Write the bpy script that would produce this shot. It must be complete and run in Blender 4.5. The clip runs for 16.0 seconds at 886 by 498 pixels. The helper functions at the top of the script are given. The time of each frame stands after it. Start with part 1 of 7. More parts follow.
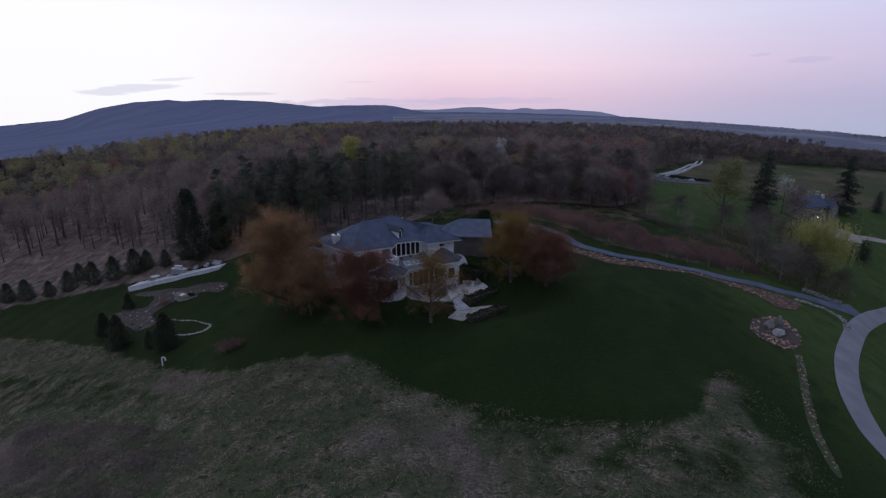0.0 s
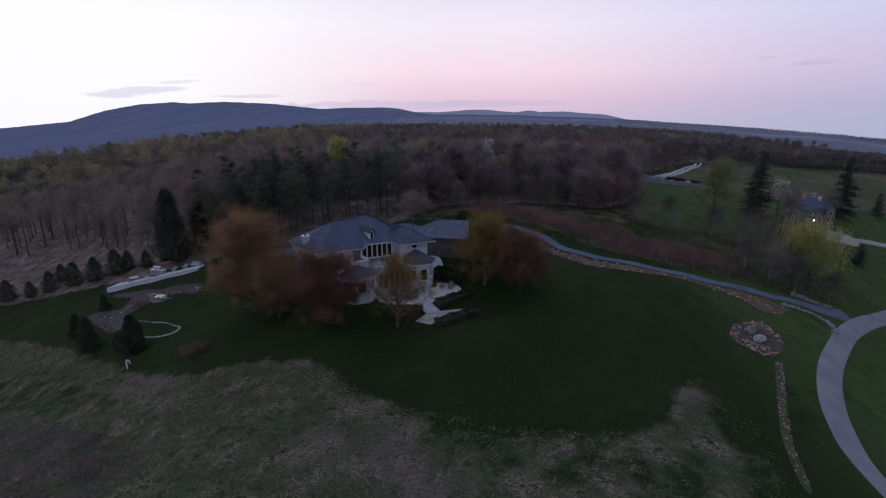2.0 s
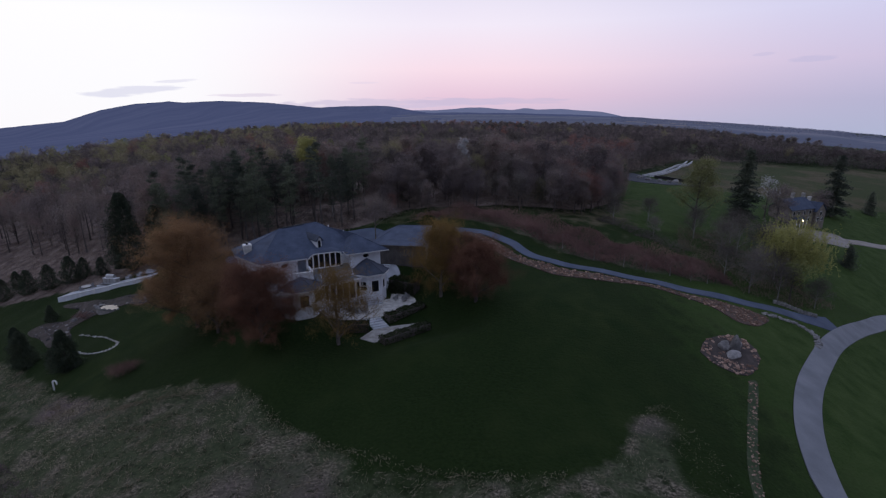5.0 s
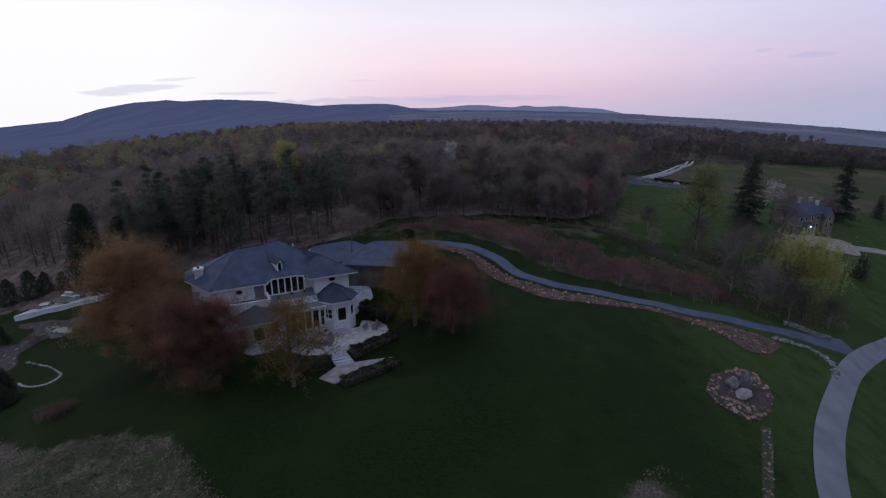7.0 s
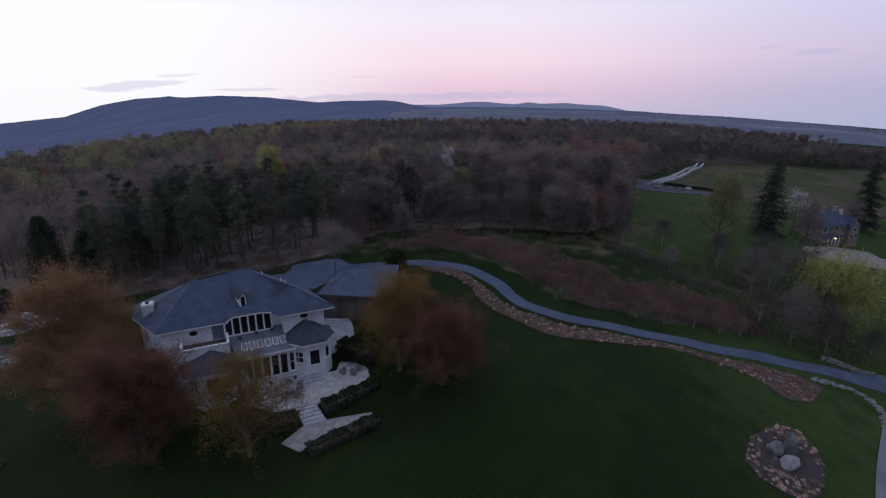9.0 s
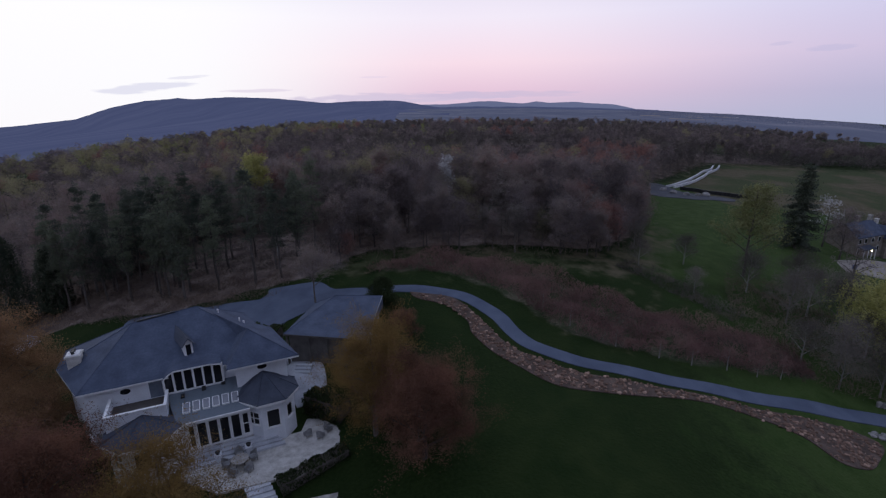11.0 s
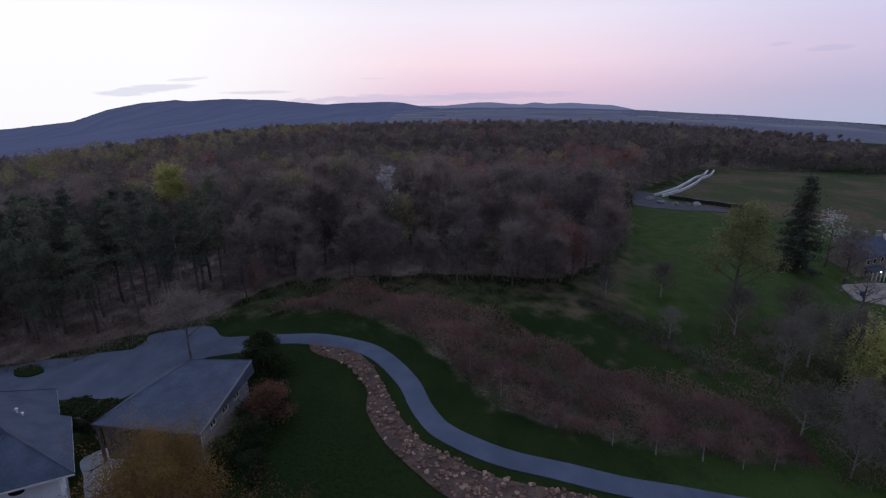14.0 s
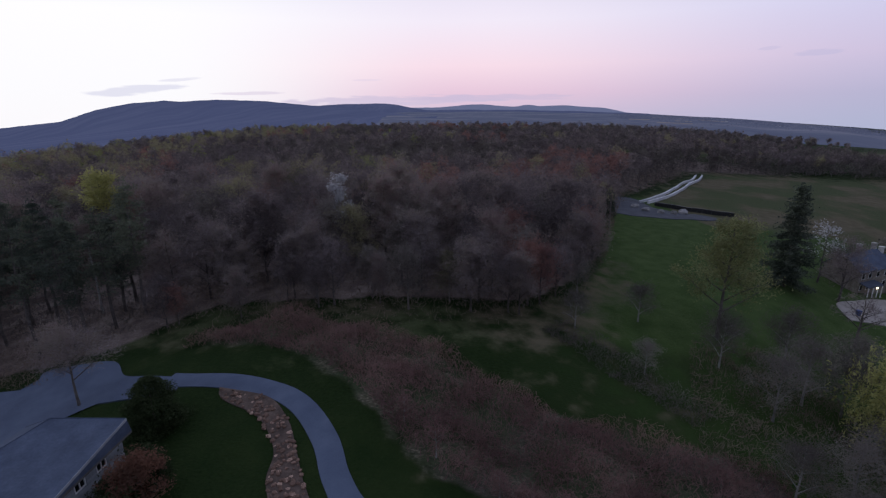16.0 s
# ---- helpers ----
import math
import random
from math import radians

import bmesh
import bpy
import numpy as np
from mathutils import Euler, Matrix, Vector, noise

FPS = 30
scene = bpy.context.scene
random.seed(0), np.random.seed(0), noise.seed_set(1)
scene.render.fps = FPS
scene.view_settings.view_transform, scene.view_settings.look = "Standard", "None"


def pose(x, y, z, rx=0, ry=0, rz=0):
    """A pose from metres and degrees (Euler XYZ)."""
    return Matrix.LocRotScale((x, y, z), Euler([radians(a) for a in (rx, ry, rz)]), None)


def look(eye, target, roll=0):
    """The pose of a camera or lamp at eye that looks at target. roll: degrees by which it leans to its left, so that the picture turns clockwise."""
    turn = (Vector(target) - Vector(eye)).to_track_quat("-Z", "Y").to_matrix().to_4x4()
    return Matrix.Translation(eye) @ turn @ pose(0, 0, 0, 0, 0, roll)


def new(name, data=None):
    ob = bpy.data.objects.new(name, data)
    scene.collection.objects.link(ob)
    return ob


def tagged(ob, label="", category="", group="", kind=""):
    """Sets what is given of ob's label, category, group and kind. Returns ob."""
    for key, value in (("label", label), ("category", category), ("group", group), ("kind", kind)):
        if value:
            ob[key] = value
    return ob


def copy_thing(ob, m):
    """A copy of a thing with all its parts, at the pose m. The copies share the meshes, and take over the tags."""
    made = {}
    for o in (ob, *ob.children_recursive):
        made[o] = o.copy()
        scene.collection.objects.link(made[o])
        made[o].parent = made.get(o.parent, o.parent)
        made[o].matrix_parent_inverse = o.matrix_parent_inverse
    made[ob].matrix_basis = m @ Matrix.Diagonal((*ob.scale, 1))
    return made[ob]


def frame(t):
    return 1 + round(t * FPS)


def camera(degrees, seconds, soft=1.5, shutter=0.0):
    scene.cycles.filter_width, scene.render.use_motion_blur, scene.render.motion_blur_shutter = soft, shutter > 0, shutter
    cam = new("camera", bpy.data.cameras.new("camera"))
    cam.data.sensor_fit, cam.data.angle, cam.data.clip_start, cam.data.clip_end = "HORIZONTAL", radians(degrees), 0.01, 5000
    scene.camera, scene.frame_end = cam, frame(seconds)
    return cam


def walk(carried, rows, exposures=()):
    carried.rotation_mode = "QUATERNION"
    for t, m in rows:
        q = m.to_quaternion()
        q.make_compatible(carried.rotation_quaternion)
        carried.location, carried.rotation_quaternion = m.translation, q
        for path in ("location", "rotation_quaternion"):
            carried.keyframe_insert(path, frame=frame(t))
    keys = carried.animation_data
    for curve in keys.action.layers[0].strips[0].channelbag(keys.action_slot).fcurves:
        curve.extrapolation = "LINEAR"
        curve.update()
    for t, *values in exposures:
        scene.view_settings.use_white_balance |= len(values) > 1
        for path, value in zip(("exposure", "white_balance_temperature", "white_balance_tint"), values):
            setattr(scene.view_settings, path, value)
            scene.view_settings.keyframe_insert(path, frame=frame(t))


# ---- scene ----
# camera: seconds, place, then turn in degrees
cam = camera(85.0, 16.0, soft=1.25)
ROWS = [
    (0.0, 0.110, 0.060, 27.316, 74.068, -0.016, 0.001),
    (0.5, 1.439, 0.750, 27.150, 74.148, 0.010, 0.046),
    (1.0, 2.751, 1.318, 26.970, 74.238, 0.011, 0.200),
    (1.5, 4.086, 1.743, 26.836, 74.299, -0.040, 0.464),
    (2.0, 5.235, 2.105, 26.604, 74.349, -0.089, 0.543),
    (2.5, 6.314, 2.570, 26.422, 74.347, -0.091, 0.598),
    (3.0, 7.415, 3.250, 26.317, 74.338, -0.061, 0.594),
    (3.5, 8.510, 4.082, 26.260, 74.328, -0.021, 0.605),
    (4.0, 9.676, 5.176, 26.217, 74.341, 0.100, 0.526),
    (4.5, 10.885, 6.481, 26.344, 74.300, 0.127, 0.425),
    (5.0, 11.985, 7.951, 26.671, 74.135, 0.177, 0.261),
    (7.5, 15.973, 18.617, 28.295, 73.713, 0.400, 0.253),
    (8.0, 16.426, 21.104, 28.848, 73.496, 0.294, 0.346),
    (8.5, 16.801, 23.649, 29.166, 73.410, 0.247, 0.391),
    (9.0, 16.813, 26.290, 29.203, 73.493, 0.276, 0.571),
    (11.5, 20.349, 39.063, 30.232, 73.429, 0.685, 1.571),
    (12.0, 22.059, 41.416, 30.411, 73.301, 0.570, 1.544),
    (12.5, 23.843, 43.880, 30.309, 73.400, 0.731, 1.527),
    (13.0, 25.916, 46.662, 30.303, 73.456, 0.709, 1.699),
    (13.5, 27.782, 49.425, 30.232, 73.522, 0.750, 1.605),
    (14.0, 29.584, 52.418, 30.150, 73.590, 0.830, 1.426),
    (14.5, 31.186, 55.160, 30.080, 73.600, 0.840, 1.325),
    (15.0, 32.764, 57.513, 30.030, 73.650, 0.850, 1.270),
    (15.5, 34.189, 59.627, 30.000, 73.720, 0.800, 1.060),
    (16.0, 35.227, 61.382, 30.050, 73.790, 0.560, 0.640),
]
walk(cam, [(t, pose(x, y, z, rx, ry, rz)) for t, x, y, z, rx, ry, rz in ROWS])

# ---- world, light ----
world = bpy.data.worlds.new("dusk_sky")
scene.world = world
world.use_nodes = True
wt = world.node_tree
wt.nodes.clear()


def put_input(n, k, v):
    s = n.inputs[int(k[1:])] if k[0] == "i" and k[1:].isdigit() else n.inputs[k.replace("_", " ")]
    if isinstance(v, bpy.types.NodeSocket):
        n.id_data.links.new(v, s)
    else:
        s.default_value = v


def wmath(op, a, b=0.0, c=0.0):
    n = wt.nodes.new("ShaderNodeMath")
    n.operation = op
    put_input(n, "i0", a), put_input(n, "i1", b)
    if op in ("MULTIPLY_ADD", "SMOOTH_MIN"):
        put_input(n, "i2", c)
    return n.outputs[0]


def wramp(fac, stops):
    n = wt.nodes.new("ShaderNodeValToRGB")
    wt.links.new(fac, n.inputs[0])
    e = n.color_ramp.elements
    while len(e) < len(stops):
        e.new(0.5)
    for el, (p, c) in zip(e, stops):
        el.position, el.color = p, (*c, 1)
    return n.outputs[0]


def wmix(fac, a, b):
    n = wt.nodes.new("ShaderNodeMix")
    n.data_type = "RGBA"
    wt.links.new(fac, n.inputs[0])
    wt.links.new(a, n.inputs[6]) if isinstance(a, bpy.types.NodeSocket) else put_input(n, "i6", a)
    wt.links.new(b, n.inputs[7]) if isinstance(b, bpy.types.NodeSocket) else put_input(n, "i7", b)
    return n.outputs[2]


coords = wt.nodes.new("ShaderNodeTexCoord").outputs["Generated"]
sep = wt.nodes.new("ShaderNodeSeparateXYZ")
wt.links.new(coords, sep.inputs[0])
dx, dy, dz = sep.outputs
elev = wmath("MULTIPLY", wmath("ARCSINE", dz), 57.2958)
azim = wmath("MULTIPLY", wmath("ARCTAN2", dx, dy), 57.2958)
ef = wmath("MULTIPLY_ADD", elev, 1 / 60, 10 / 60)  # -10 to 50 degrees
deg = lambda e: (e + 10) / 60
west = wramp(ef, [(0, (0.9, 0.9, 0.95)), (deg(-2), (0.97, 0.95, 0.98)), (deg(2), (0.98, 0.97, 1.0)), (deg(9), (1.0, 0.99, 1.03)), (deg(15), (0.86, 0.88, 1.0)), (deg(30), (0.44, 0.49, 0.66)), (1, (0.39, 0.445, 0.65))])
mid = wramp(ef, [(0, (0.60, 0.50, 0.66)), (deg(-1), (0.62, 0.52, 0.68)), (deg(1.6), (0.80, 0.58, 0.72)), (deg(4.5), (0.94, 0.73, 0.83)), (deg(9), (0.90, 0.83, 0.95)), (deg(18), (0.66, 0.67, 0.86)), (deg(32), (0.40, 0.45, 0.63)), (1, (0.38, 0.435, 0.64))])
north = wramp(ef, [(0, (0.38, 0.44, 0.64)), (deg(-2.5), (0.42, 0.46, 0.64)), (deg(1.0), (0.47, 0.46, 0.65)), (deg(4.5), (0.61, 0.54, 0.74)), (deg(9), (0.63, 0.62, 0.85)), (deg(16), (0.52, 0.55, 0.78)), (deg(32), (0.37, 0.42, 0.61)), (1, (0.37, 0.43, 0.63))])
east = wramp(ef, [(0, (0.12, 0.14, 0.22)), (deg(4), (0.15, 0.17, 0.26)), (deg(14), (0.23, 0.24, 0.35)), (deg(30), (0.30, 0.34, 0.50)), (1, (0.37, 0.43, 0.63))])


def band(a, b):
    n = wt.nodes.new("ShaderNodeMapRange")
    n.interpolation_type = "SMOOTHSTEP"
    wt.links.new(azim, n.inputs[0])
    n.inputs[1].default_value, n.inputs[2].default_value = a, b
    return n.outputs[0]


sky = wmix(band(-30, 2), west, mid)
sky = wmix(band(2, 46), sky, north)
sky = wmix(band(55, 110), sky, east)
sky = wmix(band(-75, -130), sky, east)
# thin evening clouds: azimuth, elevation, half widths in degrees
puffs = wt.nodes.new("ShaderNodeTexNoise")
mapping = wt.nodes.new("ShaderNodeMapping")
mapping.inputs["Scale"].default_value = (14, 14, 110)
wt.links.new(coords, mapping.inputs[0]), wt.links.new(mapping.outputs[0], puffs.inputs[0])
puffs.inputs["Scale"].default_value, puffs.inputs["Detail"].default_value = 1.6, 5
for az, el, wa, we, tone in ((-31.8, 2.0, 5.0, 0.5, (0.66, 0.66, 0.82)), (-28, 3.0, 2.2, 0.2, (0.74, 0.73, 0.86)), (-21.5, 1.75, 4.0, 0.22, (0.72, 0.64, 0.78)), (-6, 0.9, 15, 0.65, (0.60, 0.53, 0.71)), (5, 1.1, 11, 0.45, (0.60, 0.51, 0.69)), (-9, 3.1, 1.8, 0.14, (0.80, 0.68, 0.82)), (35.5, 4.5, 2.2, 0.35, (0.55, 0.51, 0.72)), (31.5, 5.1, 1.0, 0.2, (0.60, 0.54, 0.74))):
    da = wmath("DIVIDE", wmath("SUBTRACT", azim, az), wa)
    de = wmath("DIVIDE", wmath("SUBTRACT", elev, wmath("MULTIPLY_ADD", da, 1.1 * we if az < -25 else 0.2 * we, el)), we)
    r2 = wmath("ADD", wmath("MULTIPLY", da, da), wmath("MULTIPLY", de, de))
    fac = wmath("SUBTRACT", wmath("MULTIPLY_ADD", puffs.outputs[0], 2.2, -0.25), r2)
    fac = wmath("MINIMUM", wmath("MAXIMUM", wmath("MULTIPLY", fac, 1.3), 0.0), 0.62)
    sky = wmix(fac, sky, (*tone, 1))
backg = wt.nodes.new("ShaderNodeBackground")
wt.links.new(sky, backg.inputs[0])
backg.inputs[1].default_value = 1.0
wout = wt.nodes.new("ShaderNodeOutputWorld")
wt.links.new(backg.outputs[0], wout.inputs[0])
# the last glow from below the western ridge
sun = new("sun", bpy.data.lights.new("sun", "SUN"))
sun.data.energy, sun.data.angle, sun.data.color = 0.12, radians(25), (1.0, 0.86, 0.82)
sun.matrix_world = look((0, 0, 60), (40, -70, 60 - 14))

# ---- materials ----


def material(name, colours, rough=0.85, scale=1.0, fine=12.0, bump=0.3, metal=0.0, per_object=0.0, per_island=0.0, spread=1.0, emit=None, spec=0.3, distance=0.05, through_light=0.0, stretch=None):
    """Two scales of noise between three colours, with relief; lengths in metres."""
    m = bpy.data.materials.new(name)
    m.use_nodes = True
    nt = m.node_tree
    b = nt.nodes["Principled BSDF"]
    b.inputs["Roughness"].default_value, b.inputs["Metallic"].default_value = rough, metal
    b.inputs["Specular IOR Level"].default_value = spec
    co = nt.nodes.new("ShaderNodeTexCoord").outputs["Object"]
    if stretch:
        mp = nt.nodes.new("ShaderNodeMapping")
        mp.inputs["Scale"].default_value = stretch
        nt.links.new(co, mp.inputs[0])
        co = mp.outputs[0]
    big, small = nt.nodes.new("ShaderNodeTexNoise"), nt.nodes.new("ShaderNodeTexNoise")
    for n, s, d in ((big, scale, 4), (small, fine, 5)):
        n.inputs["Scale"].default_value, n.inputs["Detail"].default_value = s, d
        nt.links.new(co, n.inputs["Vector"])
    add = nt.nodes.new("ShaderNodeMath")
    add.operation = "MULTIPLY_ADD"
    nt.links.new(small.outputs[0], add.inputs[0])
    add.inputs[1].default_value = 0.5
    nt.links.new(big.outputs[0], add.inputs[2])
    fac = add.outputs[0]
    for amount, sock in ((per_object, ("ShaderNodeObjectInfo", "Random")), (per_island, ("ShaderNodeNewGeometry", "Random Per Island"))):
        if amount:
            r = nt.nodes.new(sock[0]).outputs[sock[1]]
            k = nt.nodes.new("ShaderNodeMath")
            k.operation = "MULTIPLY_ADD"
            nt.links.new(r, k.inputs[0])
            k.inputs[1].default_value = amount
            k2 = nt.nodes.new("ShaderNodeMath")
            k2.operation = "SUBTRACT"
            nt.links.new(fac, k2.inputs[0])
            k2.inputs[1].default_value = amount / 2
            nt.links.new(k2.outputs[0], k.inputs[2])
            fac = k.outputs[0]
    ramp = nt.nodes.new("ShaderNodeValToRGB")
    nt.links.new(fac, ramp.inputs[0])
    e = ramp.color_ramp.elements
    while len(e) < len(colours):
        e.new(0.5)
    for i, (el, c) in enumerate(zip(e, colours)):
        el.position, el.color = 0.75 + spread * 0.5 * (i / (len(colours) - 1) - 0.5), (*c, 1)
    nt.links.new(ramp.outputs[0], b.inputs["Base Color"])
    if bump:
        bp = nt.nodes.new("ShaderNodeBump")
        bp.inputs["Strength"].default_value, bp.inputs["Distance"].default_value = bump, distance
        nt.links.new(small.outputs[0], bp.inputs["Height"])
        nt.links.new(bp.outputs[0], b.inputs["Normal"])
    if through_light:
        tr, mx = nt.nodes.new("ShaderNodeBsdfTranslucent"), nt.nodes.new("ShaderNodeMixShader")
        nt.links.new(ramp.outputs[0], tr.inputs["Color"])
        mx.inputs[0].default_value = through_light
        nt.links.new(b.outputs[0], mx.inputs[1]), nt.links.new(tr.outputs[0], mx.inputs[2])
        nt.links.new(mx.outputs[0], nt.nodes["Material Output"].inputs["Surface"])
    if emit:
        b.inputs["Emission Color"].default_value, b.inputs["Emission Strength"].default_value = (*emit[0], 1), emit[1]
    return m


def glass(name, colour, rough=0.05):
    m = bpy.data.materials.new(name)
    m.use_nodes = True
    b = m.node_tree.nodes["Principled BSDF"]
    b.inputs["Base Color"].default_value, b.inputs["Roughness"].default_value = (*colour, 1), rough
    b.inputs["Specular IOR Level"].default_value = 0.3
    return m


M_SHINGLE = material("slate_shingle", [(0.0432, 0.0564, 0.0916), (0.0611, 0.079, 0.1235), (0.0827, 0.1034, 0.1564)], 0.75, 0.7, 5, 0.5)
M_SHINGLE2 = material("dark_shingle", [(0.036, 0.043, 0.064), (0.052, 0.062, 0.088), (0.068, 0.08, 0.11)], 0.75, 0.9, 6, 0.5)
M_MEMBRANE = material("grey_roof_membrane", [(0.105, 0.1292, 0.1554), (0.133, 0.1596, 0.189), (0.161, 0.19, 0.2226)], 0.55, 0.6, 7, 0.15)
M_WHITE = material("white_stucco", [(0.6038, 0.6255, 0.6665), (0.7063, 0.7293, 0.7752), (0.7909, 0.815, 0.8573)], 0.8, 0.6, 9, 0.2)
M_TRIM = material("white_trim_paint", [(0.6558, 0.6558, 0.6657), (0.7551, 0.7551, 0.7651), (0.8148, 0.8148, 0.8148)], 0.5, 1.2, 15, 0.05)
M_STONE = material("pale_fieldstone", [(0.30, 0.28, 0.26), (0.45, 0.43, 0.40), (0.60, 0.58, 0.55)], 0.9, 1.6, 8, 0.6, per_object=0.5)
M_PAVING = material("pale_stone_paving", [(0.362, 0.375, 0.41), (0.475, 0.49, 0.53), (0.575, 0.59, 0.62)], 0.8, 0.8, 8, 0.25, per_object=0.35)
M_GLASS = glass("dark_window_glass", (0.012, 0.013, 0.016))
# skylight panes: the sky's pale reflection is put into the base colour
M_SKYLIGHT = glass("sky_pale_skylight_glass", (0.24, 0.25, 0.28), 0.1)
M_DOOR = material("blue_grey_door_paint", [(0.13, 0.16, 0.20), (0.17, 0.20, 0.25), (0.20, 0.23, 0.28)], 0.5, 1, 12, 0.05)
M_DECK = material("weathered_deck_boards", [(0.06, 0.052, 0.05), (0.09, 0.08, 0.075), (0.13, 0.115, 0.11)], 0.8, 1.0, 14, 0.4)
M_GARWALL = material("grey_brown_siding", [(0.0847, 0.077, 0.0732), (0.1232, 0.1117, 0.104), (0.1694, 0.154, 0.1425)], 0.85, 0.9, 9, 0.3)
M_TAR = material("dark_asphalt", [(0.04, 0.043, 0.055), (0.056, 0.06, 0.075), (0.08, 0.084, 0.10)], 0.85, 0.35, 10, 0.3)
M_SOCK = material("white_sheeting", [(0.44, 0.44, 0.4664), (0.5632, 0.5632, 0.5896), (0.6688, 0.6688, 0.6952)], 0.6, 0.5, 4, 0.2, per_object=0.3)
M_LAP = material("pale_grey_lap_siding", [(0.22, 0.23, 0.25), (0.29, 0.30, 0.325), (0.36, 0.37, 0.395)], 0.75, 0.9, 9, 0.2, per_object=0.3)
M_ASPHALT = material("pale_worn_asphalt", [(0.0662, 0.0828, 0.1251), (0.0846, 0.1049, 0.1546), (0.1086, 0.1325, 0.1877)], 0.85, 0.35, 10, 0.3)
M_LANE = material("worn_grey_lane", [(0.1537, 0.1619, 0.1757), (0.1952, 0.2029, 0.2196), (0.2416, 0.2488, 0.2635)], 0.85, 0.3, 9, 0.3)
M_UNDER = material("dark_brown_underwood", [(0.1182, 0.0871, 0.071), (0.1947, 0.1457, 0.1185), (0.292, 0.2216, 0.1778)], 0.95, 0.2, 1, 0, per_island=0.15, through_light=0.45)
M_MULCH = material("brown_mulch", [(0.04, 0.032, 0.029), (0.064, 0.051, 0.046), (0.10, 0.078, 0.068)], 0.95, 0.9, 5, 0.8, distance=0.12)
M_ROCK = material("tan_bed_rock", [(0.15, 0.0925, 0.0675), (0.2625, 0.165, 0.1225), (0.425, 0.285, 0.2125)], 0.9, 2.0, 11, 0.5, per_object=0.8, per_island=0.5)
M_GARDENROCK = material("dark_garden_rock", [(0.05, 0.045, 0.048), (0.10, 0.092, 0.095), (0.30, 0.28, 0.27)], 0.9, 1.4, 7, 0.6, per_object=0.9)
M_BOULDER = material("grey_boulder", [(0.125, 0.1187, 0.1162), (0.2188, 0.21, 0.2038), (0.35, 0.3313, 0.3187)], 0.9, 1.4, 7, 0.6, per_object=0.4)
M_BARK = material("grey_brown_bark", [(0.0673, 0.0568, 0.0508), (0.1076, 0.0927, 0.0837), (0.1719, 0.1495, 0.1346)], 0.95, 1.5, 14, 0.6, per_object=0.4)
M_PALEBARK = material("pale_bark", [(0.16, 0.15, 0.14), (0.25, 0.235, 0.22), (0.36, 0.34, 0.32)], 0.9, 1.5, 14, 0.4, per_object=0.3)
M_TWIG = material("bare_twig_crown", [(0.1339, 0.1105, 0.1072), (0.203, 0.164, 0.1601), (0.286, 0.2321, 0.2254), (0.2698, 0.2342, 0.1861), (0.286, 0.2063, 0.1917)], 0.95, 0.25, 1.0, 0, per_object=0.4, per_island=0.12, spread=0.8, through_light=0.45)
M_BARETWIG = material("dark_bare_twig_crown", [(0.1214, 0.1003, 0.0984), (0.1786, 0.1445, 0.143), (0.2499, 0.2064, 0.2012)], 0.95, 0.2, 1.0, 0, per_object=0.4, per_island=0.1, spread=0.8, through_light=0.45)
M_OLIVE = material("budding_olive_crown", [(0.153, 0.1374, 0.0907), (0.2264, 0.2037, 0.126), (0.3182, 0.2852, 0.1701)], 0.95, 0.25, 1.0, 0, per_object=0.5, per_island=0.15, spread=0.75, through_light=0.45)
M_SPRING = material("pale_spring_leaves", [(0.16, 0.165, 0.075), (0.23, 0.235, 0.105), (0.31, 0.31, 0.15)], 0.95, 0.3, 1.0, 0, per_island=0.15, through_light=0.45)
M_REDBUD = material("dark_red_budding_crown", [(0.1771, 0.1037, 0.0911), (0.253, 0.1366, 0.1164), (0.3289, 0.1771, 0.1493)], 0.95, 0.25, 1.0, 0, per_object=0.4, per_island=0.15, spread=0.75, through_light=0.45)
M_LIME = material("fresh_lime_leaves", [(0.153, 0.1665, 0.063), (0.225, 0.2385, 0.09), (0.288, 0.306, 0.126)], 0.9, 0.3, 1.0, 0, per_object=0.2, per_island=0.2, through_light=0.45)
M_YELLOW = material("willow_yellow_leaves", [(0.3024, 0.2856, 0.1), (0.4032, 0.3864, 0.14), (0.504, 0.4816, 0.19)], 0.9, 0.3, 1.0, 0, per_island=0.2, through_light=0.45)
M_BLOSSOM = material("white_blossom", [(0.38, 0.37, 0.37), (0.52, 0.51, 0.51), (0.66, 0.65, 0.65)], 0.9, 0.5, 3, 0, per_island=0.4, through_light=0.45)
M_ORANGE = material("orange_brown_young_leaves", [(0.201, 0.1166, 0.0634), (0.3045, 0.1831, 0.0974), (0.4141, 0.2624, 0.1401)], 0.9, 0.28, 0.9, 0, per_island=0.1, spread=0.8, through_light=0.45)
M_RUST = material("rust_red_young_leaves", [(0.1197, 0.0617, 0.0436), (0.1819, 0.09, 0.062), (0.2586, 0.1323, 0.0838)], 0.9, 0.28, 0.9, 0, per_island=0.1, spread=0.8, through_light=0.45)
M_GOLD = material("golden_brown_young_leaves", [(0.1583, 0.0979, 0.035), (0.2351, 0.1497, 0.0525), (0.3166, 0.2087, 0.0743)], 0.9, 0.3, 0.9, 0, per_island=0.1, spread=0.8, through_light=0.45)
M_TUFT = material("dark_green_tufts", [(0.02, 0.032, 0.012), (0.034, 0.05, 0.02), (0.055, 0.072, 0.03)], 0.95, 0.1, 2, 0, per_island=0.3, through_light=0.4)
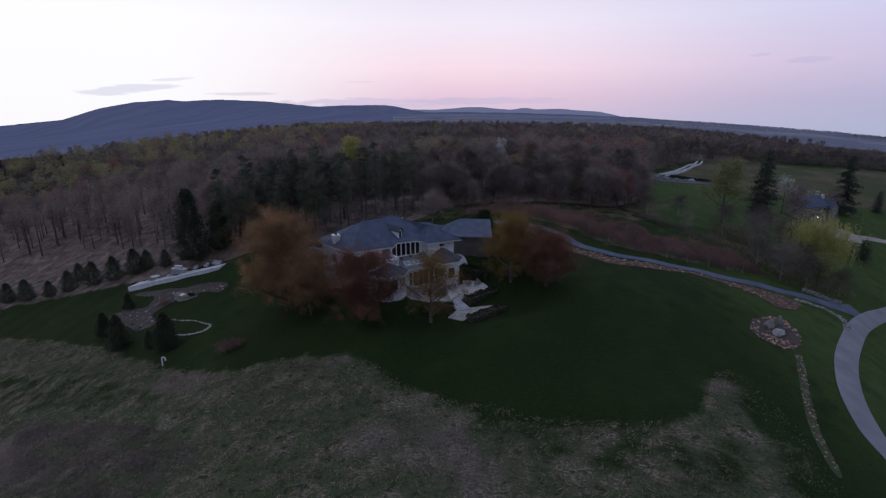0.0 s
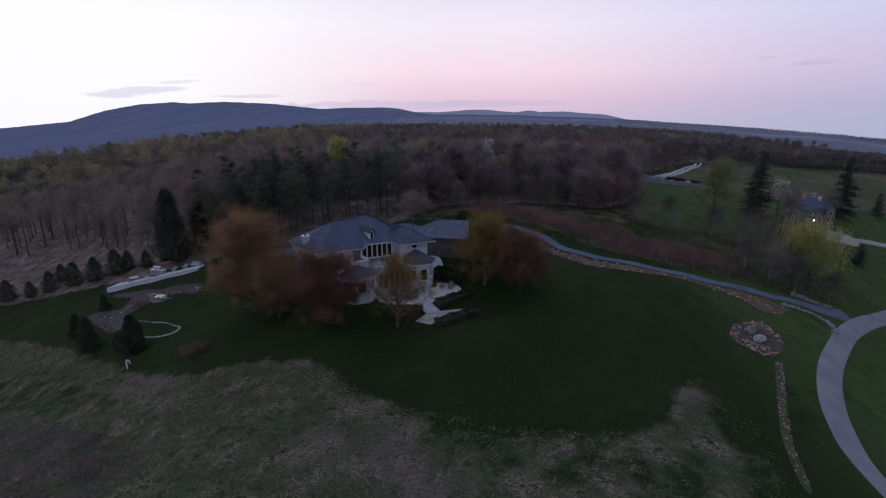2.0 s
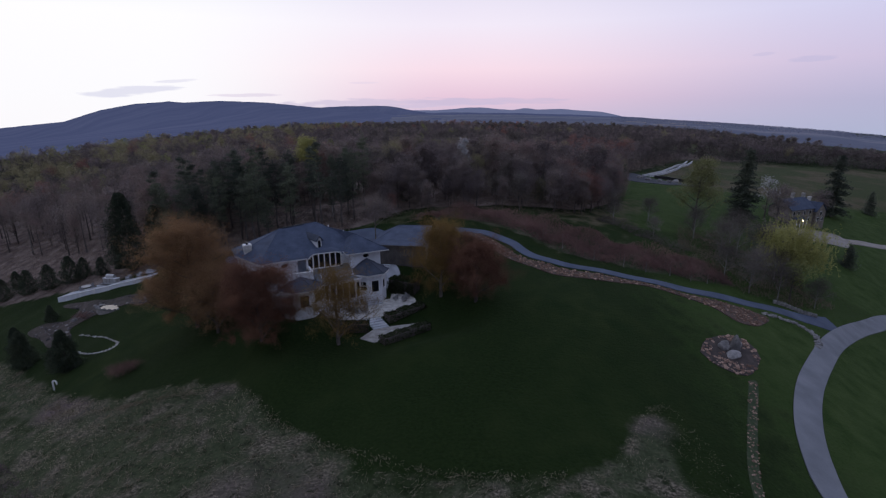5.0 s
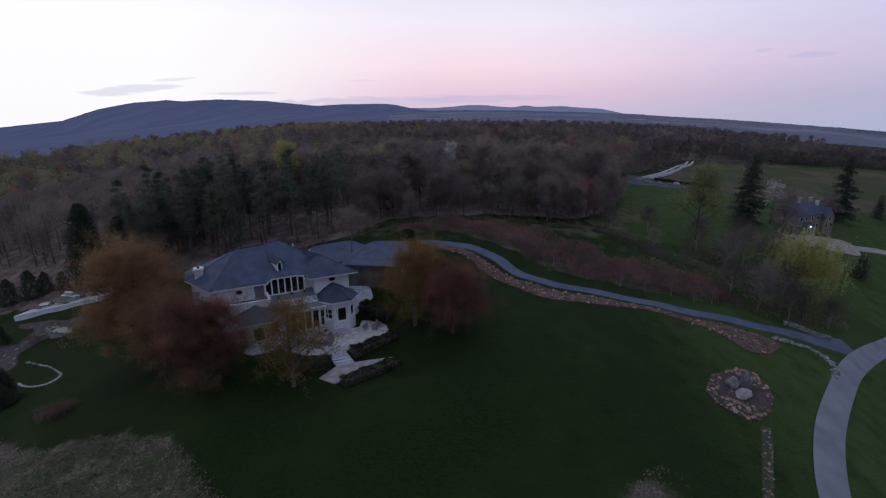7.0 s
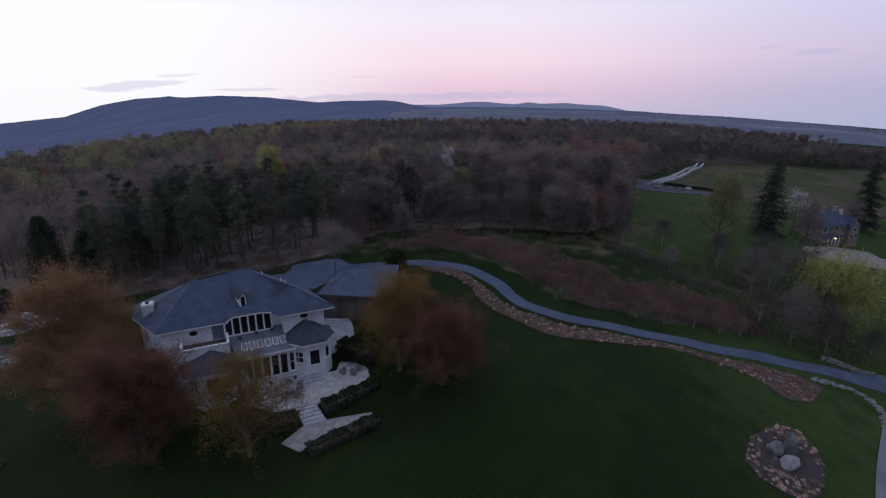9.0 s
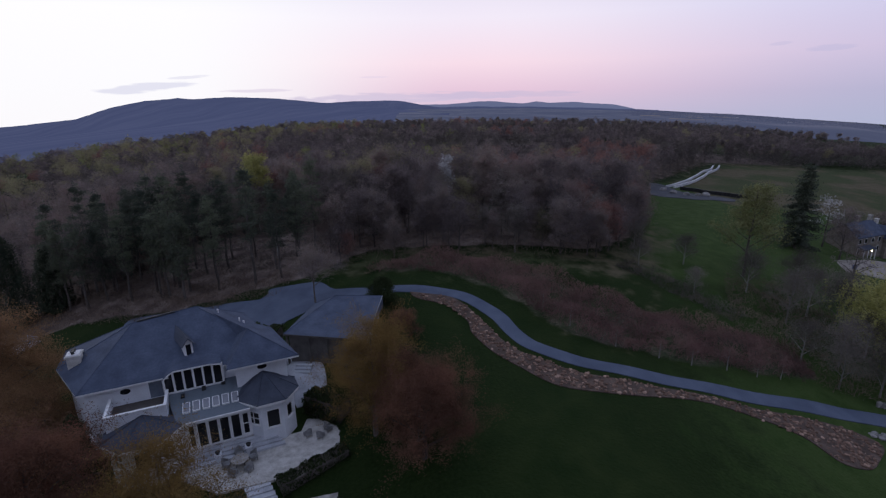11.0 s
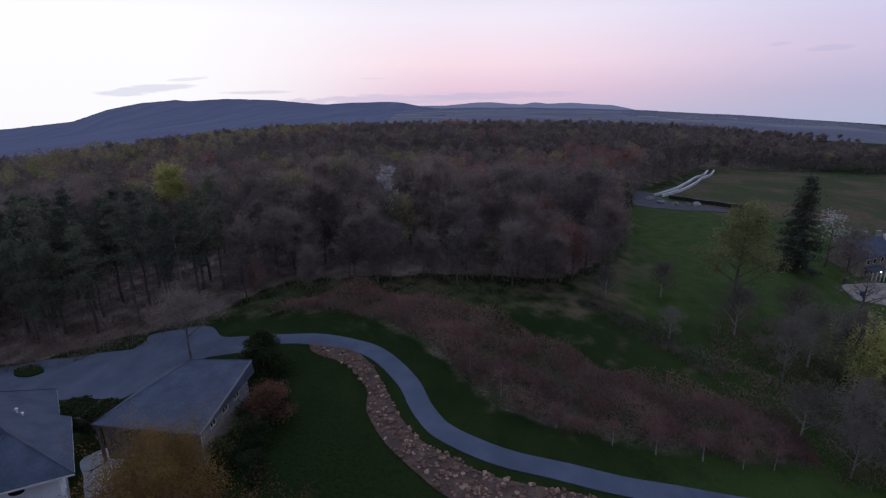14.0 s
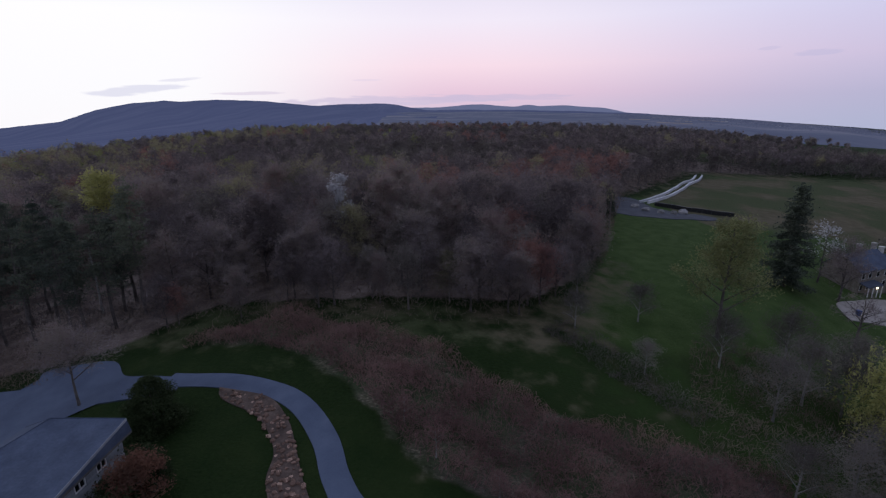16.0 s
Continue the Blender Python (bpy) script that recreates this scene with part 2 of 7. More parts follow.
M_PINE = material("dark_pine_needles", [(0.0642, 0.0792, 0.0614), (0.1089, 0.1255, 0.0915), (0.1649, 0.1801, 0.1228)], 0.9, 0.3, 1.2, 0, per_object=0.5, per_island=0.12, spread=0.8, through_light=0.4)
M_CEDAR = material("dark_cedar_foliage", [(0.0392, 0.0532, 0.0364), (0.063, 0.0798, 0.0518), (0.098, 0.1162, 0.0728)], 0.9, 0.5, 2, 0, per_object=0.4, per_island=0.12, through_light=0.4)
M_HEDGE = material("clipped_hedge_leaves", [(0.023, 0.0345, 0.0138), (0.0391, 0.054, 0.0207), (0.0598, 0.0805, 0.0322)], 0.9, 0.8, 5, 0, per_object=0.2, per_island=0.5, through_light=0.45)
M_BRUSH = material("red_brown_brush_twigs", [(0.1584, 0.095, 0.0871), (0.2376, 0.1399, 0.1254), (0.33, 0.2046, 0.1782)], 0.95, 0.12, 0.8, 0, per_island=0.12, through_light=0.45)
M_GREYBRUSH = material("grey_brown_thicket_twigs", [(0.1203, 0.1031, 0.0917), (0.1891, 0.1639, 0.1443), (0.275, 0.2406, 0.2097)], 0.95, 0.2, 1, 0, per_object=0.5, per_island=0.15, spread=0.8, through_light=0.45)
M_WEED = material("purple_brown_dead_weeds", [(0.115, 0.0862, 0.092), (0.184, 0.138, 0.1437), (0.276, 0.2127, 0.2127)], 0.95, 0.1, 2, 0, per_island=0.4, through_light=0.4)
M_STRAW = material("dry_straw_grass", [(0.175, 0.1438, 0.1), (0.2875, 0.2438, 0.175), (0.45, 0.3875, 0.2875)], 0.95, 0.1, 2, 0, per_island=0.4, through_light=0.4)
M_WATER = glass("pond_water", (0.012, 0.014, 0.016), 0.03)
M_DARKMETAL = material("dark_metal", [(0.03, 0.03, 0.032), (0.045, 0.045, 0.048), (0.07, 0.07, 0.072)], 0.5, 2, 18, 0.05, metal=0.6)
M_STEEL = material("brushed_steel", [(0.42, 0.42, 0.43), (0.52, 0.52, 0.53), (0.6, 0.6, 0.61)], 0.4, 2, 20, 0.05, metal=0.7)
M_WICKER = material("grey_wicker", [(0.16, 0.16, 0.165), (0.24, 0.24, 0.245), (0.33, 0.33, 0.335)], 0.85, 4, 40, 0.4)
M_PVC = material("white_pipe_plastic", [(0.70, 0.70, 0.70), (0.78, 0.78, 0.78), (0.84, 0.84, 0.84)], 0.45, 3, 20, 0)
M_BLUE = material("blue_bin_plastic", [(0.02, 0.05, 0.16), (0.025, 0.06, 0.20), (0.03, 0.08, 0.24)], 0.5, 3, 20, 0)
# mountain and ridges: bluish emission stands in for the haze before them
M_HAZED_MOUNTAIN = material("hazed_wooded_mountain", [(0.0121, 0.0165, 0.0176), (0.0248, 0.0297, 0.0319), (0.0468, 0.0495, 0.0506)], 1.0, 0.007, 0.05, 0, spec=0, emit=((0.37, 0.45, 1.0), 0.134), spread=0.8, stretch=(1.0, 0.05, 1.0))
M_HAZED_RIDGE = material("hazed_far_ridge", [(0.05, 0.06, 0.08), (0.06, 0.07, 0.09), (0.07, 0.08, 0.10)], 1.0, 0.004, 0.02, 0, spec=0, emit=((0.50, 0.57, 1.0), 0.20))
# plain and fields emit faint blue in place of distance haze
M_HAZED_PLAIN = material("distant_plain", [(0.03, 0.036, 0.04), (0.055, 0.06, 0.062), (0.15, 0.135, 0.125)], 1.0, 0.004, 0.02, 0, spec=0, emit=((0.46, 0.53, 1.0), 0.11), spread=0.95)
M_HAZED_FIELD = material("hazed_stubble_field", [(0.16, 0.13, 0.10), (0.22, 0.185, 0.145), (0.28, 0.24, 0.19)], 1.0, 0.01, 0.05, 0, spec=0, emit=((0.5, 0.55, 1.0), 0.05))
M_FARWALL = material("far_house_paint", [(0.45, 0.45, 0.47), (0.6, 0.6, 0.62), (0.7, 0.7, 0.72)], 0.8, 0.1, 1, 0, per_object=0.6)


def ground_material():
    m = bpy.data.materials.new("grass_and_earth")
    m.use_nodes = True
    nt = m.node_tree
    b = nt.nodes["Principled BSDF"]
    b.inputs["Roughness"].default_value, b.inputs["Specular IOR Level"].default_value = 1.0, 0.1
    co = nt.nodes.new("ShaderNodeTexCoord").outputs["Object"]

    def noise_at(scale, detail, stretch=None):
        n = nt.nodes.new("ShaderNodeTexNoise")
        n.inputs["Scale"].default_value, n.inputs["Detail"].default_value = scale, detail
        if stretch:
            mp = nt.nodes.new("ShaderNodeMapping")
            mp.inputs["Rotation"].default_value, mp.inputs["Scale"].default_value = (0, 0, stretch[2]), (stretch[0], stretch[1], 1)
            nt.links.new(co, mp.inputs[0]), nt.links.new(mp.outputs[0], n.inputs["Vector"])
        else:
            nt.links.new(co, n.inputs["Vector"])
        return n.outputs[0]

    def ramp(fac, *stops):
        n = nt.nodes.new("ShaderNodeValToRGB")
        nt.links.new(fac, n.inputs[0])
        e = n.color_ramp.elements
        while len(e) < len(stops):
            e.new(0.5)
        for el, (p, c) in zip(e, stops):
            el.position, el.color = p, (*c, 1)
        return n.outputs[0]

    def mix(fac, a, c):
        n = nt.nodes.new("ShaderNodeMix")
        n.data_type = "RGBA"
        nt.links.new(fac, n.inputs[0]), nt.links.new(a, n.inputs[6]), nt.links.new(c, n.inputs[7])
        return n.outputs[2]

    def blur(a, c, k):
        n = nt.nodes.new("ShaderNodeMath")
        n.operation = "MULTIPLY_ADD"
        nt.links.new(a, n.inputs[0]), nt.links.new(c, n.inputs[2])
        n.inputs[1].default_value = k
        return n.outputs[0]

    def sharp(v, lo, hi):
        n = nt.nodes.new("ShaderNodeMapRange")
        n.interpolation_type = "SMOOTHSTEP"
        nt.links.new(v, n.inputs[0])
        n.inputs[1].default_value, n.inputs[2].default_value = lo, hi
        return n.outputs[0]

    n_big, n_mid, n_fine = noise_at(0.045, 4), noise_at(0.35, 5), noise_at(3.0, 6)
    n_streak = noise_at(4.5, 9, (0.75, 1.1, 0.5))
    lawn = mix(sharp(n_big, 0.35, 0.7), ramp(n_fine, (0.3, (0.009, 0.0185, 0.0042)), (0.7, (0.020, 0.035, 0.009))), ramp(n_mid, (0.3, (0.0125, 0.026, 0.0062)), (0.75, (0.030, 0.044, 0.0125))))
    dry = ramp(n_streak, (0.36, (0.055, 0.05, 0.035)), (0.50, (0.125, 0.107, 0.08)), (0.60, (0.21, 0.178, 0.132)), (0.72, (0.36, 0.30, 0.225)))
    greenish = ramp(n_fine, (0.3, (0.038, 0.050, 0.025)), (0.7, (0.086, 0.096, 0.052)))
    brown = ramp(n_streak, (0.35, (0.092, 0.07, 0.066)), (0.7, (0.205, 0.155, 0.142)))
    n_tuss = noise_at(1.1, 6, (0.8, 1.25, 0.5))
    tuft = ramp(n_streak, (0.35, (0.020, 0.029, 0.014)), (0.7, (0.06, 0.064, 0.036)))
    meadow = mix(sharp(n_mid, 0.44, 0.70), greenish, dry)
    meadow = mix(sharp(n_tuss, 0.46, 0.33), meadow, tuft)
    meadow = mix(sharp(n_big, 0.53, 0.68), meadow, brown)
    litter = ramp(blur(n_fine, n_mid, 0.5), (0.5, (0.085, 0.064, 0.055)), (0.75, (0.165, 0.126, 0.108)), (0.95, (0.27, 0.215, 0.185)))
    field = mix(sharp(n_big, 0.42, 0.6), ramp(n_fine, (0.3, (0.045, 0.058, 0.024)), (0.7, (0.075, 0.085, 0.038))), ramp(n_mid, (0.3, (0.085, 0.072, 0.042)), (0.7, (0.125, 0.105, 0.066))))
    zone = nt.nodes.new("ShaderNodeAttribute")
    zone.attribute_name = "zone"
    zs = nt.nodes.new("ShaderNodeSeparateColor")
    nt.links.new(zone.outputs["Color"], zs.inputs[0])
    bright = ramp(blur(n_fine, n_mid, 0.5), (0.55, (0.030, 0.056, 0.0125)), (0.95, (0.060, 0.090, 0.026)))
    col = mix(sharp(blur(n_mid, zone.outputs["Alpha"], 0.6), 0.6, 1.0), bright, lawn)
    for i, other in enumerate((meadow, litter, field)):
        col = mix(sharp(blur(n_mid, zs.outputs[i], 0.9), 0.78, 1.12), col, other)
    nt.links.new(col, b.inputs["Base Color"])
    bp = nt.nodes.new("ShaderNodeBump")
    bp.inputs["Strength"].default_value, bp.inputs["Distance"].default_value = 0.6, 0.25
    nt.links.new(blur(n_streak, n_fine, 0.8), bp.inputs["Height"])
    nt.links.new(bp.outputs[0], b.inputs["Normal"])
    return m


M_GROUND = ground_material()

# ---- mesh helpers ----


class Build:
    """Collects vertices and faces of one mesh."""

    def __init__(self):
        self.v, self.f = [], []

    def add(self, verts, faces):
        n = len(self.v)
        self.v += [tuple(p) for p in verts]
        self.f += [tuple(n + i for i in f) for f in faces]
        return self

    def box(self, x0, y0, z0, x1, y1, z1, m=None):
        p = [Vector((x, y, z)) for z in (z0, z1) for x, y in ((x0, y0), (x1, y0), (x1, y1), (x0, y1))]
        if m is not None:
            p = [m @ q for q in p]
        return self.add(p, [(3, 2, 1, 0), (4, 5, 6, 7), (0, 1, 5, 4), (1, 2, 6, 5), (2, 3, 7, 6), (3, 0, 4, 7)])

    def border(self, x0, x1, z0, z1, f, y0, y1, m):
        """A rectangular frame of one piece, f wide."""
        p = [m @ Vector((x, y, z)) for y in (y0, y1) for x, z in ((x0, z0), (x1, z0), (x1, z1), (x0, z1), (x0 + f, z0 + f), (x1 - f, z0 + f), (x1 - f, z1 - f), (x0 + f, z1 - f))]
        q = []
        for k in range(4):
            j = (k + 1) % 4
            q += [(k, j, j + 4, k + 4), (k + 8, k + 12, j + 12, j + 8), (k, k + 8, j + 8, j), (k + 4, j + 4, j + 12, k + 12)]
        return self.add(p, q)

    def prism(self, outline, z0, z1):
        """An upright prism over an outline that runs counter-clockwise."""
        n = len(outline)
        p = [(x, y, z0) for x, y in outline] + [(x, y, z1) for x, y in outline]
        return self.add(p, [tuple(range(n - 1, -1, -1)), tuple(range(n, 2 * n))] + [(i, (i + 1) % n, n + (i + 1) % n, n + i) for i in range(n)])

    def tube(self, a, b, ra, rb, sides=6):
        a, b = Vector(a), Vector(b)
        q = (b - a).to_track_quat("Z", "Y")
        ring = [(math.cos(k * math.tau / sides), math.sin(k * math.tau / sides)) for k in range(sides)]
        p = [a + q @ Vector((c * ra, s * ra, 0)) for c, s in ring] + [b + q @ Vector((c * rb, s * rb, 0)) for c, s in ring]
        return self.add(p, [(k, (k + 1) % sides, sides + (k + 1) % sides, sides + k) for k in range(sides)] + [tuple(range(sides - 1, -1, -1)), tuple(range(sides, 2 * sides))])

    def lump(self, rng, c, r, squash=0.75):
        """An uneven stone or clump round c."""
        p, f = icosphere()
        w = [rng.uniform(0.75, 1.2) for _ in p]
        a = rng.uniform(0, 6.28)
        ca, sa = math.cos(a), math.sin(a)
        sx, sy = rng.uniform(0.8, 1.3), rng.uniform(0.7, 1.1)
        out = []
        for (x, y, z), k in zip(p, w):
            x, y = x * sx, y * sy
            out.append((c[0] + (x * ca - y * sa) * r * k, c[1] + (x * sa + y * ca) * r * k, c[2] + z * r * k * squash))
        return self.add(out, f)

    def mesh(self, name):
        me = bpy.data.meshes.new(name)
        me.from_pydata(self.v, [], self.f)
        me.update()
        return me


_ICO = []


def icosphere():
    if not _ICO:
        bm = bmesh.new()
        bmesh.ops.create_icosphere(bm, subdivisions=1, radius=1)
        _ICO.append(([tuple(v.co) for v in bm.verts], [tuple(v.index for v in f.verts) for f in bm.faces]))
        bm.free()
    return _ICO[0]


def part(name, build, mat, parent=None, label="", at=None):
    """Links a mesh as one object, under a thing or a part where parent is given."""
    me = build if isinstance(build, bpy.types.Mesh) else build.mesh(name)
    if mat and not me.materials:
        me.materials.append(mat)
    ob = new(name, me)
    if parent:
        ob.parent = parent
    if at is not None:
        ob.matrix_basis = at
    return tagged(ob, label) if label else ob


def thing(name, m, label, category, group=""):
    ob = new(name)
    ob.empty_display_size = 0.3
    ob.matrix_basis = m
    return tagged(ob, label, category, group)


def tris(centres, size, rng, slim=0.5, up=0.0):
    """Small leaf or twig triangles, one round each centre: vertices and faces as arrays."""
    n = len(centres)
    d = rng.normal(size=(n, 3))
    d[:, 2] = d[:, 2] * 0.7 + up
    d /= np.linalg.norm(d, axis=1)[:, None]
    e = np.cross(d, rng.normal(size=(n, 3)))
    e /= np.linalg.norm(e, axis=1)[:, None] + 1e-9
    s = size * rng.uniform(0.6, 1.4, (n, 1))
    v = np.stack([centres - d * s * 0.5 - e * s * slim * 0.5, centres - d * s * 0.4 + e * s * slim * 0.5, centres + d * s * 0.6], 1)
    return v.reshape(-1, 3)


def tri_mesh(name, v):
    me = bpy.data.meshes.new(name)
    n = len(v) // 3
    me.vertices.add(len(v)), me.loops.add(len(v)), me.polygons.add(n)
    me.vertices.foreach_set("co", np.ascontiguousarray(v, dtype=np.float32).ravel())
    me.loops.foreach_set("vertex_index", np.arange(len(v), dtype=np.int32))
    me.polygons.foreach_set("loop_start", np.arange(0, len(v), 3, dtype=np.int32))
    me.update(calc_edges=True)
    return me


# ---- the lie of the land ----
HOUSE = (-14.76, 71.76, 26.5)
HC, HS = math.cos(radians(HOUSE[2])), math.sin(radians(HOUSE[2]))
PATIO, LOWER = -0.84, -1.6


def step01(a, b, x):
    t = np.clip((x - a) / (b - a), 0, 1)
    return t * t * (3 - 2 * t)


def height(x, y):
    x, y = np.asarray(x, float), np.asarray(y, float)
    a, b = x / 60, (y - 80) / 40
    s = 1 / np.sqrt(1 + 0.15 * (a * a + b * b))
    a, b = a * s, b * s
    z = 1.648 + 8.606 * a + 5.953 * b - 13.763 * a * a - 0.572 * a * b - 0.705 * b * b + 3.22 * a * a * b - 0.8 * b**3 - 3.259 * a**3 - 0.24 * a**4 - 2.032 * a * b * b + 1.989 * a**3 * b
    z = z - 2.4 * step01(68, 97, y) * step01(95, 35, x) * step01(-48, -22, x) - 0.5 * step01(84, 100, y) * step01(16, 0, x) * step01(-48, -22, x)  # the hollow behind the house
    far = 2.0 - 0.05 * x * x / np.maximum(y, 180)
    w = step01(170, 320, y)
    z = z * (1 - w) + far * w
    z = z - 45 * step01(-252, -280, x) * step01(150, 190, y) * step01(900, 700, y)
    z = z - 25 * step01(650, 900, y)
    z = np.maximum(z, -420) + 0.12 * np.sin(x * 0.23 + 1.3) * np.cos(y * 0.19) + 0.08 * np.sin(x * 0.61 - y * 0.47)
    # the terrace cut for the house
    u, v = (x - HOUSE[0]) * HC + (y - HOUSE[1]) * HS, -(x - HOUSE[0]) * HS + (y - HOUSE[1]) * HC
    k = step01(-5, 0, u) * step01(29, 21.5, u) * step01(-22, -16, v) * step01(12, 4, v)
    flat = np.where(v > -8.5, PATIO - 0.12, np.where(v < -10.8, LOWER - 0.12, PATIO - 0.12 + (v + 8.5) / 2.3 * (PATIO - LOWER)))
    flat = flat + 2.7 * step01(-1, 4, v) * step01(15.5, 19, u)  # the side terrace steps up to the garage
    return z * (1 - k) + flat * k


def at(x, y):
    return float(height(x, y))


def smooth_line(points, n=8):
    """A Catmull-Rom curve through points."""
    p = [points[0]] + list(points) + [points[-1]]
    out = []
    for i in range(1, len(p) - 2):
        a, b, c, d = (Vector(q) for q in p[i - 1:i + 3])
        for k in range(n):
            t = k / n
            out.append(0.5 * ((2 * b) + (c - a) * t + (2 * a - 5 * b + 4 * c - d) * t * t + (3 * b - a - 3 * c + d) * t**3))
    return out + [Vector(points[-1])]


def inside(poly, x, y):
    x, y = np.asarray(x, float), np.asarray(y, float)
    r = np.zeros(x.shape, bool)
    n = len(poly)
    for i in range(n):
        (x0, y0), (x1, y1) = poly[i], poly[(i + 1) % n]
        if y0 == y1:
            continue
        r ^= ((y0 > y) != (y1 > y)) & (x < (x1 - x0) * (y - y0) / (y1 - y0) + x0)
    return r


FRONT = ([-400, -300, -178, -150, -110, -80, -60, -30, 0, 16, 31, 46, 56, 68, 86, 99, 155, 232, 400, 900], [260, 230, 172, 160, 150, 132, 122, 120, 119, 119, 119.5, 122, 132, 159, 208, 236, 302, 314, 332, 395])
MEADOW = [tuple(p) for p in smooth_line([(-130, 116), (-110, 108), (-86, 97), (-62, 82), (-43, 68), (-29, 61), (-22, 61), (-14, 58), (-7, 52), (0, 46.5), (7, 43), (13, 42), (18, 41.5), (24, 42.5), (28, 45.5), (32, 50.5), (35.5, 53), (37, 50), (38, 44), (37, 36), (40, 20), (45, -40)], 4)] + [(-200, -60), (-260, 60)]
SWATH = [(-96, 91), (-80, 86), (-65, 80), (-49, 69.5), (-39, 61), (-35, 54.5), (-50, 61), (-66, 67.5), (-95, 78)]
WEEDS = [(-66, 66), (-52, 60.5), (-37, 53), (-27.5, 46), (-25.5, 42), (-33, 40), (-58, 50)]
FIELD = [(108, 196), (250, 205), (330, 330), (160, 300), (104, 232)]
BRUSH = [(3.4, 112.8), (11.4, 112.2), (20.4, 109.0), (26.4, 103.2), (29.9, 98.0), (34.4, 93.5), (40.3, 91.7), (50.3, 91.4), (60.3, 92.2), (66.3, 94.1), (66.6, 99.4), (55.6, 100.9), (45.6, 102.7), (40.6, 105.0), (34.6, 110.0), (28.6, 114.6), (16.6, 117.9), (8.6, 116.2)]


def axis(lo, hi, fine_lo, fine_hi, step, grow=1.16):
    out = list(np.arange(fine_lo, fine_hi + step / 2, step))
    d, x = step, fine_lo
    while x > lo:
        d *= grow
        x -= d
        out.insert(0, max(x, lo))
    d, x = step, out[-1]
    while x < hi:
        d *= grow
        x += d
        out.append(min(x, hi))
    return np.array(out)


def make_ground():
    xs, ys = axis(-4900, 4900, -130, 130, 1.2), axis(-2500, 4900, 10, 180, 1.2)
    X, Y = np.meshgrid(xs, ys)
    Z = height(X, Y)
    nx, ny = len(xs), len(ys)
    me = bpy.data.meshes.new("ground")
    i = (np.arange(ny - 1)[:, None] * nx + np.arange(nx - 1)[None]).ravel()
    me.from_pydata(np.stack([X, Y, Z], -1).reshape(-1, 3).tolist(), [], np.stack([i, i + 1, i + nx + 1, i + nx], 1).tolist())
    x, y = X.ravel(), Y.ravel()
    front = np.interp(x, *FRONT)
    zone = np.zeros((len(x), 4), np.float32)
    zone[:, 3] = 1
    zone[:, 0] = inside(MEADOW, x, y) | inside(BRUSH, x, y) | ((y < 60) & (x < -60)) | (y < 0)
    bed = (x < -62) & (y < 175) & (y > 112 + (-x - 62) * 0.22)
    zone[:, 1] += ((y > front + 6) & (y < np.interp(x, [-222, -190, -170, 110, 190, 240], [190, 240, 430, 430, 360, 330]))) | bed
    zone[:, 1] = np.maximum(zone[:, 1], inside([(-75, 114), (-52, 110.5), (-32, 110), (-12, 113), (-5, 116), (0, 124), (-4, 140), (-75, 145)], x, y))
    zone[:, 2] = inside(FIELD, x, y) | ((y > 380) & (x > 160) & (y < 560))
    zone[:, 2] = np.maximum(zone[:, 2], 0.32 * inside([(-8, 112), (0, 121), (31, 121), (46, 124), (56, 134), (64, 147), (60, 127), (66, 110), (69, 94), (62, 88.5), (45, 88), (33, 90), (29, 95), (24, 102), (14, 106.5), (2, 109)], x, y))
    zone[:, 3] = 1.0 - np.maximum(0.85 * inside([(50, 118), (78, 118), (120, 100), (300, 160), (300, 300), (104, 238), (86, 212), (68, 160)], x, y), 0.85 * step01(14, 74, x) * (y < 118) * (1 - 0.35 * step01(80, 105, y)))
    zone[:, 2] = np.maximum(zone[:, 2], 0.52 * inside([(-8, 114), (0, 124), (31, 124), (46, 127), (56, 137), (66, 152), (72, 152), (63, 129), (55, 118), (46, 114), (31, 113), (16, 114.5)], x, y))
    # green swaths mown or trodden through the meadow
    for poly, k in ((SWATH, 0.5), ([(4, 44.5), (9.5, 41.8), (17, 40.2), (26, 41), (30, 44), (31, 38), (25, 33), (16, 34.5), (9, 36.8), (3, 41)], 0.45), ([(34.2, 54), (39, 54), (40, 18), (28, 18), (32, 38)], 0.75)):
        zone[:, 0] *= 1 - k * inside(poly, x, y)
    zone[:, 3] = np.minimum(zone[:, 3], 1 - 0.3 * inside([(-98, 106), (-74, 98), (-60, 97), (-62, 104), (-80, 113), (-96, 114)], x, y))
    zone = np.clip(zone, 0, 1).reshape(ny, nx, 4)
    for _ in range(2):
        zone[1:-1] = (zone[:-2] + 2 * zone[1:-1] + zone[2:]) / 4
        zone[:, 1:-1] = (zone[:, :-2] + 2 * zone[:, 1:-1] + zone[:, 2:]) / 4
    at_ = me.color_attributes.new("zone", "FLOAT_COLOR", "POINT")
    at_.data.foreach_set("color", zone.ravel())
    me.materials.append(M_GROUND)
    me.polygons.foreach_set("use_smooth", np.ones(len(me.polygons), bool))
    tagged(new("ground", me), "dark green lawn running into a dry straw meadow and woodland floor", "ground", kind="structure")


make_ground()


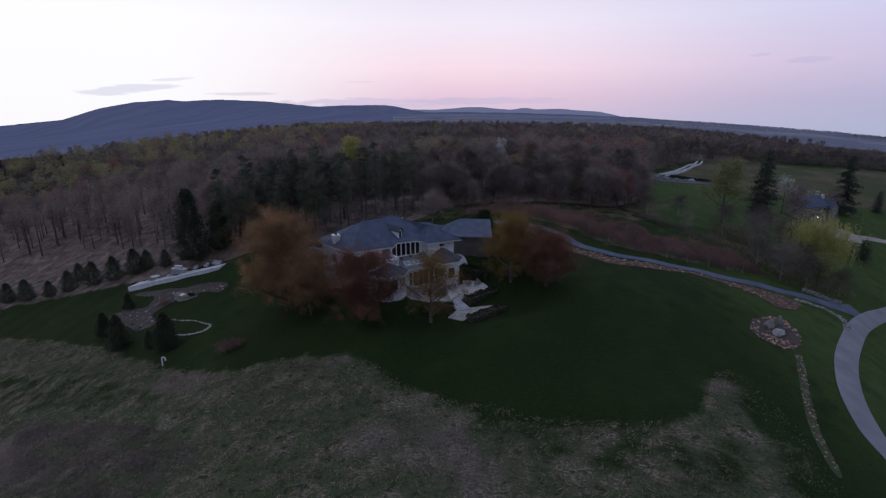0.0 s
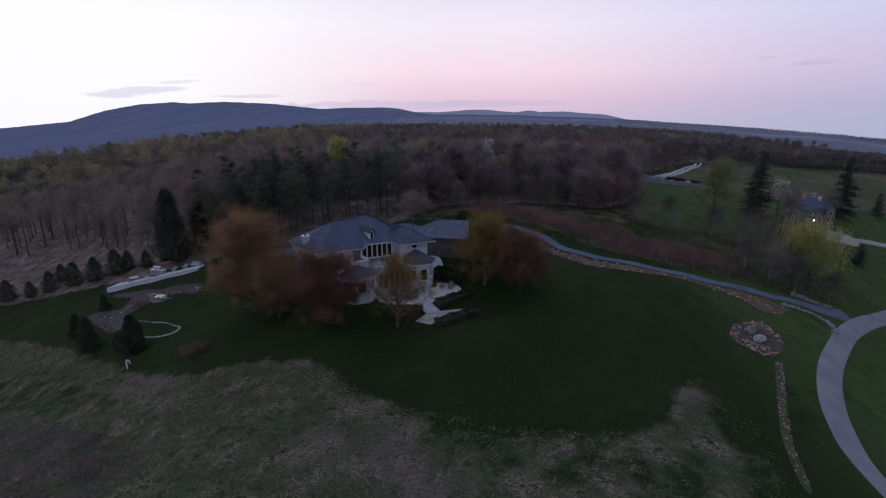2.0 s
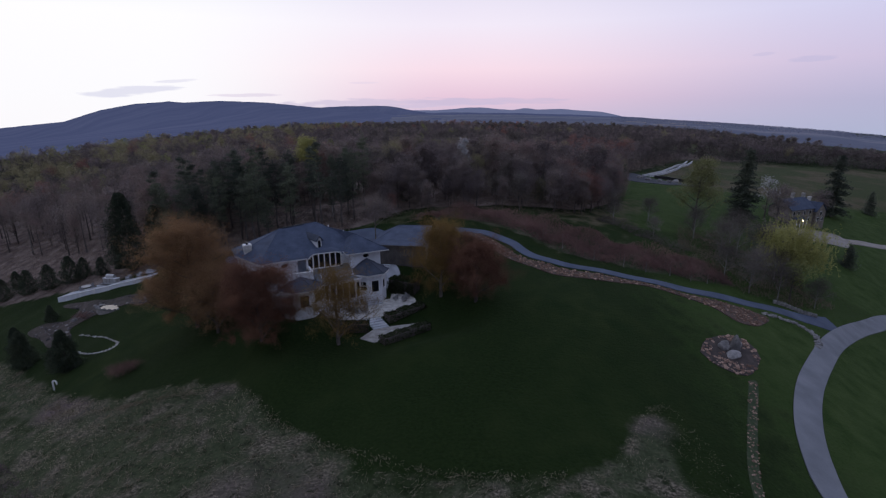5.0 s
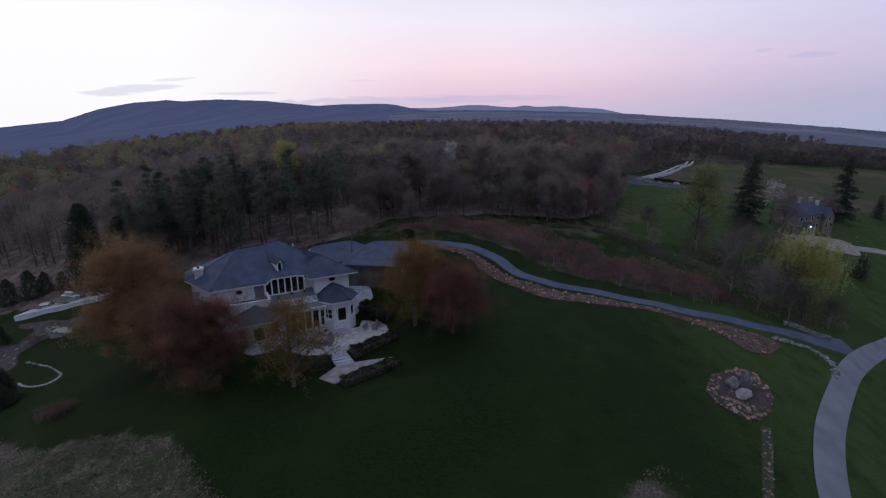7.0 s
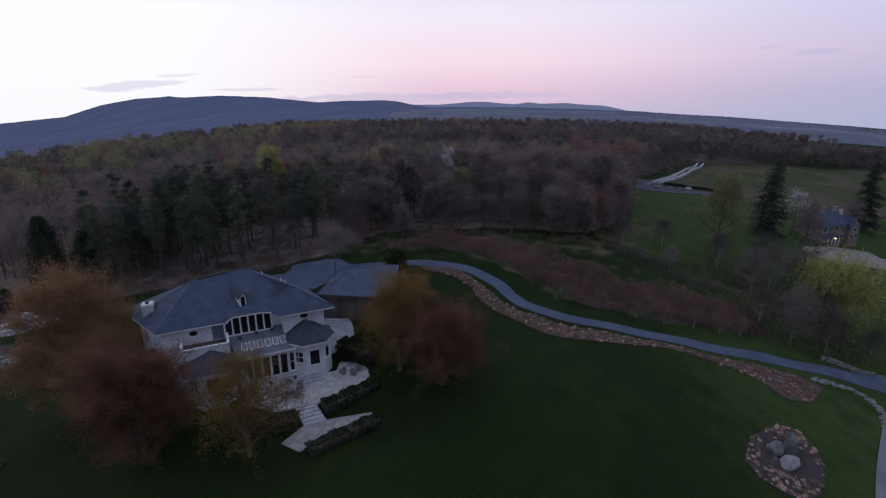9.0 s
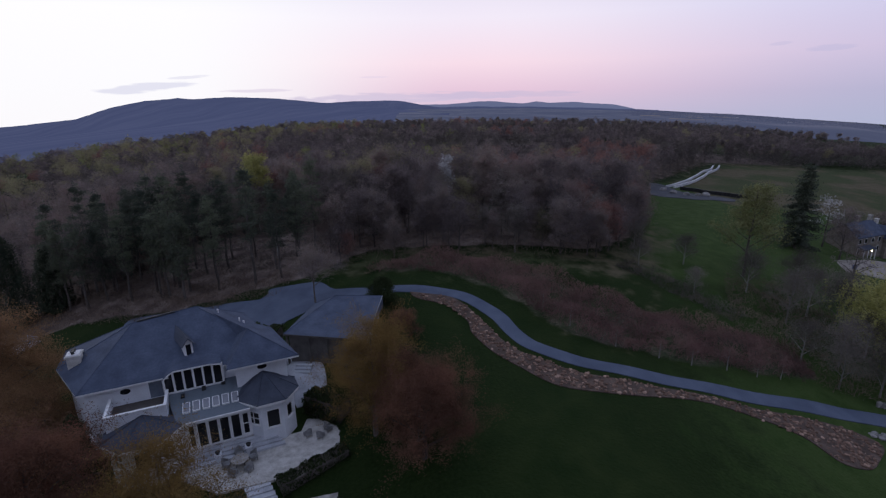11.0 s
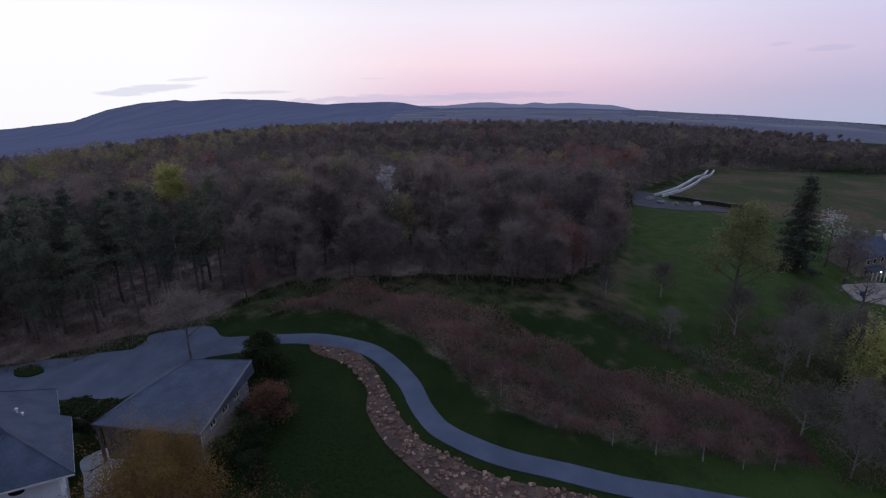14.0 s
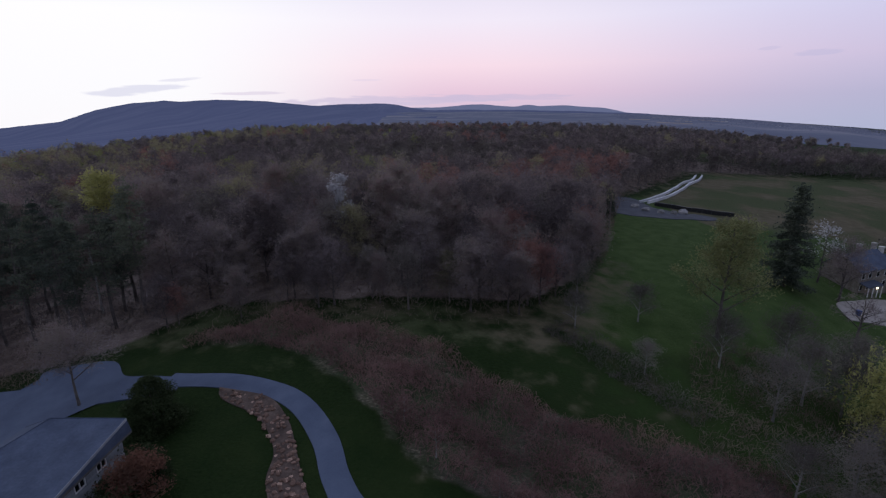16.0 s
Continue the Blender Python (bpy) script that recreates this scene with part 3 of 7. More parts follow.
def ribbon(name, line, half, mat, label, category, lift=0.09):
    """A paved way along a line: top, edges and a shallow camber; half may be one number or one for each point."""
    b = Build()
    pts = smooth_line(line, 10)
    n = len(pts)
    hw = np.interp(np.linspace(0, 1, n), np.linspace(0, 1, len(half)), half) if isinstance(half, (list, tuple)) else [half] * n
    rows = []
    for i, p in enumerate(pts):
        d = (pts[min(i + 1, n - 1)] - pts[max(i - 1, 0)])
        d = Vector((d.x, d.y, 0)).normalized()
        s = Vector((d.y, -d.x, 0))
        row = []
        for k, dz in ((-1, -0.35), (-1, 0.0), (-0.5, 0.03), (0, 0.04), (0.5, 0.03), (1, 0.0), (1, -0.35)):
            q = Vector((p.x, p.y, 0)) + s * hw[i] * k
            row.append((q.x, q.y, at(q.x, q.y) + lift + dz))
        rows.append(row)
    for r in rows:
        b.v += r
    w = 7
    for i in range(n - 1):
        for k in range(w - 1):
            b.f.append((i * w + k, i * w + k + 1, (i + 1) * w + k + 1, (i + 1) * w + k))
    return tagged(part(name, b, mat), label, category, kind="structure")


DRIVE = [(5.4, 106.3), (10.7, 105.3), (16.4, 104.0), (21.2, 101.0), (24.4, 96.7), (26.2, 92.8), (28.5, 89.7), (32.6, 87.7), (39.7, 86.3), (48.2, 86.0), (56.4, 86.7), (61.9, 87.4), (67.6, 88.1), (74.1, 89.2), (79.7, 90.1), (85.0, 91.2)]
ribbon("driveway", DRIVE, [1.12] * 12 + [1.5, 2.4], M_ASPHALT, "pale grey asphalt driveway curving up to the house", "driveway")
LANE = [(130, 117), (111, 107), (99, 99.2), (89.6, 92.6), (79.8, 84.8), (70.4, 75.6), (60.8, 65.4), (54.5, 57.3), (50.3, 50.2), (48, 44), (48.6, 36), (50, 24), (58, 8), (70, -12)]
ribbon("lane", LANE, 1.5, M_LANE, "worn light grey lane bending past the lawn", "road", 0.14)


def flat_patch(name, outline, mat, label, category, lift, thick=0.3):
    """A level-edged sheet that follows the ground inside an outline."""
    pts = [tuple(p)[:2] for p in smooth_line([(*p, 0) for p in outline] + [(*outline[0], 0)], 6)][:-1]
    bm = bmesh.new()
    vs = [bm.verts.new((x, y, 0)) for x, y in pts]
    bm.faces.new(vs)
    bmesh.ops.triangulate(bm, faces=bm.faces[:])
    for _ in range(4):
        long = [e for e in bm.edges if e.calc_length() > 2.0]
        if not long:
            break
        bmesh.ops.subdivide_edges(bm, edges=long, cuts=1)
        bmesh.ops.triangulate(bm, faces=[f for f in bm.faces if len(f.verts) > 3])
    for v in bm.verts:
        v.co.z = at(v.co.x, v.co.y) + lift
    rim = [e for e in bm.edges if e.is_boundary]
    ext = bmesh.ops.extrude_edge_only(bm, edges=rim)
    for g in ext["geom"]:
        if isinstance(g, bmesh.types.BMVert):
            g.co.z -= thick
    bmesh.ops.recalc_face_normals(bm, faces=bm.faces[:])
    me = bpy.data.meshes.new(name)
    bm.to_mesh(me)
    bm.free()
    return tagged(part(name, me, mat), label, category, kind="structure")


flat_patch("motor_court", [(7, 106.5), (2.6, 107.3), (-0.6, 108.2), (-3.6, 111.2), (-8, 111.8), (-12.2, 111.2), (-11.4, 108.6), (-15, 108.4), (-21, 109.4), (-28, 110), (-35, 108.6), (-33, 104.5), (-24, 102.4), (-16, 99.6), (-10.4, 98.4), (-7, 97.4), (-5.4, 99.2), (-4, 102.4), (2, 103.4), (7, 104)], M_ASPHALT, "pale grey asphalt forecourt behind the house", "forecourt", 0.12)
flat_patch("lawn_island", [(-29.6, 108.4), (-27.6, 109.0), (-24.4, 107.2), (-25.8, 106.3), (-28.2, 106.9)], M_GROUND, "small grass island in the forecourt", "lawn", 0.30, 0.2)

# ---- the house ----
house = thing("house", pose(HOUSE[0], HOUSE[1], 0, 0, 0, HOUSE[2]), "large white house with slate grey hipped roofs, sunroom and bays", "house")
EAVE, FLOOR = 6.1, 0.02


def roof(outline, top, mat, name, label="", fascia=0.16):
    """A hipped roof solid: eave outline (counter-clockwise), faces up to the top points, given as (outline index pairs)."""
    b = Build()
    pts, ridge, faces, ez = outline, top[0], top[1], top[2]
    n = len(pts)
    allp = [(x, y, ez) for x, y in pts] + list(ridge)
    b.add(allp, faces)
    r = part(name, b, mat, house, label)
    f = Build()
    f.prism(pts, ez - fascia, ez - 0.012)
    part("fascia", f, M_TRIM, r, "white painted fascia board")
    return r


RL, RR = (4.8, 7.0, 9.4), (10.6, 7.9, 9.75)
main_roof = roof([(0.8, 0.3), (18.6, 0.4), (15.3, 12.8), (5.0, 14.2), (-2.1, 10.8), (-1.95, 6.6)],
                 ([RL, RR], [(0, 1, 7, 6), (1, 2, 7), (2, 3, 6, 7), (3, 4, 6), (4, 5, 6), (5, 0, 6)], EAVE), M_SHINGLE, "roof")
wing_roof = roof([(12.9, -1.4), (19.5, -1.4), (17.7, 6.6), (12.9, 5.0)],
                 ([(15.2, 2.4, 8.55), (12.2, 7.0, 8.95)], [(0, 1, 4), (1, 2, 5, 4), (2, 3, 5), (3, 0, 4, 5)], EAVE + 0.3), M_SHINGLE, "roof", "hipped roof over the side wing")
# shingle courses and ridge caps
for a, c in ((RL, RR), (RL, (0.8, 0.3, EAVE)), (RR, (18.6, 0.4, EAVE)), (RR, (15.3, 12.8, EAVE)), (RL, (5.0, 14.2, EAVE)), (RL, (-2.1, 10.8, EAVE)), (RL, (-1.95, 6.6, EAVE))):
    part("ridge_cap", Build().tube(a, c, 0.055, 0.055, 5), M_SHINGLE, main_roof)
for a, c in (((15.2, 2.4, 8.55), (12.2, 7.0, 8.95)), ((15.2, 2.4, 8.55), (12.9, -1.4, EAVE + 0.3)), ((15.2, 2.4, 8.55), (19.5, -1.4, EAVE + 0.3))):
    part("ridge_cap", Build().tube(a, c, 0.055, 0.055, 5), M_SHINGLE, wing_roof)
part("ridge_vent", Build().tube((5.2, 7.06, 9.47), (8.6, 7.59, 9.67), 0.11, 0.11, 6), M_DARKMETAL, main_roof, "black ridge vent")
for x, y, z in ((12.6, 8.2, 8.75), (14.6, 6.3, 8.1), (15.0, 6.0, 7.8)):
    z += 0.05
    part("vent_pipe", Build().tube((x, y, z - 0.3), (x, y, z + 0.1), 0.07, 0.07, 8).tube((x, y, z + 0.08), (x, y, z + 0.15), 0.11, 0.07, 8), M_TRIM, main_roof, "white roof vent pipe")


def wall_panel(name, a, c, z0, z1, thick, mat, holes=(), parent=None, label=""):
    """A wall from a to c (plan points); holes are (start, end, z0, z1) along it and go right through."""
    a, c = Vector((*a, 0)), Vector((*c, 0))
    L = (c - a).length
    d = (c - a) / L
    xs = sorted({0, L, *(h[0] for h in holes), *(h[1] for h in holes)})
    zs = sorted({z0, z1, *(h[2] for h in holes), *(h[3] for h in holes)})
    b = Build()
    m = Matrix(((d.x, -d.y, 0, a.x), (d.y, d.x, 0, a.y), (0, 0, 1, 0), (0, 0, 0, 1)))
    nx, nz = len(xs), len(zs)
    solid = lambda i, k: 0 <= i < nx - 1 and 0 <= k < nz - 1 and not any(h[0] - 1e-6 <= xs[i] and xs[i + 1] <= h[1] + 1e-6 and h[2] - 1e-6 <= zs[k] and zs[k + 1] <= h[3] + 1e-6 for h in holes)
    faces = []
    vid = lambda i, k, back: (back * nz + k) * nx + i
    for i in range(nx - 1):
        for k in range(nz - 1):
            if not solid(i, k):
                continue
            c4 = ((i, k), (i + 1, k), (i + 1, k + 1), (i, k + 1))
            faces += [tuple(vid(*q, 0) for q in c4), tuple(vid(*q, 1) for q in reversed(c4))]
            for (p, q), beside in ((((i, k), (i + 1, k)), (i, k - 1)), (((i + 1, k), (i + 1, k + 1)), (i + 1, k)), (((i + 1, k + 1), (i, k + 1)), (i, k + 1)), (((i, k + 1), (i, k)), (i - 1, k))):
                if not solid(*beside):
                    faces.append((vid(*p, 0), vid(*p, 1), vid(*q, 1), vid(*q, 0)))
    used = sorted({v for f in faces for v in f})
    where = {v: n for n, v in enumerate(used)}
    b.add([m @ Vector((xs[v % nx], thick * (v // (nx * nz)), zs[(v // nx) % nz])) for v in used], [tuple(where[v] for v in f) for f in faces])
    return part(name, b, mat, parent or house, label), m


def window(m, s, e, z0, z1, parent, panes=1, sill=True, rows=1, name="window", bar=0.06, set_in=0.06):
    """A framed window in a wall's frame of reference m."""
    w = Build()
    f = 0.07
    w.border(s, e, z0, z1, f, -0.03, 0.10, m)
    win = part(name, w, M_TRIM, parent, "white framed window with dark glass")
    step = (e - s - 2 * f) / panes
    rise = (z1 - z0 - 2 * f) / rows
    for i in range(panes):
        for r in range(rows):
            part("pane", Build().box(s + f + i * step + (bar / 2 if i else 0), set_in, z0 + f + r * rise + (bar / 2 if r else 0), s + f + (i + 1) * step - (bar / 2 if i < panes - 1 else 0), set_in + 0.02, z0 + f + (r + 1) * rise - (bar / 2 if r < rows - 1 else 0), m), M_GLASS, win)
    for i in range(1, panes):
        x = s + f + i * step
        part("mullion", Build().box(x - bar / 2, -0.02, z0 + f, x + bar / 2, 0.09, z1 - f, m), M_TRIM, win)
    for r in range(1, rows):
        z = z0 + f + r * rise
        part("mullion", Build().box(s + f, -0.015, z - bar / 2, e - f, 0.085, z + bar / 2, m), M_TRIM, win)
    if sill:
        part("sill", Build().box(s - 0.08, -0.12, z0 - 0.08, e + 0.08, -0.03, z0, m), M_TRIM, win)
    return win


BASE = -1.9
# upper front wall, with the terrace door and the clerestory openings
wall, m = wall_panel("wall", (1.2, 0.9), (13.6, 0.9), BASE, EAVE - 0.165, 0.3, M_WHITE, [(4.95, 6.15, 4.0, 5.75)])
d = part("terrace_door", Build().box(4.95, 0.06, 4.0, 6.15, 0.12, 5.75, m), M_DOOR, house, "blue grey painted balcony door")
part("handle", Build().box(6.0, 0.0, 4.75, 6.06, 0.06, 4.95, m), M_STEEL, d, "small metal handle")
# raised eyebrow band of clerestory windows before the eave
TOP = lambda u: 6.62 - 0.9 * max(0.0, (8.5 - u) / 1.2) ** 1.6 - 0.2 * max(0.0, (u - 11.4) / 1.2)
us = [7.45 + i * 5.0 / 6 for i in range(7)]
BV = 0.42
band_ = Build()
prof = [(us[0] + (us[-1] - us[0]) * k / 28) for k in range(29)]
n = len(prof)
band_.v = [(u, BV - 0.12, 4.3) for u in prof] + [(u, BV - 0.12, 4.48) for u in prof] + [(u, BV + 0.1, 4.3) for u in prof] + [(u, BV + 0.1, 4.48) for u in prof]
for k in range(n - 1):
    band_.f += [(k, k + 1, n + k + 1, n + k), (n + k, n + k + 1, 3 * n + k + 1, 3 * n + k)]
clere = part("window", band_, M_TRIM, house, "raised band of dark clerestory windows with white posts")
for i, u in enumerate(us):
    part("post", Build().box(u - 0.09, BV - 0.15, 4.482, u + 0.09, BV + 0.08, TOP(u) - 0.02), M_TRIM, clere)
    if i < 6:
        e = us[i + 1]
        part("pane", Build().add([(u + 0.09, BV - 0.08, 4.482), (e - 0.09, BV - 0.08, 4.482), (e - 0.09, BV - 0.08, TOP(e) - 0.05), (u + 0.09, BV - 0.08, TOP(u) - 0.05), (u + 0.09, BV - 0.05, 4.482), (e - 0.09, BV - 0.05, 4.482), (e - 0.09, BV - 0.05, TOP(e) - 0.05), (u + 0.09, BV - 0.05, TOP(u) - 0.05)], [(0, 1, 2, 3), (7, 6, 5, 4), (0, 4, 5, 1), (1, 5, 6, 2), (2, 6, 7, 3), (3, 7, 4, 0)]), M_GLASS, clere)
brow = Build()
deep = lambda u: max(0.5, (TOP(u) + 0.12 - EAVE) / 0.30 + 0.3)
brow.v = [(u, BV - 0.42, TOP(u)) for u in prof] + [(u, BV - 0.42, TOP(u) + 0.14) for u in prof] + [(u, BV + deep(u), TOP(u) + 0.12 + 0.10 * deep(u)) for u in prof] + [(u, BV + 0.3, TOP(u)) for u in prof]
for k in range(n - 1):
    brow.f += [(k, k + 1, n + k + 1, n + k), (n + k, n + k + 1, 2 * n + k + 1, 2 * n + k), (3 * n + k, 3 * n + k + 1, k + 1, k)]
eyebrow = part("eyebrow_roof", brow, M_SHINGLE, house, "low curved eyebrow roof over the clerestory")
rim_ = Build()
rim_.v = [(u, BV - 0.45, TOP(u) - 0.02) for u in prof] + [(u, BV - 0.45, TOP(u) + 0.12) for u in prof] + [(u, BV - 0.425, TOP(u) - 0.02) for u in prof] + [(u, BV - 0.425, TOP(u) + 0.12) for u in prof]
for k in range(n - 1):
    rim_.f += [(k, k + 1, n + k + 1, n + k), (n + k, n + k + 1, 3 * n + k + 1, 3 * n + k), (2 * n + k, k, k + 1, 2 * n + k + 1)]
part("fascia", rim_, M_TRIM, eyebrow)
part("oval_window", Build().add([m @ Vector((3.1 + 0.42 * math.cos(k * math.tau / 16), y, 5.25 + 0.27 * math.sin(k * math.tau / 16))) for y in (-0.03, 0.02) for k in range(16)], [tuple(range(16))] + [(k + 16, (k + 1) % 16 + 16, (k + 1) % 16, k) for k in range(16)]), M_GLASS, house, "small dark oval window")
# other outer walls
for a, c, openings in (((-1.3, 6.75), (1.15, 1.2), [(1.0, 2.2, 3.2, 4.8), (4.2, 5.6, 0.6, 2.4)]), ((-1.45, 10.4), (-1.3, 6.75), []), ((5.0, 13.4), (-1.45, 10.4), []), ((14.6, 11.9), (5.3, 13.4), []), ((18.3, -0.4), (14.85, 11.7), [(2.5, 4.0, 3.2, 4.8), (7, 8.4, 3.2, 4.8)])):
    _, m = wall_panel("wall", a, c, BASE, EAVE - 0.165, 0.3, M_WHITE, openings)
    for h in openings:
        window(m, *h, house, 2)
# wing front and its side wall above the sunroom
_, m = wall_panel("wall", (13.6, -0.7), (18.3, -0.7), BASE, EAVE + 0.135, 0.3, M_WHITE)
part("oval_window", Build().add([m @ Vector((2.4 + 0.45 * math.cos(k * math.tau / 16), y, 5.7 + 0.26 * math.sin(k * math.tau / 16))) for y in (-0.03, 0.02) for k in range(16)], [tuple(range(16))] + [(k + 16, (k + 1) % 16 + 16, (k + 1) % 16, k) for k in range(16)]), M_GLASS, house, "small dark oval window")
part("wall", Build().box(13.6, -0.4, BASE, 13.9, 0.9, EAVE - 0.0), M_WHITE, house)
side = Matrix(((0, 1, 0, 13.6), (-1, 0, 0, 0.9), (0, 0, 1, 0), (0, 0, 0, 1)))
window(side, 0.1, 0.95, 4.75, 5.6, house, 2, False)
# chimney on the end of the roof
ch = part("chimney", Build().box(-0.65, 5.25, 5.0, 0.45, 6.45, 7.55).box(-0.74, 5.16, 7.55, 0.54, 6.54, 7.75), M_STONE, house, "pale stone chimney")
part("cap", Build().box(-0.6, 5.3, 7.75, 0.4, 6.4, 7.84), M_TRIM, ch)
for y in (5.6, 6.1):
    part("flue", Build().tube((-0.1, y, 7.84), (-0.1, y, 8.06), 0.15, 0.14, 10).tube((-0.1, y, 8.06), (-0.1, y, 8.14), 0.2, 0.2, 10), M_DARKMETAL, ch, "dark metal flue pot")
# dormer
dx0, dv = 9.75, 2.3
DM = pose(dx0, dv, 0, 0, 0, 17) @ pose(-dx0, -dv, 0)
turned = lambda pts: [DM @ Vector(p) for p in pts]
dm = part("dormer", Build().add(turned([(dx0 - 0.4, dv, 6.5), (dx0 + 0.4, dv, 6.5), (dx0 + 0.4, dv, 8.2), (dx0, dv, 8.75), (dx0 - 0.4, dv, 8.2), (dx0 - 0.4, 6.4, 6.5), (dx0 + 0.4, 6.4, 6.5), (dx0 + 0.4, 6.4, 8.2), (dx0, 6.4, 8.75), (dx0 - 0.4, 6.4, 8.2)]), [(0, 1, 2, 3, 4), (1, 6, 7, 2), (5, 0, 4, 9), (9, 8, 7, 6, 5)]), M_TRIM, house, "white gabled dormer with a narrow window")
part("dormer_roof", Build().add(turned([(dx0 - 0.6, dv - 0.35, 8.08), (dx0, dv - 0.35, 8.85), (dx0 + 0.6, dv - 0.35, 8.08), (dx0 - 0.6, 6.6, 8.08), (dx0, 6.6, 8.85), (dx0 + 0.6, 6.6, 8.08), (dx0 - 0.6, dv - 0.35, 7.98), (dx0, dv - 0.35, 8.75), (dx0 + 0.6, dv - 0.35, 7.98), (dx0 - 0.6, 6.6, 7.98), (dx0, 6.6, 8.75), (dx0 + 0.6, 6.6, 7.98)]), [(0, 1, 4, 3), (1, 2, 5, 4), (6, 9, 10, 7), (7, 10, 11, 8), (0, 6, 7, 1), (1, 7, 8, 2), (0, 3, 9, 6), (2, 8, 11, 5)]), M_SHINGLE2, dm)
part("pane", Build().box(dx0 - 0.22, dv - 0.03, 7.0, dx0 + 0.22, dv + 0.01, 8.1, DM), M_GLASS, dm)
for x0, x1, z0, z1 in ((-0.3, -0.22, 6.94, 8.18), (0.22, 0.3, 6.94, 8.18), (-0.22, 0.22, 8.1, 8.18), (-0.22, 0.22, 6.94, 7.0)):
    part("frame", Build().box(dx0 + x0, dv - 0.06, z0, dx0 + x1, dv + 0.02, z1, DM), M_TRIM, dm)

# sunroom: sloping roof with skylights, glazed front
S0, S1, SV, SE, ST = 9.0, 14.4, -3.0, 3.25, 4.42
slope = (ST - SE) / (0.9 - (SV - 0.5))
sr = part("sunroom_roof", Build().add([(S0 - 0.6, SV - 0.5, SE), (S1, SV - 0.5, SE), (13.6, 0.9, ST), (7.4, 0.9, ST), (S0 - 0.6, SV - 0.5, SE - 0.25), (S1, SV - 0.5, SE - 0.25), (13.6, 0.9, ST - 0.25), (7.4, 0.9, ST - 0.25)], [(0, 1, 2, 3), (7, 6, 5, 4), (0, 4, 5, 1), (1, 5, 6, 2), (3, 7, 4, 0)]), M_MEMBRANE, house, "grey sloping sunroom roof with skylights")
part("gutter", Build().box(S0 - 0.65, SV - 0.62, SE - 0.22, S1, SV - 0.5, SE - 0.02), M_TRIM, sr)


def on_roof(u0, v0, u1, v1, lift0, lift1):
    zz = lambda v: SE + (v - (SV - 0.5)) * slope
    p = [(u, v, zz(v) + l) for l in (lift0, lift1) for u, v in ((u0, v0), (u1, v0), (u1, v1), (u0, v1))]
    return Build().add(p, [(4, 5, 6, 7), (0, 1, 5, 4), (1, 2, 6, 5), (2, 3, 7, 6), (3, 0, 4, 7)])


for i in range(6):
    u = 8.85 + i * 0.82
    sk = part("skylight", on_roof(u, -2.45, u + 0.62, -1.25, -0.02, 0.13), M_TRIM, sr, "white framed roof skylight")
    part("pane", on_roof(u + 0.07, -2.37, u + 0.55, -1.33, 0.13, 0.145), M_SKYLIGHT, sk)
for u, v in ((8.7, -0.5), (10.5, -0.1), (12.2, 0.1)):
    part("roof_vent", on_roof(u, v, u + 0.34, v + 0.4, -0.02, 0.16), M_DARKMETAL, sr, "small dark roof vent")
holes = [(0.1, 0.62, 0.25, 2.55)] + [(0.78 + i * 0.95, 0.78 + i * 0.95 + 0.85, 0.06, 2.6) for i in range(4)] + [(4.62, 5.2, 0.25, 2.55)]
_, m = wall_panel("sunroom_wall", (S0, SV), (S1, SV), BASE, SE - 0.25, 0.2, M_TRIM, holes, label="white framed glazed sunroom front")
for k, (s, e, z0, z1) in enumerate(holes):
    if 0 < k < 5:
        dr = part("patio_door", Build().border(s, e, z0, z1, 0.08, 0.05, 0.14, m), M_TRIM, house, "white framed glass patio door")
        part("pane", Build().box(s + 0.08, 0.09, z0 + 0.08, e - 0.08, 0.11, z1 - 0.08, m), M_GLASS, dr)
    else:
        window(m, s, e, z0, z1, house, 1, False, 2)
part("wall", Build().box(8.3, -3.0, BASE, 8.995, -2.8, SE - 0.26), M_WHITE, house)
part("sunroom_floor", Build().box(S0, SV, BASE, S1, 0.9, FLOOR - 0.02), M_STONE, house)


def bay(corners, apex, eave, glazing, label, over=0.55):
    """A faceted bay: walls along the corners, its own pointed roof, windows as (wall, start, end, z0, z1, panes, rows)."""
    holder = part("bay", Build().prism([tuple(c) for c in corners], BASE, BASE + 0.4), M_WHITE, house, label)
    mats = []
    for k in range(len(corners) - 1):
        hs = [(g[1], g[2], g[3], g[4]) for g in glazing if g[0] == k]
        _, mm = wall_panel("wall", corners[k], corners[k + 1], BASE + 0.4, eave - 0.2, 0.22, M_WHITE, hs, holder)
        mats.append(mm)
    for g in glazing:
        window(mats[g[0]], *g[1:5], holder, g[5], True, g[6])
    cx, cy = sum(c[0] for c in corners) / len(corners), sum(c[1] for c in corners) / len(corners)
    rim = []
    for x, y in corners:
        dd = Vector((x - cx, y - cy))
        dd = dd + dd.normalized() * over
        rim.append((cx + dd.x, cy + dd.y))
    n = len(rim)
    b = Build().add([(*p, eave) for p in rim] + [apex], [(k, k + 1, n) for k in range(n - 1)] + [(n - 1, 0, n)])
    r = part("roof", b, M_SHINGLE2, holder, "dark grey shingled bay roof")
    f = Build().prism(rim, eave - 0.22, eave - 0.01)
    part("fascia", f, M_TRIM, r)
    for k in range(n):
        part("ridge_cap", Build().tube((*rim[k], eave + 0.02), apex, 0.07, 0.05, 5), M_SHINGLE2, r)


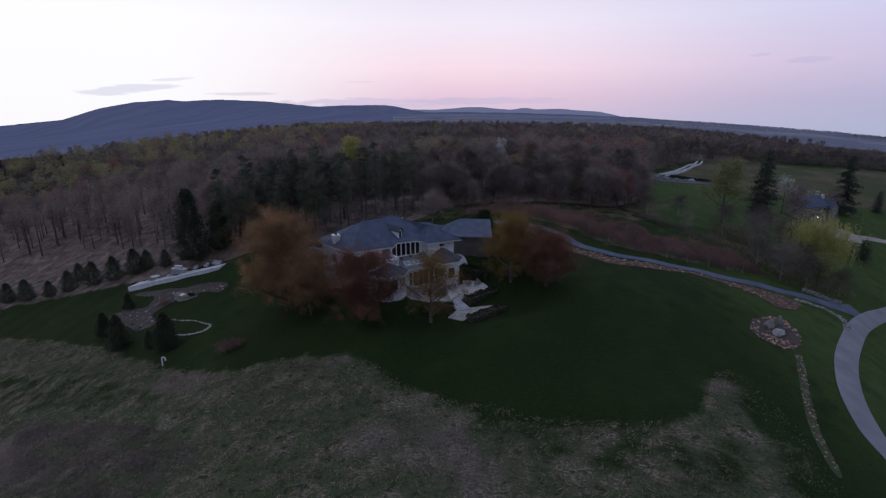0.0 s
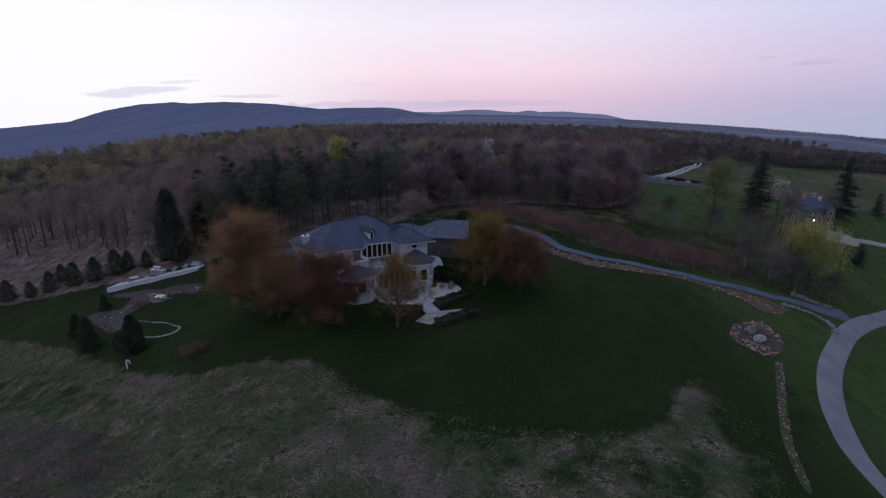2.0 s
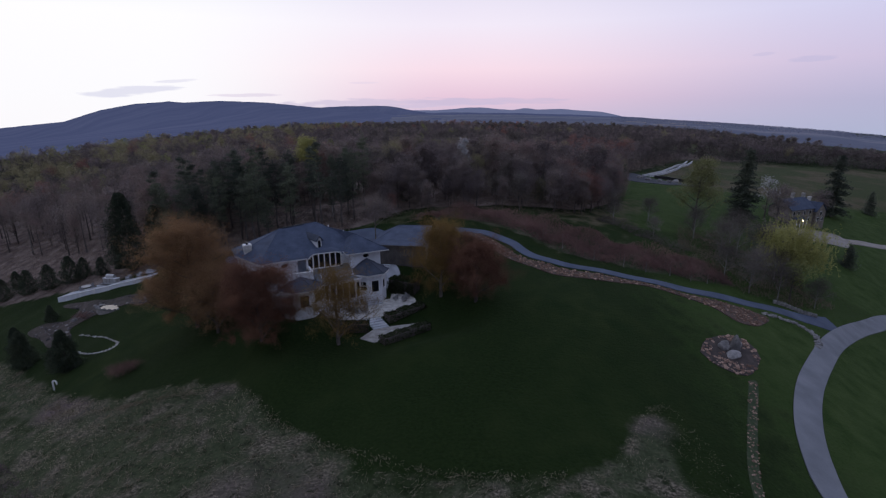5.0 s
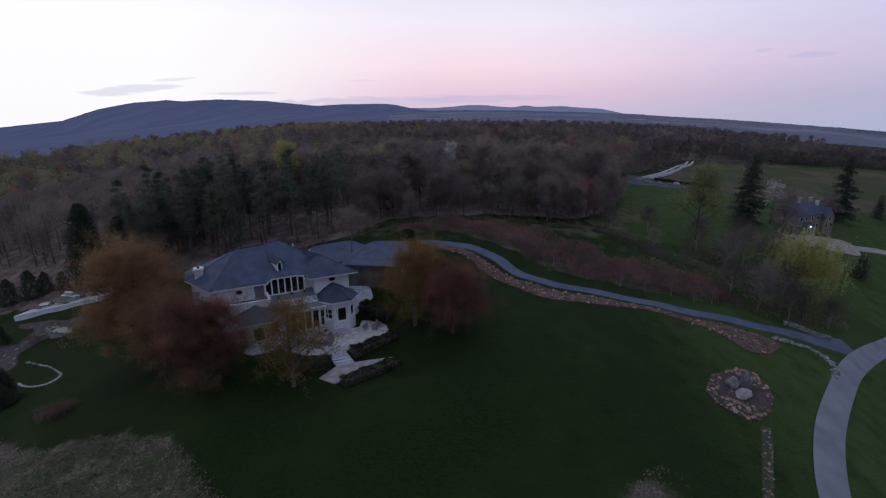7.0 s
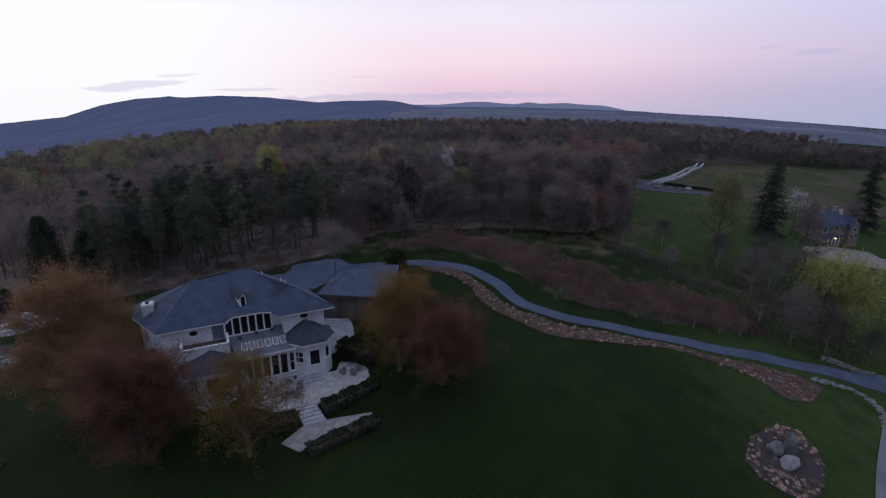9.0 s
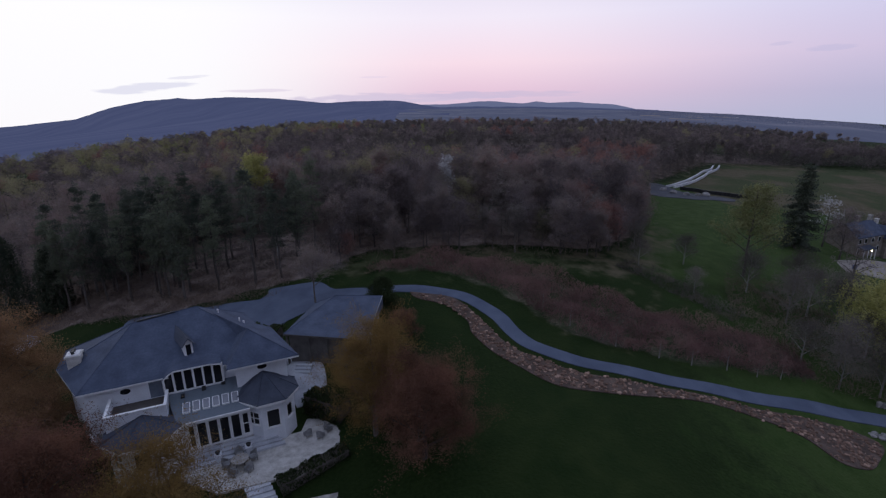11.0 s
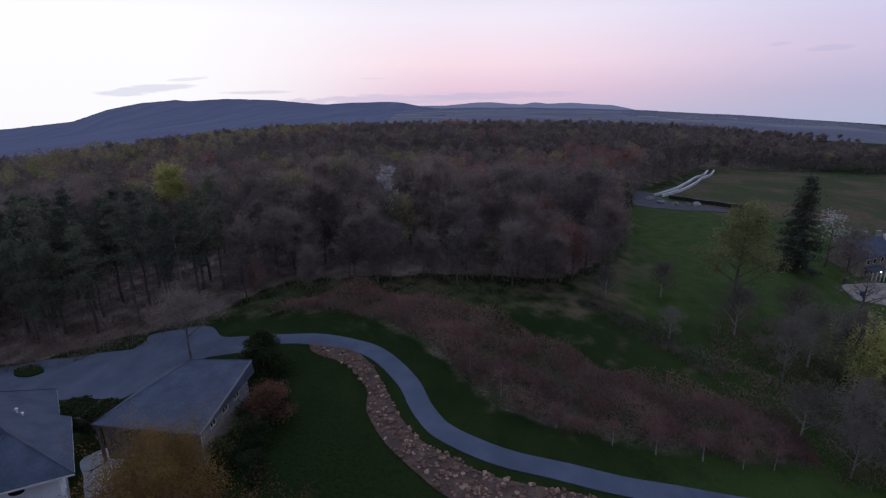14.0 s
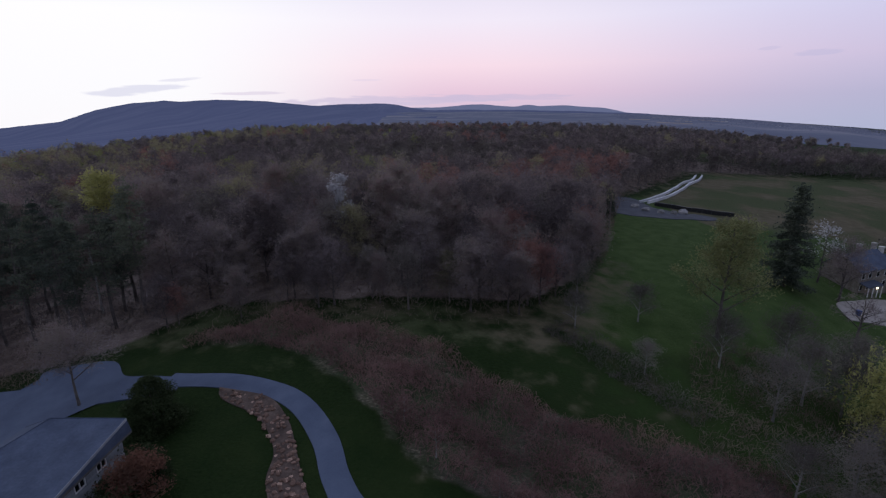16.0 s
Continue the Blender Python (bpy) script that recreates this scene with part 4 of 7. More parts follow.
bay([(13.75, -0.7), (13.75, -2.2), (15.3, -3.7), (17.3, -3.7), (18.5, -2.3), (18.5, -0.7)], (16.0, -0.9, 5.3), 3.55,
    [(1, 0.5, 1.9, 1.05, 2.45, 2, 2), (2, 0.45, 1.65, 0.7, 2.6, 1, 1), (3, 0.5, 1.4, 1.0, 2.45, 1, 1)], "white faceted bay with a pointed dark roof")
bay([(3.2, -2.3), (3.2, -3.6), (4.6, -5.1), (6.9, -5.1), (8.3, -3.6), (8.3, -2.3)], (5.8, -2.3, 4.35), 3.2,
    [(0, 0.3, 1.0, 0.9, 2.4, 1, 2), (1, 0.45, 1.6, 0.9, 2.4, 2, 2), (2, 0.5, 1.8, 0.7, 2.5, 1, 1), (3, 0.45, 1.6, 0.9, 2.4, 2, 2)], "white faceted bay below the balcony")
# balcony over the left part
bl = part("balcony", Build().box(3.0, -2.3, BASE, 7.7, 0.9, 3.9), M_WHITE, house, "white walled balcony with dark deck boards")
for a, c in (((3.0, -2.3), (7.7, -2.15)), ((3.0, -2.15), (3.15, 0.9)), ((7.55, -2.15), (7.7, 0.9))):
    pp = part("parapet", Build().box(*a, 3.9, *c, 4.78), M_WHITE, bl)
    part("coping", Build().box(a[0] - 0.05, a[1] - (0.05 if c[1] < 0 else -0.05), 4.78, c[0] + 0.05, c[1] + (0.05 if c[1] < 0 else 0), 4.88), M_TRIM, pp)
for k in range(30):
    y = -2.13 + k * 0.1
    part("deck_board", Build().box(3.17, y, 3.955, 7.53, y + 0.09, 3.985), M_DECK, bl)

# terraces before the house
patio = thing("patio", pose(HOUSE[0], HOUSE[1], 0, 0, 0, HOUSE[2]), "pale stone patio with broad steps up to the sunroom", "patio")
patio["kind"] = "structure"
part("slab", Build().prism([(8.2, -5.6), (11.0, -8.6), (15.5, -9.0), (21.6, -7.2), (22.4, -4.4), (20.6, -1.8), (19.6, -1.6), (18.7, -3.4), (14.5, -3.1), (8.2, -3.2)], PATIO - 0.5, PATIO - 0.03), M_STONE, patio)
for i in range(4):
    part("step", Build().box(8.6, -3.05 - 0.42 * (i + 1), PATIO - 0.05, 16.3 + 0.25 * i, -3.05 - 0.42 * i - 0.003, FLOOR - 0.17 * (i + 1) - (0.0 if i else 0.0)), M_PAVING, patio)
for u in (11.0, 13.6):
    pier = part("pier", Build().box(u, -4.85, PATIO - 0.05, u + 0.5, -4.35, -0.05).box(u - 0.06, -4.91, -0.05, u + 0.56, -4.29, 0.03), M_WHITE, patio, "low white stone pier beside the steps")
    part("planter_bowl", Build().tube((u + 0.25, -4.6, 0.03), (u + 0.25, -4.6, 0.28), 0.13, 0.24, 12), M_DARKMETAL, pier, "dark planter bowl")
lower = thing("lower_walk", pose(HOUSE[0], HOUSE[1], 0, 0, 0, HOUSE[2]), "pale stone steps and walk below the patio", "walkway")
lower["kind"] = "structure"
for i in range(5):
    y = -8.75 - 0.5 * i
    part("step", Build().box(13.1 + 0.08 * i, y - 0.5, LOWER - 0.2, 15.2 + 0.12 * i, y - 0.003, PATIO - 0.03 - 0.145 * (i + 0.9)), M_PAVING, lower)
part("slab", Build().prism([(11.0, -12.9), (12.3, -14.8), (20.0, -13.0), (20.3, -12.0), (15.9, -11.2), (13.3, -11.2)], LOWER - 0.4, LOWER - 0.03), M_STONE, lower)

# ---- garage ----
G_AT = (4.1, 89.9, -2.4)
garage = thing("garage", pose(G_AT[0], G_AT[1], 0, 0, 0, G_AT[2]), "grey sided garage with a slate grey hipped roof", "garage")
GE, GP, GB = 5.3, 6.75, -0.4
b = Build().add([(-4.7, -4.1, GE), (5.1, -5.0, GE), (5.1, 4.9, GE), (-3.9, 4.9, GE), (-0.8, 4.2, GP), (5.1, 4.6, GP - 0.15)], [(0, 1, 5, 4), (2, 3, 4, 5), (3, 0, 4), (1, 2, 5)])
groof = part("roof", b, M_SHINGLE, garage)
for a, c in (((5.1, -5.0, GE - 0.06), (5.1, 4.6, GP - 0.21)),):
    part("rake_board", Build().add([(x, q[1], q[2] + dz) for x in (5.104, 5.14) for q, dz in ((a, -0.12), (c, -0.12), (c, 0.1), (a, 0.1))], [(0, 1, 2, 3), (7, 6, 5, 4), (0, 4, 5, 1), (1, 5, 6, 2), (2, 6, 7, 3), (3, 7, 4, 0)]), M_LAP, groof, "pale rake board")
part("fascia", Build().prism([(-4.7, -4.1), (5.1, -5.0), (5.1, 4.9), (-3.9, 4.9)], GE - 0.2, GE - 0.012), M_GARWALL, groof)
for a, c in (((-0.8, 4.2, GP), (-4.7, -4.1, GE)), ((-0.8, 4.2, GP), (-3.9, 4.9, GE)), ((-0.8, 4.2, GP), (5.1, 4.6, GP - 0.15))):
    part("ridge_cap", Build().tube(a, c, 0.05, 0.05, 5), M_SHINGLE, groof)


def gwall(a, c, holes, n=2):
    w, m = wall_panel("wall", a, c, GB, GE - 0.24, 0.25, M_GARWALL, holes, garage)
    for h in holes:
        window(m, *h, garage, n, True, 1)
    L = (Vector(c) - Vector(a)).length
    x = 0.3
    while x < L - 0.2:
        if not any(h[0] - 0.15 < x < h[1] + 0.15 for h in holes):
            part("batten", Build().box(x, -0.04, GB, x + 0.07, -0.002, GE - 0.25, m), M_GARWALL, garage)
        x += 0.6


gwall((-4.2, -3.7), (4.6, -4.5), [])
for x, y in ((-4.35, -4.05), (4.7, -4.9)):
    part("porch_post", Build().box(x - 0.1, y, GB, x + 0.1, y + 0.2, GE - 0.24), M_GARWALL, garage, "grey timber porch post")
side_w, m = wall_panel("wall", (4.6, -4.25), (4.6, 4.3), GB, GE - 0.24, 0.25, M_LAP, [(1.5, 2.5, 4.05, 4.75), (3.6, 4.6, 4.05, 4.75), (5.7, 6.7, 4.05, 4.75)], garage, "pale grey lap-sided wall")
for h in ((1.5, 2.5, 4.05, 4.75), (3.6, 4.6, 4.05, 4.75), (5.7, 6.7, 4.05, 4.75)):
    window(m, *h, garage, 2, False, 1)
z = GB + 0.1
while z < GE - 0.45:
    runs = [(0.16, 8.4)] if not 3.85 < z < 4.8 else [(0.16, 1.42), (2.58, 3.52), (4.68, 5.62), (6.78, 8.4)]
    for x0, x1 in runs:
        part("board", Build().add([m @ Vector(q) for x in (x0, x1) for q in ((x, -0.05, z), (x, -0.004, z), (x, -0.004, z + 0.19), (x, -0.016, z + 0.19))], [(0, 1, 2, 3), (7, 6, 5, 4), (0, 4, 5, 1), (1, 5, 6, 2), (2, 6, 7, 3), (3, 7, 4, 0)]), M_LAP, side_w)
    z += 0.2
part("corner_board", Build().box(0.0, -0.06, GB, 0.15, -0.003, GE - 0.25, m), M_TRIM, side_w, "white corner board")
for x in (-1.7, 0.4, 2.5):
    y = -4.45 - 0.092 * x
    part("porch_post", Build().box(x - 0.08, y, GB, x + 0.08, y + 0.16, GE - 0.24), M_GARWALL, garage)
for i in range(3):
    part("step", Build().box(-3.0, -5.5 - 0.4 * i, GB, -1.2, -5.1 - 0.4 * i - 0.003, 2.2 - 0.2 * i), M_PAVING, garage, "pale stone step")
gwall((4.35, 4.3), (-3.5, 4.3), [])
gwall((-3.5, 4.05), (-4.2, -3.4), [])

# ---- plants ----


def limb_tree(seed, tall, spread, trunk_r, fork=0.35, limbs=7, mat=M_BARK, lean=0.0, twigs=2):
    """Trunk and limbs of a broad tree: the mesh, and the ends of its boughs."""
    rng = random.Random(seed)
    b = Build()
    ends = []
    p, r = Vector((0, 0, -0.4)), trunk_r * 1.25
    path = [p]
    steps = 6
    for k in range(1, steps + 1):
        q = Vector((lean * k / steps + rng.uniform(-0.12, 0.12) * tall * 0.06, rng.uniform(-0.12, 0.12) * tall * 0.06, tall * 0.85 * k / steps))
        r2 = trunk_r * (1 - 0.85 * k / steps)
        b.tube(path[-1], q, r, r2, 7)
        path.append(q)
        r = r2
    for i in range(limbs):
        h = fork + (0.95 - fork) * (i + rng.random() * 0.6) / limbs
        f = h * steps
        base = path[min(int(f), steps - 1)].lerp(path[min(int(f) + 1, steps)], f - int(f))
        a = i * 2.4 + rng.uniform(-0.5, 0.5)
        reach = spread * (1.05 - 0.65 * (h - fork) / (1 - fork)) * rng.uniform(0.75, 1.1)
        tip = base + Vector((math.cos(a) * reach, math.sin(a) * reach, reach * rng.uniform(0.55, 1.0)))
        tip.z = min(tip.z, tall * 0.97)
        mid = base.lerp(tip, 0.5) + Vector((rng.uniform(-1, 1), rng.uniform(-1, 1), rng.uniform(-0.2, 0.6))) * reach * 0.12
        r0 = trunk_r * (1 - 0.8 * h) * 0.6
        b.tube(base, mid, r0, r0 * 0.6, 5).tube(mid, tip, r0 * 0.6, r0 * 0.2, 4)
        ends += [mid, tip]
        for j in range(twigs):
            s = mid.lerp(tip, rng.uniform(0.0, 0.8))
            e = s + Vector((rng.uniform(-1, 1), rng.uniform(-1, 1), rng.uniform(0.1, 1))) * reach * 0.4
            b.tube(s, e, r0 * 0.3, r0 * 0.1, 4)
            ends.append(e)
    ends.append(path[-1])
    return b, ends


def cloud(seed, ends, count, size, puff, slim=0.5, floor=0.0, up=0.2):
    """Leaves or twigs gathered round the boughs' ends, thinning outwards, with gaps."""
    rng = np.random.default_rng(seed)
    e = np.array([tuple(p) for p in ends])
    k = rng.integers(0, len(e), count)
    w = rng.uniform(0.5, 1.25, len(e))
    off = rng.normal(size=(count, 3))
    off *= (rng.uniform(0, 1, (count, 1)) ** 0.6 * np.where(rng.random((count, 1)) < 0.25, 1.22, 1.0)) / (np.linalg.norm(off, axis=1)[:, None] + 1e-9)
    c = e[k] + off * puff * 1.5 * w[k][:, None] * np.array([1, 1, 0.8])
    c = c[c[:, 2] > floor]
    return tris(c, size, rng, slim, up)


def sprays(seed, ends, per, reach, count, size, slim, floor):
    """Leaves strung along fine twigs that fan out from each bough's end."""
    rr = np.random.default_rng(seed + 900)
    base = np.repeat(np.array([tuple(p) for p in ends]), per, 0)
    tip = base + rr.normal(size=base.shape) * np.array([reach, reach, reach * 0.7]) + np.array([0, 0, reach * 0.25])
    k = rr.integers(0, len(base), count)
    t = rr.uniform(-0.1, 1.1, (count, 1))
    c = base[k] * (1 - t) + tip[k] * t + rr.normal(size=(count, 3)) * reach * 0.2
    return tris(c[c[:, 2] > floor], size, rr, slim, 0.3)


def crown_tree(name, seed, tall, spread, trunk_r, leaf_mat, count, size, puff, label, category="tree", bark=None, slim=0.5, fork=0.35, limbs=9, twigs=3, floor=1.5, lean=0.0, skirt=0.0, spray=0):
    b, ends = limb_tree(seed, tall, spread, trunk_r, fork, limbs, lean=lean, twigs=twigs)
    t = thing(name, Matrix(), label, category)
    part("trunk", b, bark or M_BARK, t)
    leaves = [sprays(seed, ends, spray, puff * 1.2, count, size, slim, floor) if spray else cloud(seed, ends, count, size, puff, slim, floor)]
    if skirt:
        nr = np.random.default_rng(seed + 500)
        heads = nr.normal(size=(46, 3))
        heads /= np.linalg.norm(heads, axis=1)[:, None]
        heads *= nr.uniform(0.3, 1.08, (46, 1))
        heads = heads * np.array([spread * 0.92, spread * 0.92, tall * 0.36]) + np.array([0, 0, tall * 0.39])
        leaves.append(sprays(seed + 1, heads, 4, puff * 0.9, int(count * skirt), size, slim, floor))
    part("crown", tri_mesh("crown", np.concatenate(leaves)), leaf_mat, t)
    return t


def plant(t, x, y, turn=0.0, scale=1.0, sink=0.0):
    t.matrix_basis = pose(x, y, at(x, y) - sink, 0, 0, turn) @ Matrix.Diagonal((scale, scale, scale, 1))
    return t


# the four young-leaved trees round the terraces
plant(crown_tree("shade_tree", 11, 17.6, 6.6, 0.32, M_ORANGE, 150000, 0.125, 1.5, "broad orange-brown tree in young leaf beside the house", skirt=0.5, limbs=24, twigs=5, fork=0.06, floor=0.6, spray=4), -26.6, 77.0)
plant(crown_tree("shade_tree", 12, 9.6, 5.0, 0.22, M_RUST, 100000, 0.11, 1.2, "rust-red tree in young leaf before the balcony", skirt=0.3, limbs=19, twigs=4, fork=0.05, floor=0.4, spray=4), -11.3, 63.6)
plant(crown_tree("shade_tree", 13, 10.6, 4.4, 0.22, M_GOLD, 42000, 0.11, 1.1, "golden-brown thin-leaved tree before the patio", skirt=0.12, limbs=18, twigs=5, fork=0.1, floor=2.0, spray=4), -1.6, 63.6)
plant(crown_tree("shade_tree", 16, 10.5, 4.2, 0.22, M_ORANGE, 52000, 0.11, 1.2, "dull orange-brown thin-leaved tree beside the house", skirt=0.3, limbs=17, twigs=4, fork=0.08, floor=0.5, spray=4), -21.2, 72.4)
plant(crown_tree("shade_tree", 14, 12.0, 4.1, 0.24, M_GOLD, 95000, 0.095, 1.2, "golden-brown tree in young leaf beside the garage", skirt=0.3, limbs=15, twigs=4, fork=0.15, floor=0.4, spray=4), 11.3, 75.4)
plant(crown_tree("shade_tree", 15, 8.8, 4.2, 0.24, M_RUST, 95000, 0.095, 1.2, "rust-red tree in young leaf on the lawn's edge", skirt=0.3, limbs=15, twigs=4, fork=0.12, floor=0.4, spray=4), 16.2, 71.2)


def pine(seed, tall, bare=0.42, wide=3.4, count=5200):
    """An old pine: bare stem below, layered ragged boughs above."""
    rng = random.Random(seed)
    nr = np.random.default_rng(seed)
    b = Build()
    p, steps = Vector((0, 0, -0.4)), 7
    path = [p]
    for k in range(1, steps + 1):
        q = Vector((rng.uniform(-0.2, 0.2), rng.uniform(-0.2, 0.2), tall * k / steps))
        b.tube(path[-1], q, 0.25 * (1.05 - (k - 1) / steps), 0.25 * (1.05 - k / steps), 6)
        path.append(q)
    cs = []
    z = tall * bare * 0.8
    while z < tall * 0.98:
        h = (z / tall - bare * 0.8) / (1 - bare * 0.8)
        reach = wide * (1.0 - 0.75 * h) * rng.uniform(0.55, 1.15) * (0.45 if z < tall * bare else 1)
        for k in range(rng.choice((2, 3, 4))):
            a = rng.uniform(0, 6.28)
            tip = Vector((math.cos(a) * reach, math.sin(a) * reach, z + reach * rng.uniform(-0.12, 0.25)))
            b.tube((0, 0, z), tip, 0.07, 0.02, 4)
            n = int(count / 50 * (0.4 if z < tall * bare else 1))
            t = nr.uniform(0.3, 1.05, (n, 1))
            cs.append(np.array([0, 0, z]) * (1 - t) + np.array(tip) * t + nr.normal(size=(n, 3)) * np.array([0.6, 0.6, 0.32]) * (0.5 + reach / wide * 0.6))
        z += tall * rng.uniform(0.035, 0.06)
    cs.append(np.array([0, 0, tall]) + nr.normal(size=(60, 3)) * np.array([0.35, 0.35, 0.6]))
    t = thing("pine_tree", Matrix(), "tall dark pine with a bare stem and ragged boughs", "tree", "pines behind the house")
    part("trunk", b, M_BARK, t)
    part("crown", tri_mesh("crown", tris(np.concatenate(cs), 0.34, nr, 0.4, 0.15)), M_PINE, t)
    return t


def layered_spruce(seed, tall, wide, label, count=6500, size=0.6):
    """A spruce with drooping tiers of boughs and an uneven outline."""
    rng = random.Random(seed)
    nr = np.random.default_rng(seed)
    b = Build().tube((0, 0, -0.4), (0, 0, tall * 0.95), tall * 0.018, 0.03, 7)
    cs, z = [], tall * 0.06
    while z < tall * 0.97:
        h = z / tall
        for k in range(6):
            a = rng.uniform(0, 6.28)
            reach = wide * (1 - h) ** 0.8 * rng.uniform(0.55, 1.12) + 0.25
            tip = Vector((math.cos(a) * reach, math.sin(a) * reach, z - reach * rng.uniform(0.05, 0.3)))
            b.tube((0, 0, z), tip, 0.05, 0.015, 4)
            n = max(8, int(count / 120 * (1.2 - h)))
            t = nr.uniform(0.1, 1.05, (n, 1))
            cs.append(np.array([0, 0, z]) * (1 - t) + np.array(tip) * t + nr.normal(size=(n, 3)) * np.array([0.45, 0.45, 0.22]))
        z += tall * 0.045
    cs.append(np.array([0, 0, tall * 0.97]) + nr.normal(size=(30, 3)) * np.array([0.12, 0.12, 0.4]))
    t = thing("spruce", Matrix(), label, "tree")
    part("trunk", b, M_BARK, t)
    part("crown", tri_mesh("crown", tris(np.concatenate(cs), size, nr, 0.4, -0.2)), M_PINE, t)
    return t


def cone_tree(name, seed, tall, r, mat, label, count=2200, size=0.28, power=0.9, group="", low=0.03):
    """A dense pointed or egg-shaped evergreen."""
    nr = np.random.default_rng(seed)
    h = nr.uniform(0, 1, count) ** 1.25
    a = nr.uniform(0, 6.283, count)
    lobes = 1 + 0.24 * np.sin(a * 3 + h * 9 + seed) + 0.2 * np.sin(a * 5 - h * 19) + 0.16 * nr.normal(size=count)
    rad = r * np.minimum(1.0, (1 - h) * 1.08 + 0.02) ** power * lobes * np.sqrt(nr.uniform(0.35, 1.05, count)) * np.minimum(1, 0.55 + h * 5)
    c = np.stack([np.cos(a) * rad, np.sin(a) * rad, low * tall + h * tall * (1 - low)], 1)
    t = thing(name, Matrix(), label, "tree", group)
    part("trunk", Build().tube((0, 0, -0.3), (0, 0, tall * 0.9), tall * 0.022 + 0.03, 0.02, 6), M_BARK, t)
    part("crown", tri_mesh("crown", tris(c, size, nr, 0.5, 0.2)), mat, t)
    return t


pines = [pine(31, 20.5, 0.46), pine(32, 18.5, 0.42), pine(33, 22, 0.5, 3.5), pine(34, 16.5, 0.36, 3.0)]
rng = random.Random(7)
spots = [(-52, 118), (-47.5, 116), (-44, 120.5), (-40.5, 117), (-37, 121.5), (-34.5, 116.5), (-31.5, 120), (-28.5, 117), (-26, 122), (-23.5, 116), (-16, 115.5), (-14, 121), (-12, 116), (-9.5, 120), (-56, 122), (-60, 127), (-33, 127), (-42, 127), (-50, 125), (-12, 126), (-7, 125), (-54.5, 119.5), (-48.5, 121), (-45.5, 116.5), (-38.5, 114.5), (-31, 115.5), (-36, 118.5), (-28, 113.5), (-42.5, 123.5), (-45, 126), (-38, 124), (-34, 123), (-29, 125), (-25, 126), (-20, 124), (-36, 130), (-27, 130.5), (-47, 130.5), (-21, 129), (-13, 131), (-53, 128), (-40, 131)]
for i, (x, y) in enumerate(spots):
    k = i % 4
    t = pines[k] if i < 4 else copy_thing(pines[k], Matrix())
    plant(t, x + rng.uniform(-1, 1), y + rng.uniform(-1, 1), rng.uniform(0, 360), rng.uniform(0.76, 0.98))

# dark cypress by the pool, evergreen by the drive, little firs
plant(cone_tree("cypress", 41, 18.0, 3.9, M_CEDAR, "tall narrow dark cypress at the edge of the woods", 24000, 0.3, 0.5), -62.5, 116.5)
plant(cone_tree("cypress", 42, 12.5, 2.6, M_CEDAR, "tall narrow dark cypress at the edge of the woods", 15000, 0.3, 0.5), -56.5, 119)
plant(cone_tree("evergreen_bush", 43, 5.2, 2.3, M_HEDGE, "dark egg-shaped evergreen beside the driveway", 22000, 0.17, 0.42), 8.6, 98.6)
plant(cone_tree("evergreen_bush", 48, 6.2, 1.5, M_HEDGE, "dark pointed evergreen at the corner of the house", 12000, 0.17, 0.6), -13.8, 70.9)
plant(cone_tree("evergreen_bush", 49, 4.8, 1.7, M_HEDGE, "dark evergreen bush behind the chimney", 9000, 0.18, 0.5), -22.6, 82.4)
firs = cone_tree("little_fir", 44, 6.4, 2.3, M_CEDAR, "young dark evergreen in a mulched row", 7000, 0.22, 0.6, "row of young evergreens")
for i, (x, y, s) in enumerate(((-115.4, 125.5, 0.95), (-107, 123.5, 0.7), (-101.2, 123.3, 0.9), (-101.5, 128.1, 0.8), (-93.5, 122.4, 1.0), (-86.8, 121.2, 1.0), (-80.4, 120.4, 1.08), (-123, 128, 0.9), (-77.8, 121.5, 0.8), (-71, 118.5, 0.7), (-132, 131, 0.9))):
    plant(firs if i == 0 else copy_thing(firs, Matrix()), x, y, i * 77, s)
spruces = cone_tree("small_spruce", 45, 6.8, 2.0, M_CEDAR, "dark young spruce beside the rock garden", 11000, 0.22, 0.6, "spruces by the rock garden")
for i, (x, y, s) in enumerate(((-69, 90.5, 0.75), (-60.6, 82.4, 1.0), (-47.4, 75.6, 1.0), (-70.3, 100.7, 0.55), (-52, 78.2, 0.5))):
    plant(spruces if i == 0 else copy_thing(spruces, Matrix()), x, y, i * 71, s)

# neighbours' trees
plant(layered_spruce(46, 20, 6.2, "large dark spruce by the neighbouring field", 12000, 0.6), 100.5, 151)
plant(layered_spruce(47, 22, 6.6, "large dark spruce beside the stone house", 11000, 0.65), 152, 181)
plant(layered_spruce(48, 6, 2.2, "small dark spruce on the neighbouring lawn", 3000, 0.4), 118, 130)
plant(layered_spruce(49, 9, 2.8, "dark spruce beyond the stone house", 3500, 0.45), 178, 195)
plant(crown_tree("leafing_tree", 51, 19.5, 4.4, 0.26, M_SPRING, 9000, 0.32, 1.4, "tall thin tree in first yellow-green leaf", limbs=16, twigs=4, fork=0.22), 73, 124)
plant(crown_tree("blossom_tree", 52, 14, 3.2, 0.2, M_BLOSSOM, 700, 0.4, 1.1, "tree in white blossom beside the spruce", limbs=10, floor=6), 112.5, 158)
plant(crown_tree("bare_tree", 53, 9.5, 3.8, 0.26, M_TWIG, 1100, 0.5, 0.7, "dark bare tree at the edge of the neighbours' drive", slim=0.12, limbs=12), 99.5, 131.5)
plant(crown_tree("bare_tree", 54, 13, 4.5, 0.22, M_TWIG, 5000, 0.5, 1.2, "brown bare tree before the stone house", slim=0.15, limbs=12, fork=0.2), 111, 150)
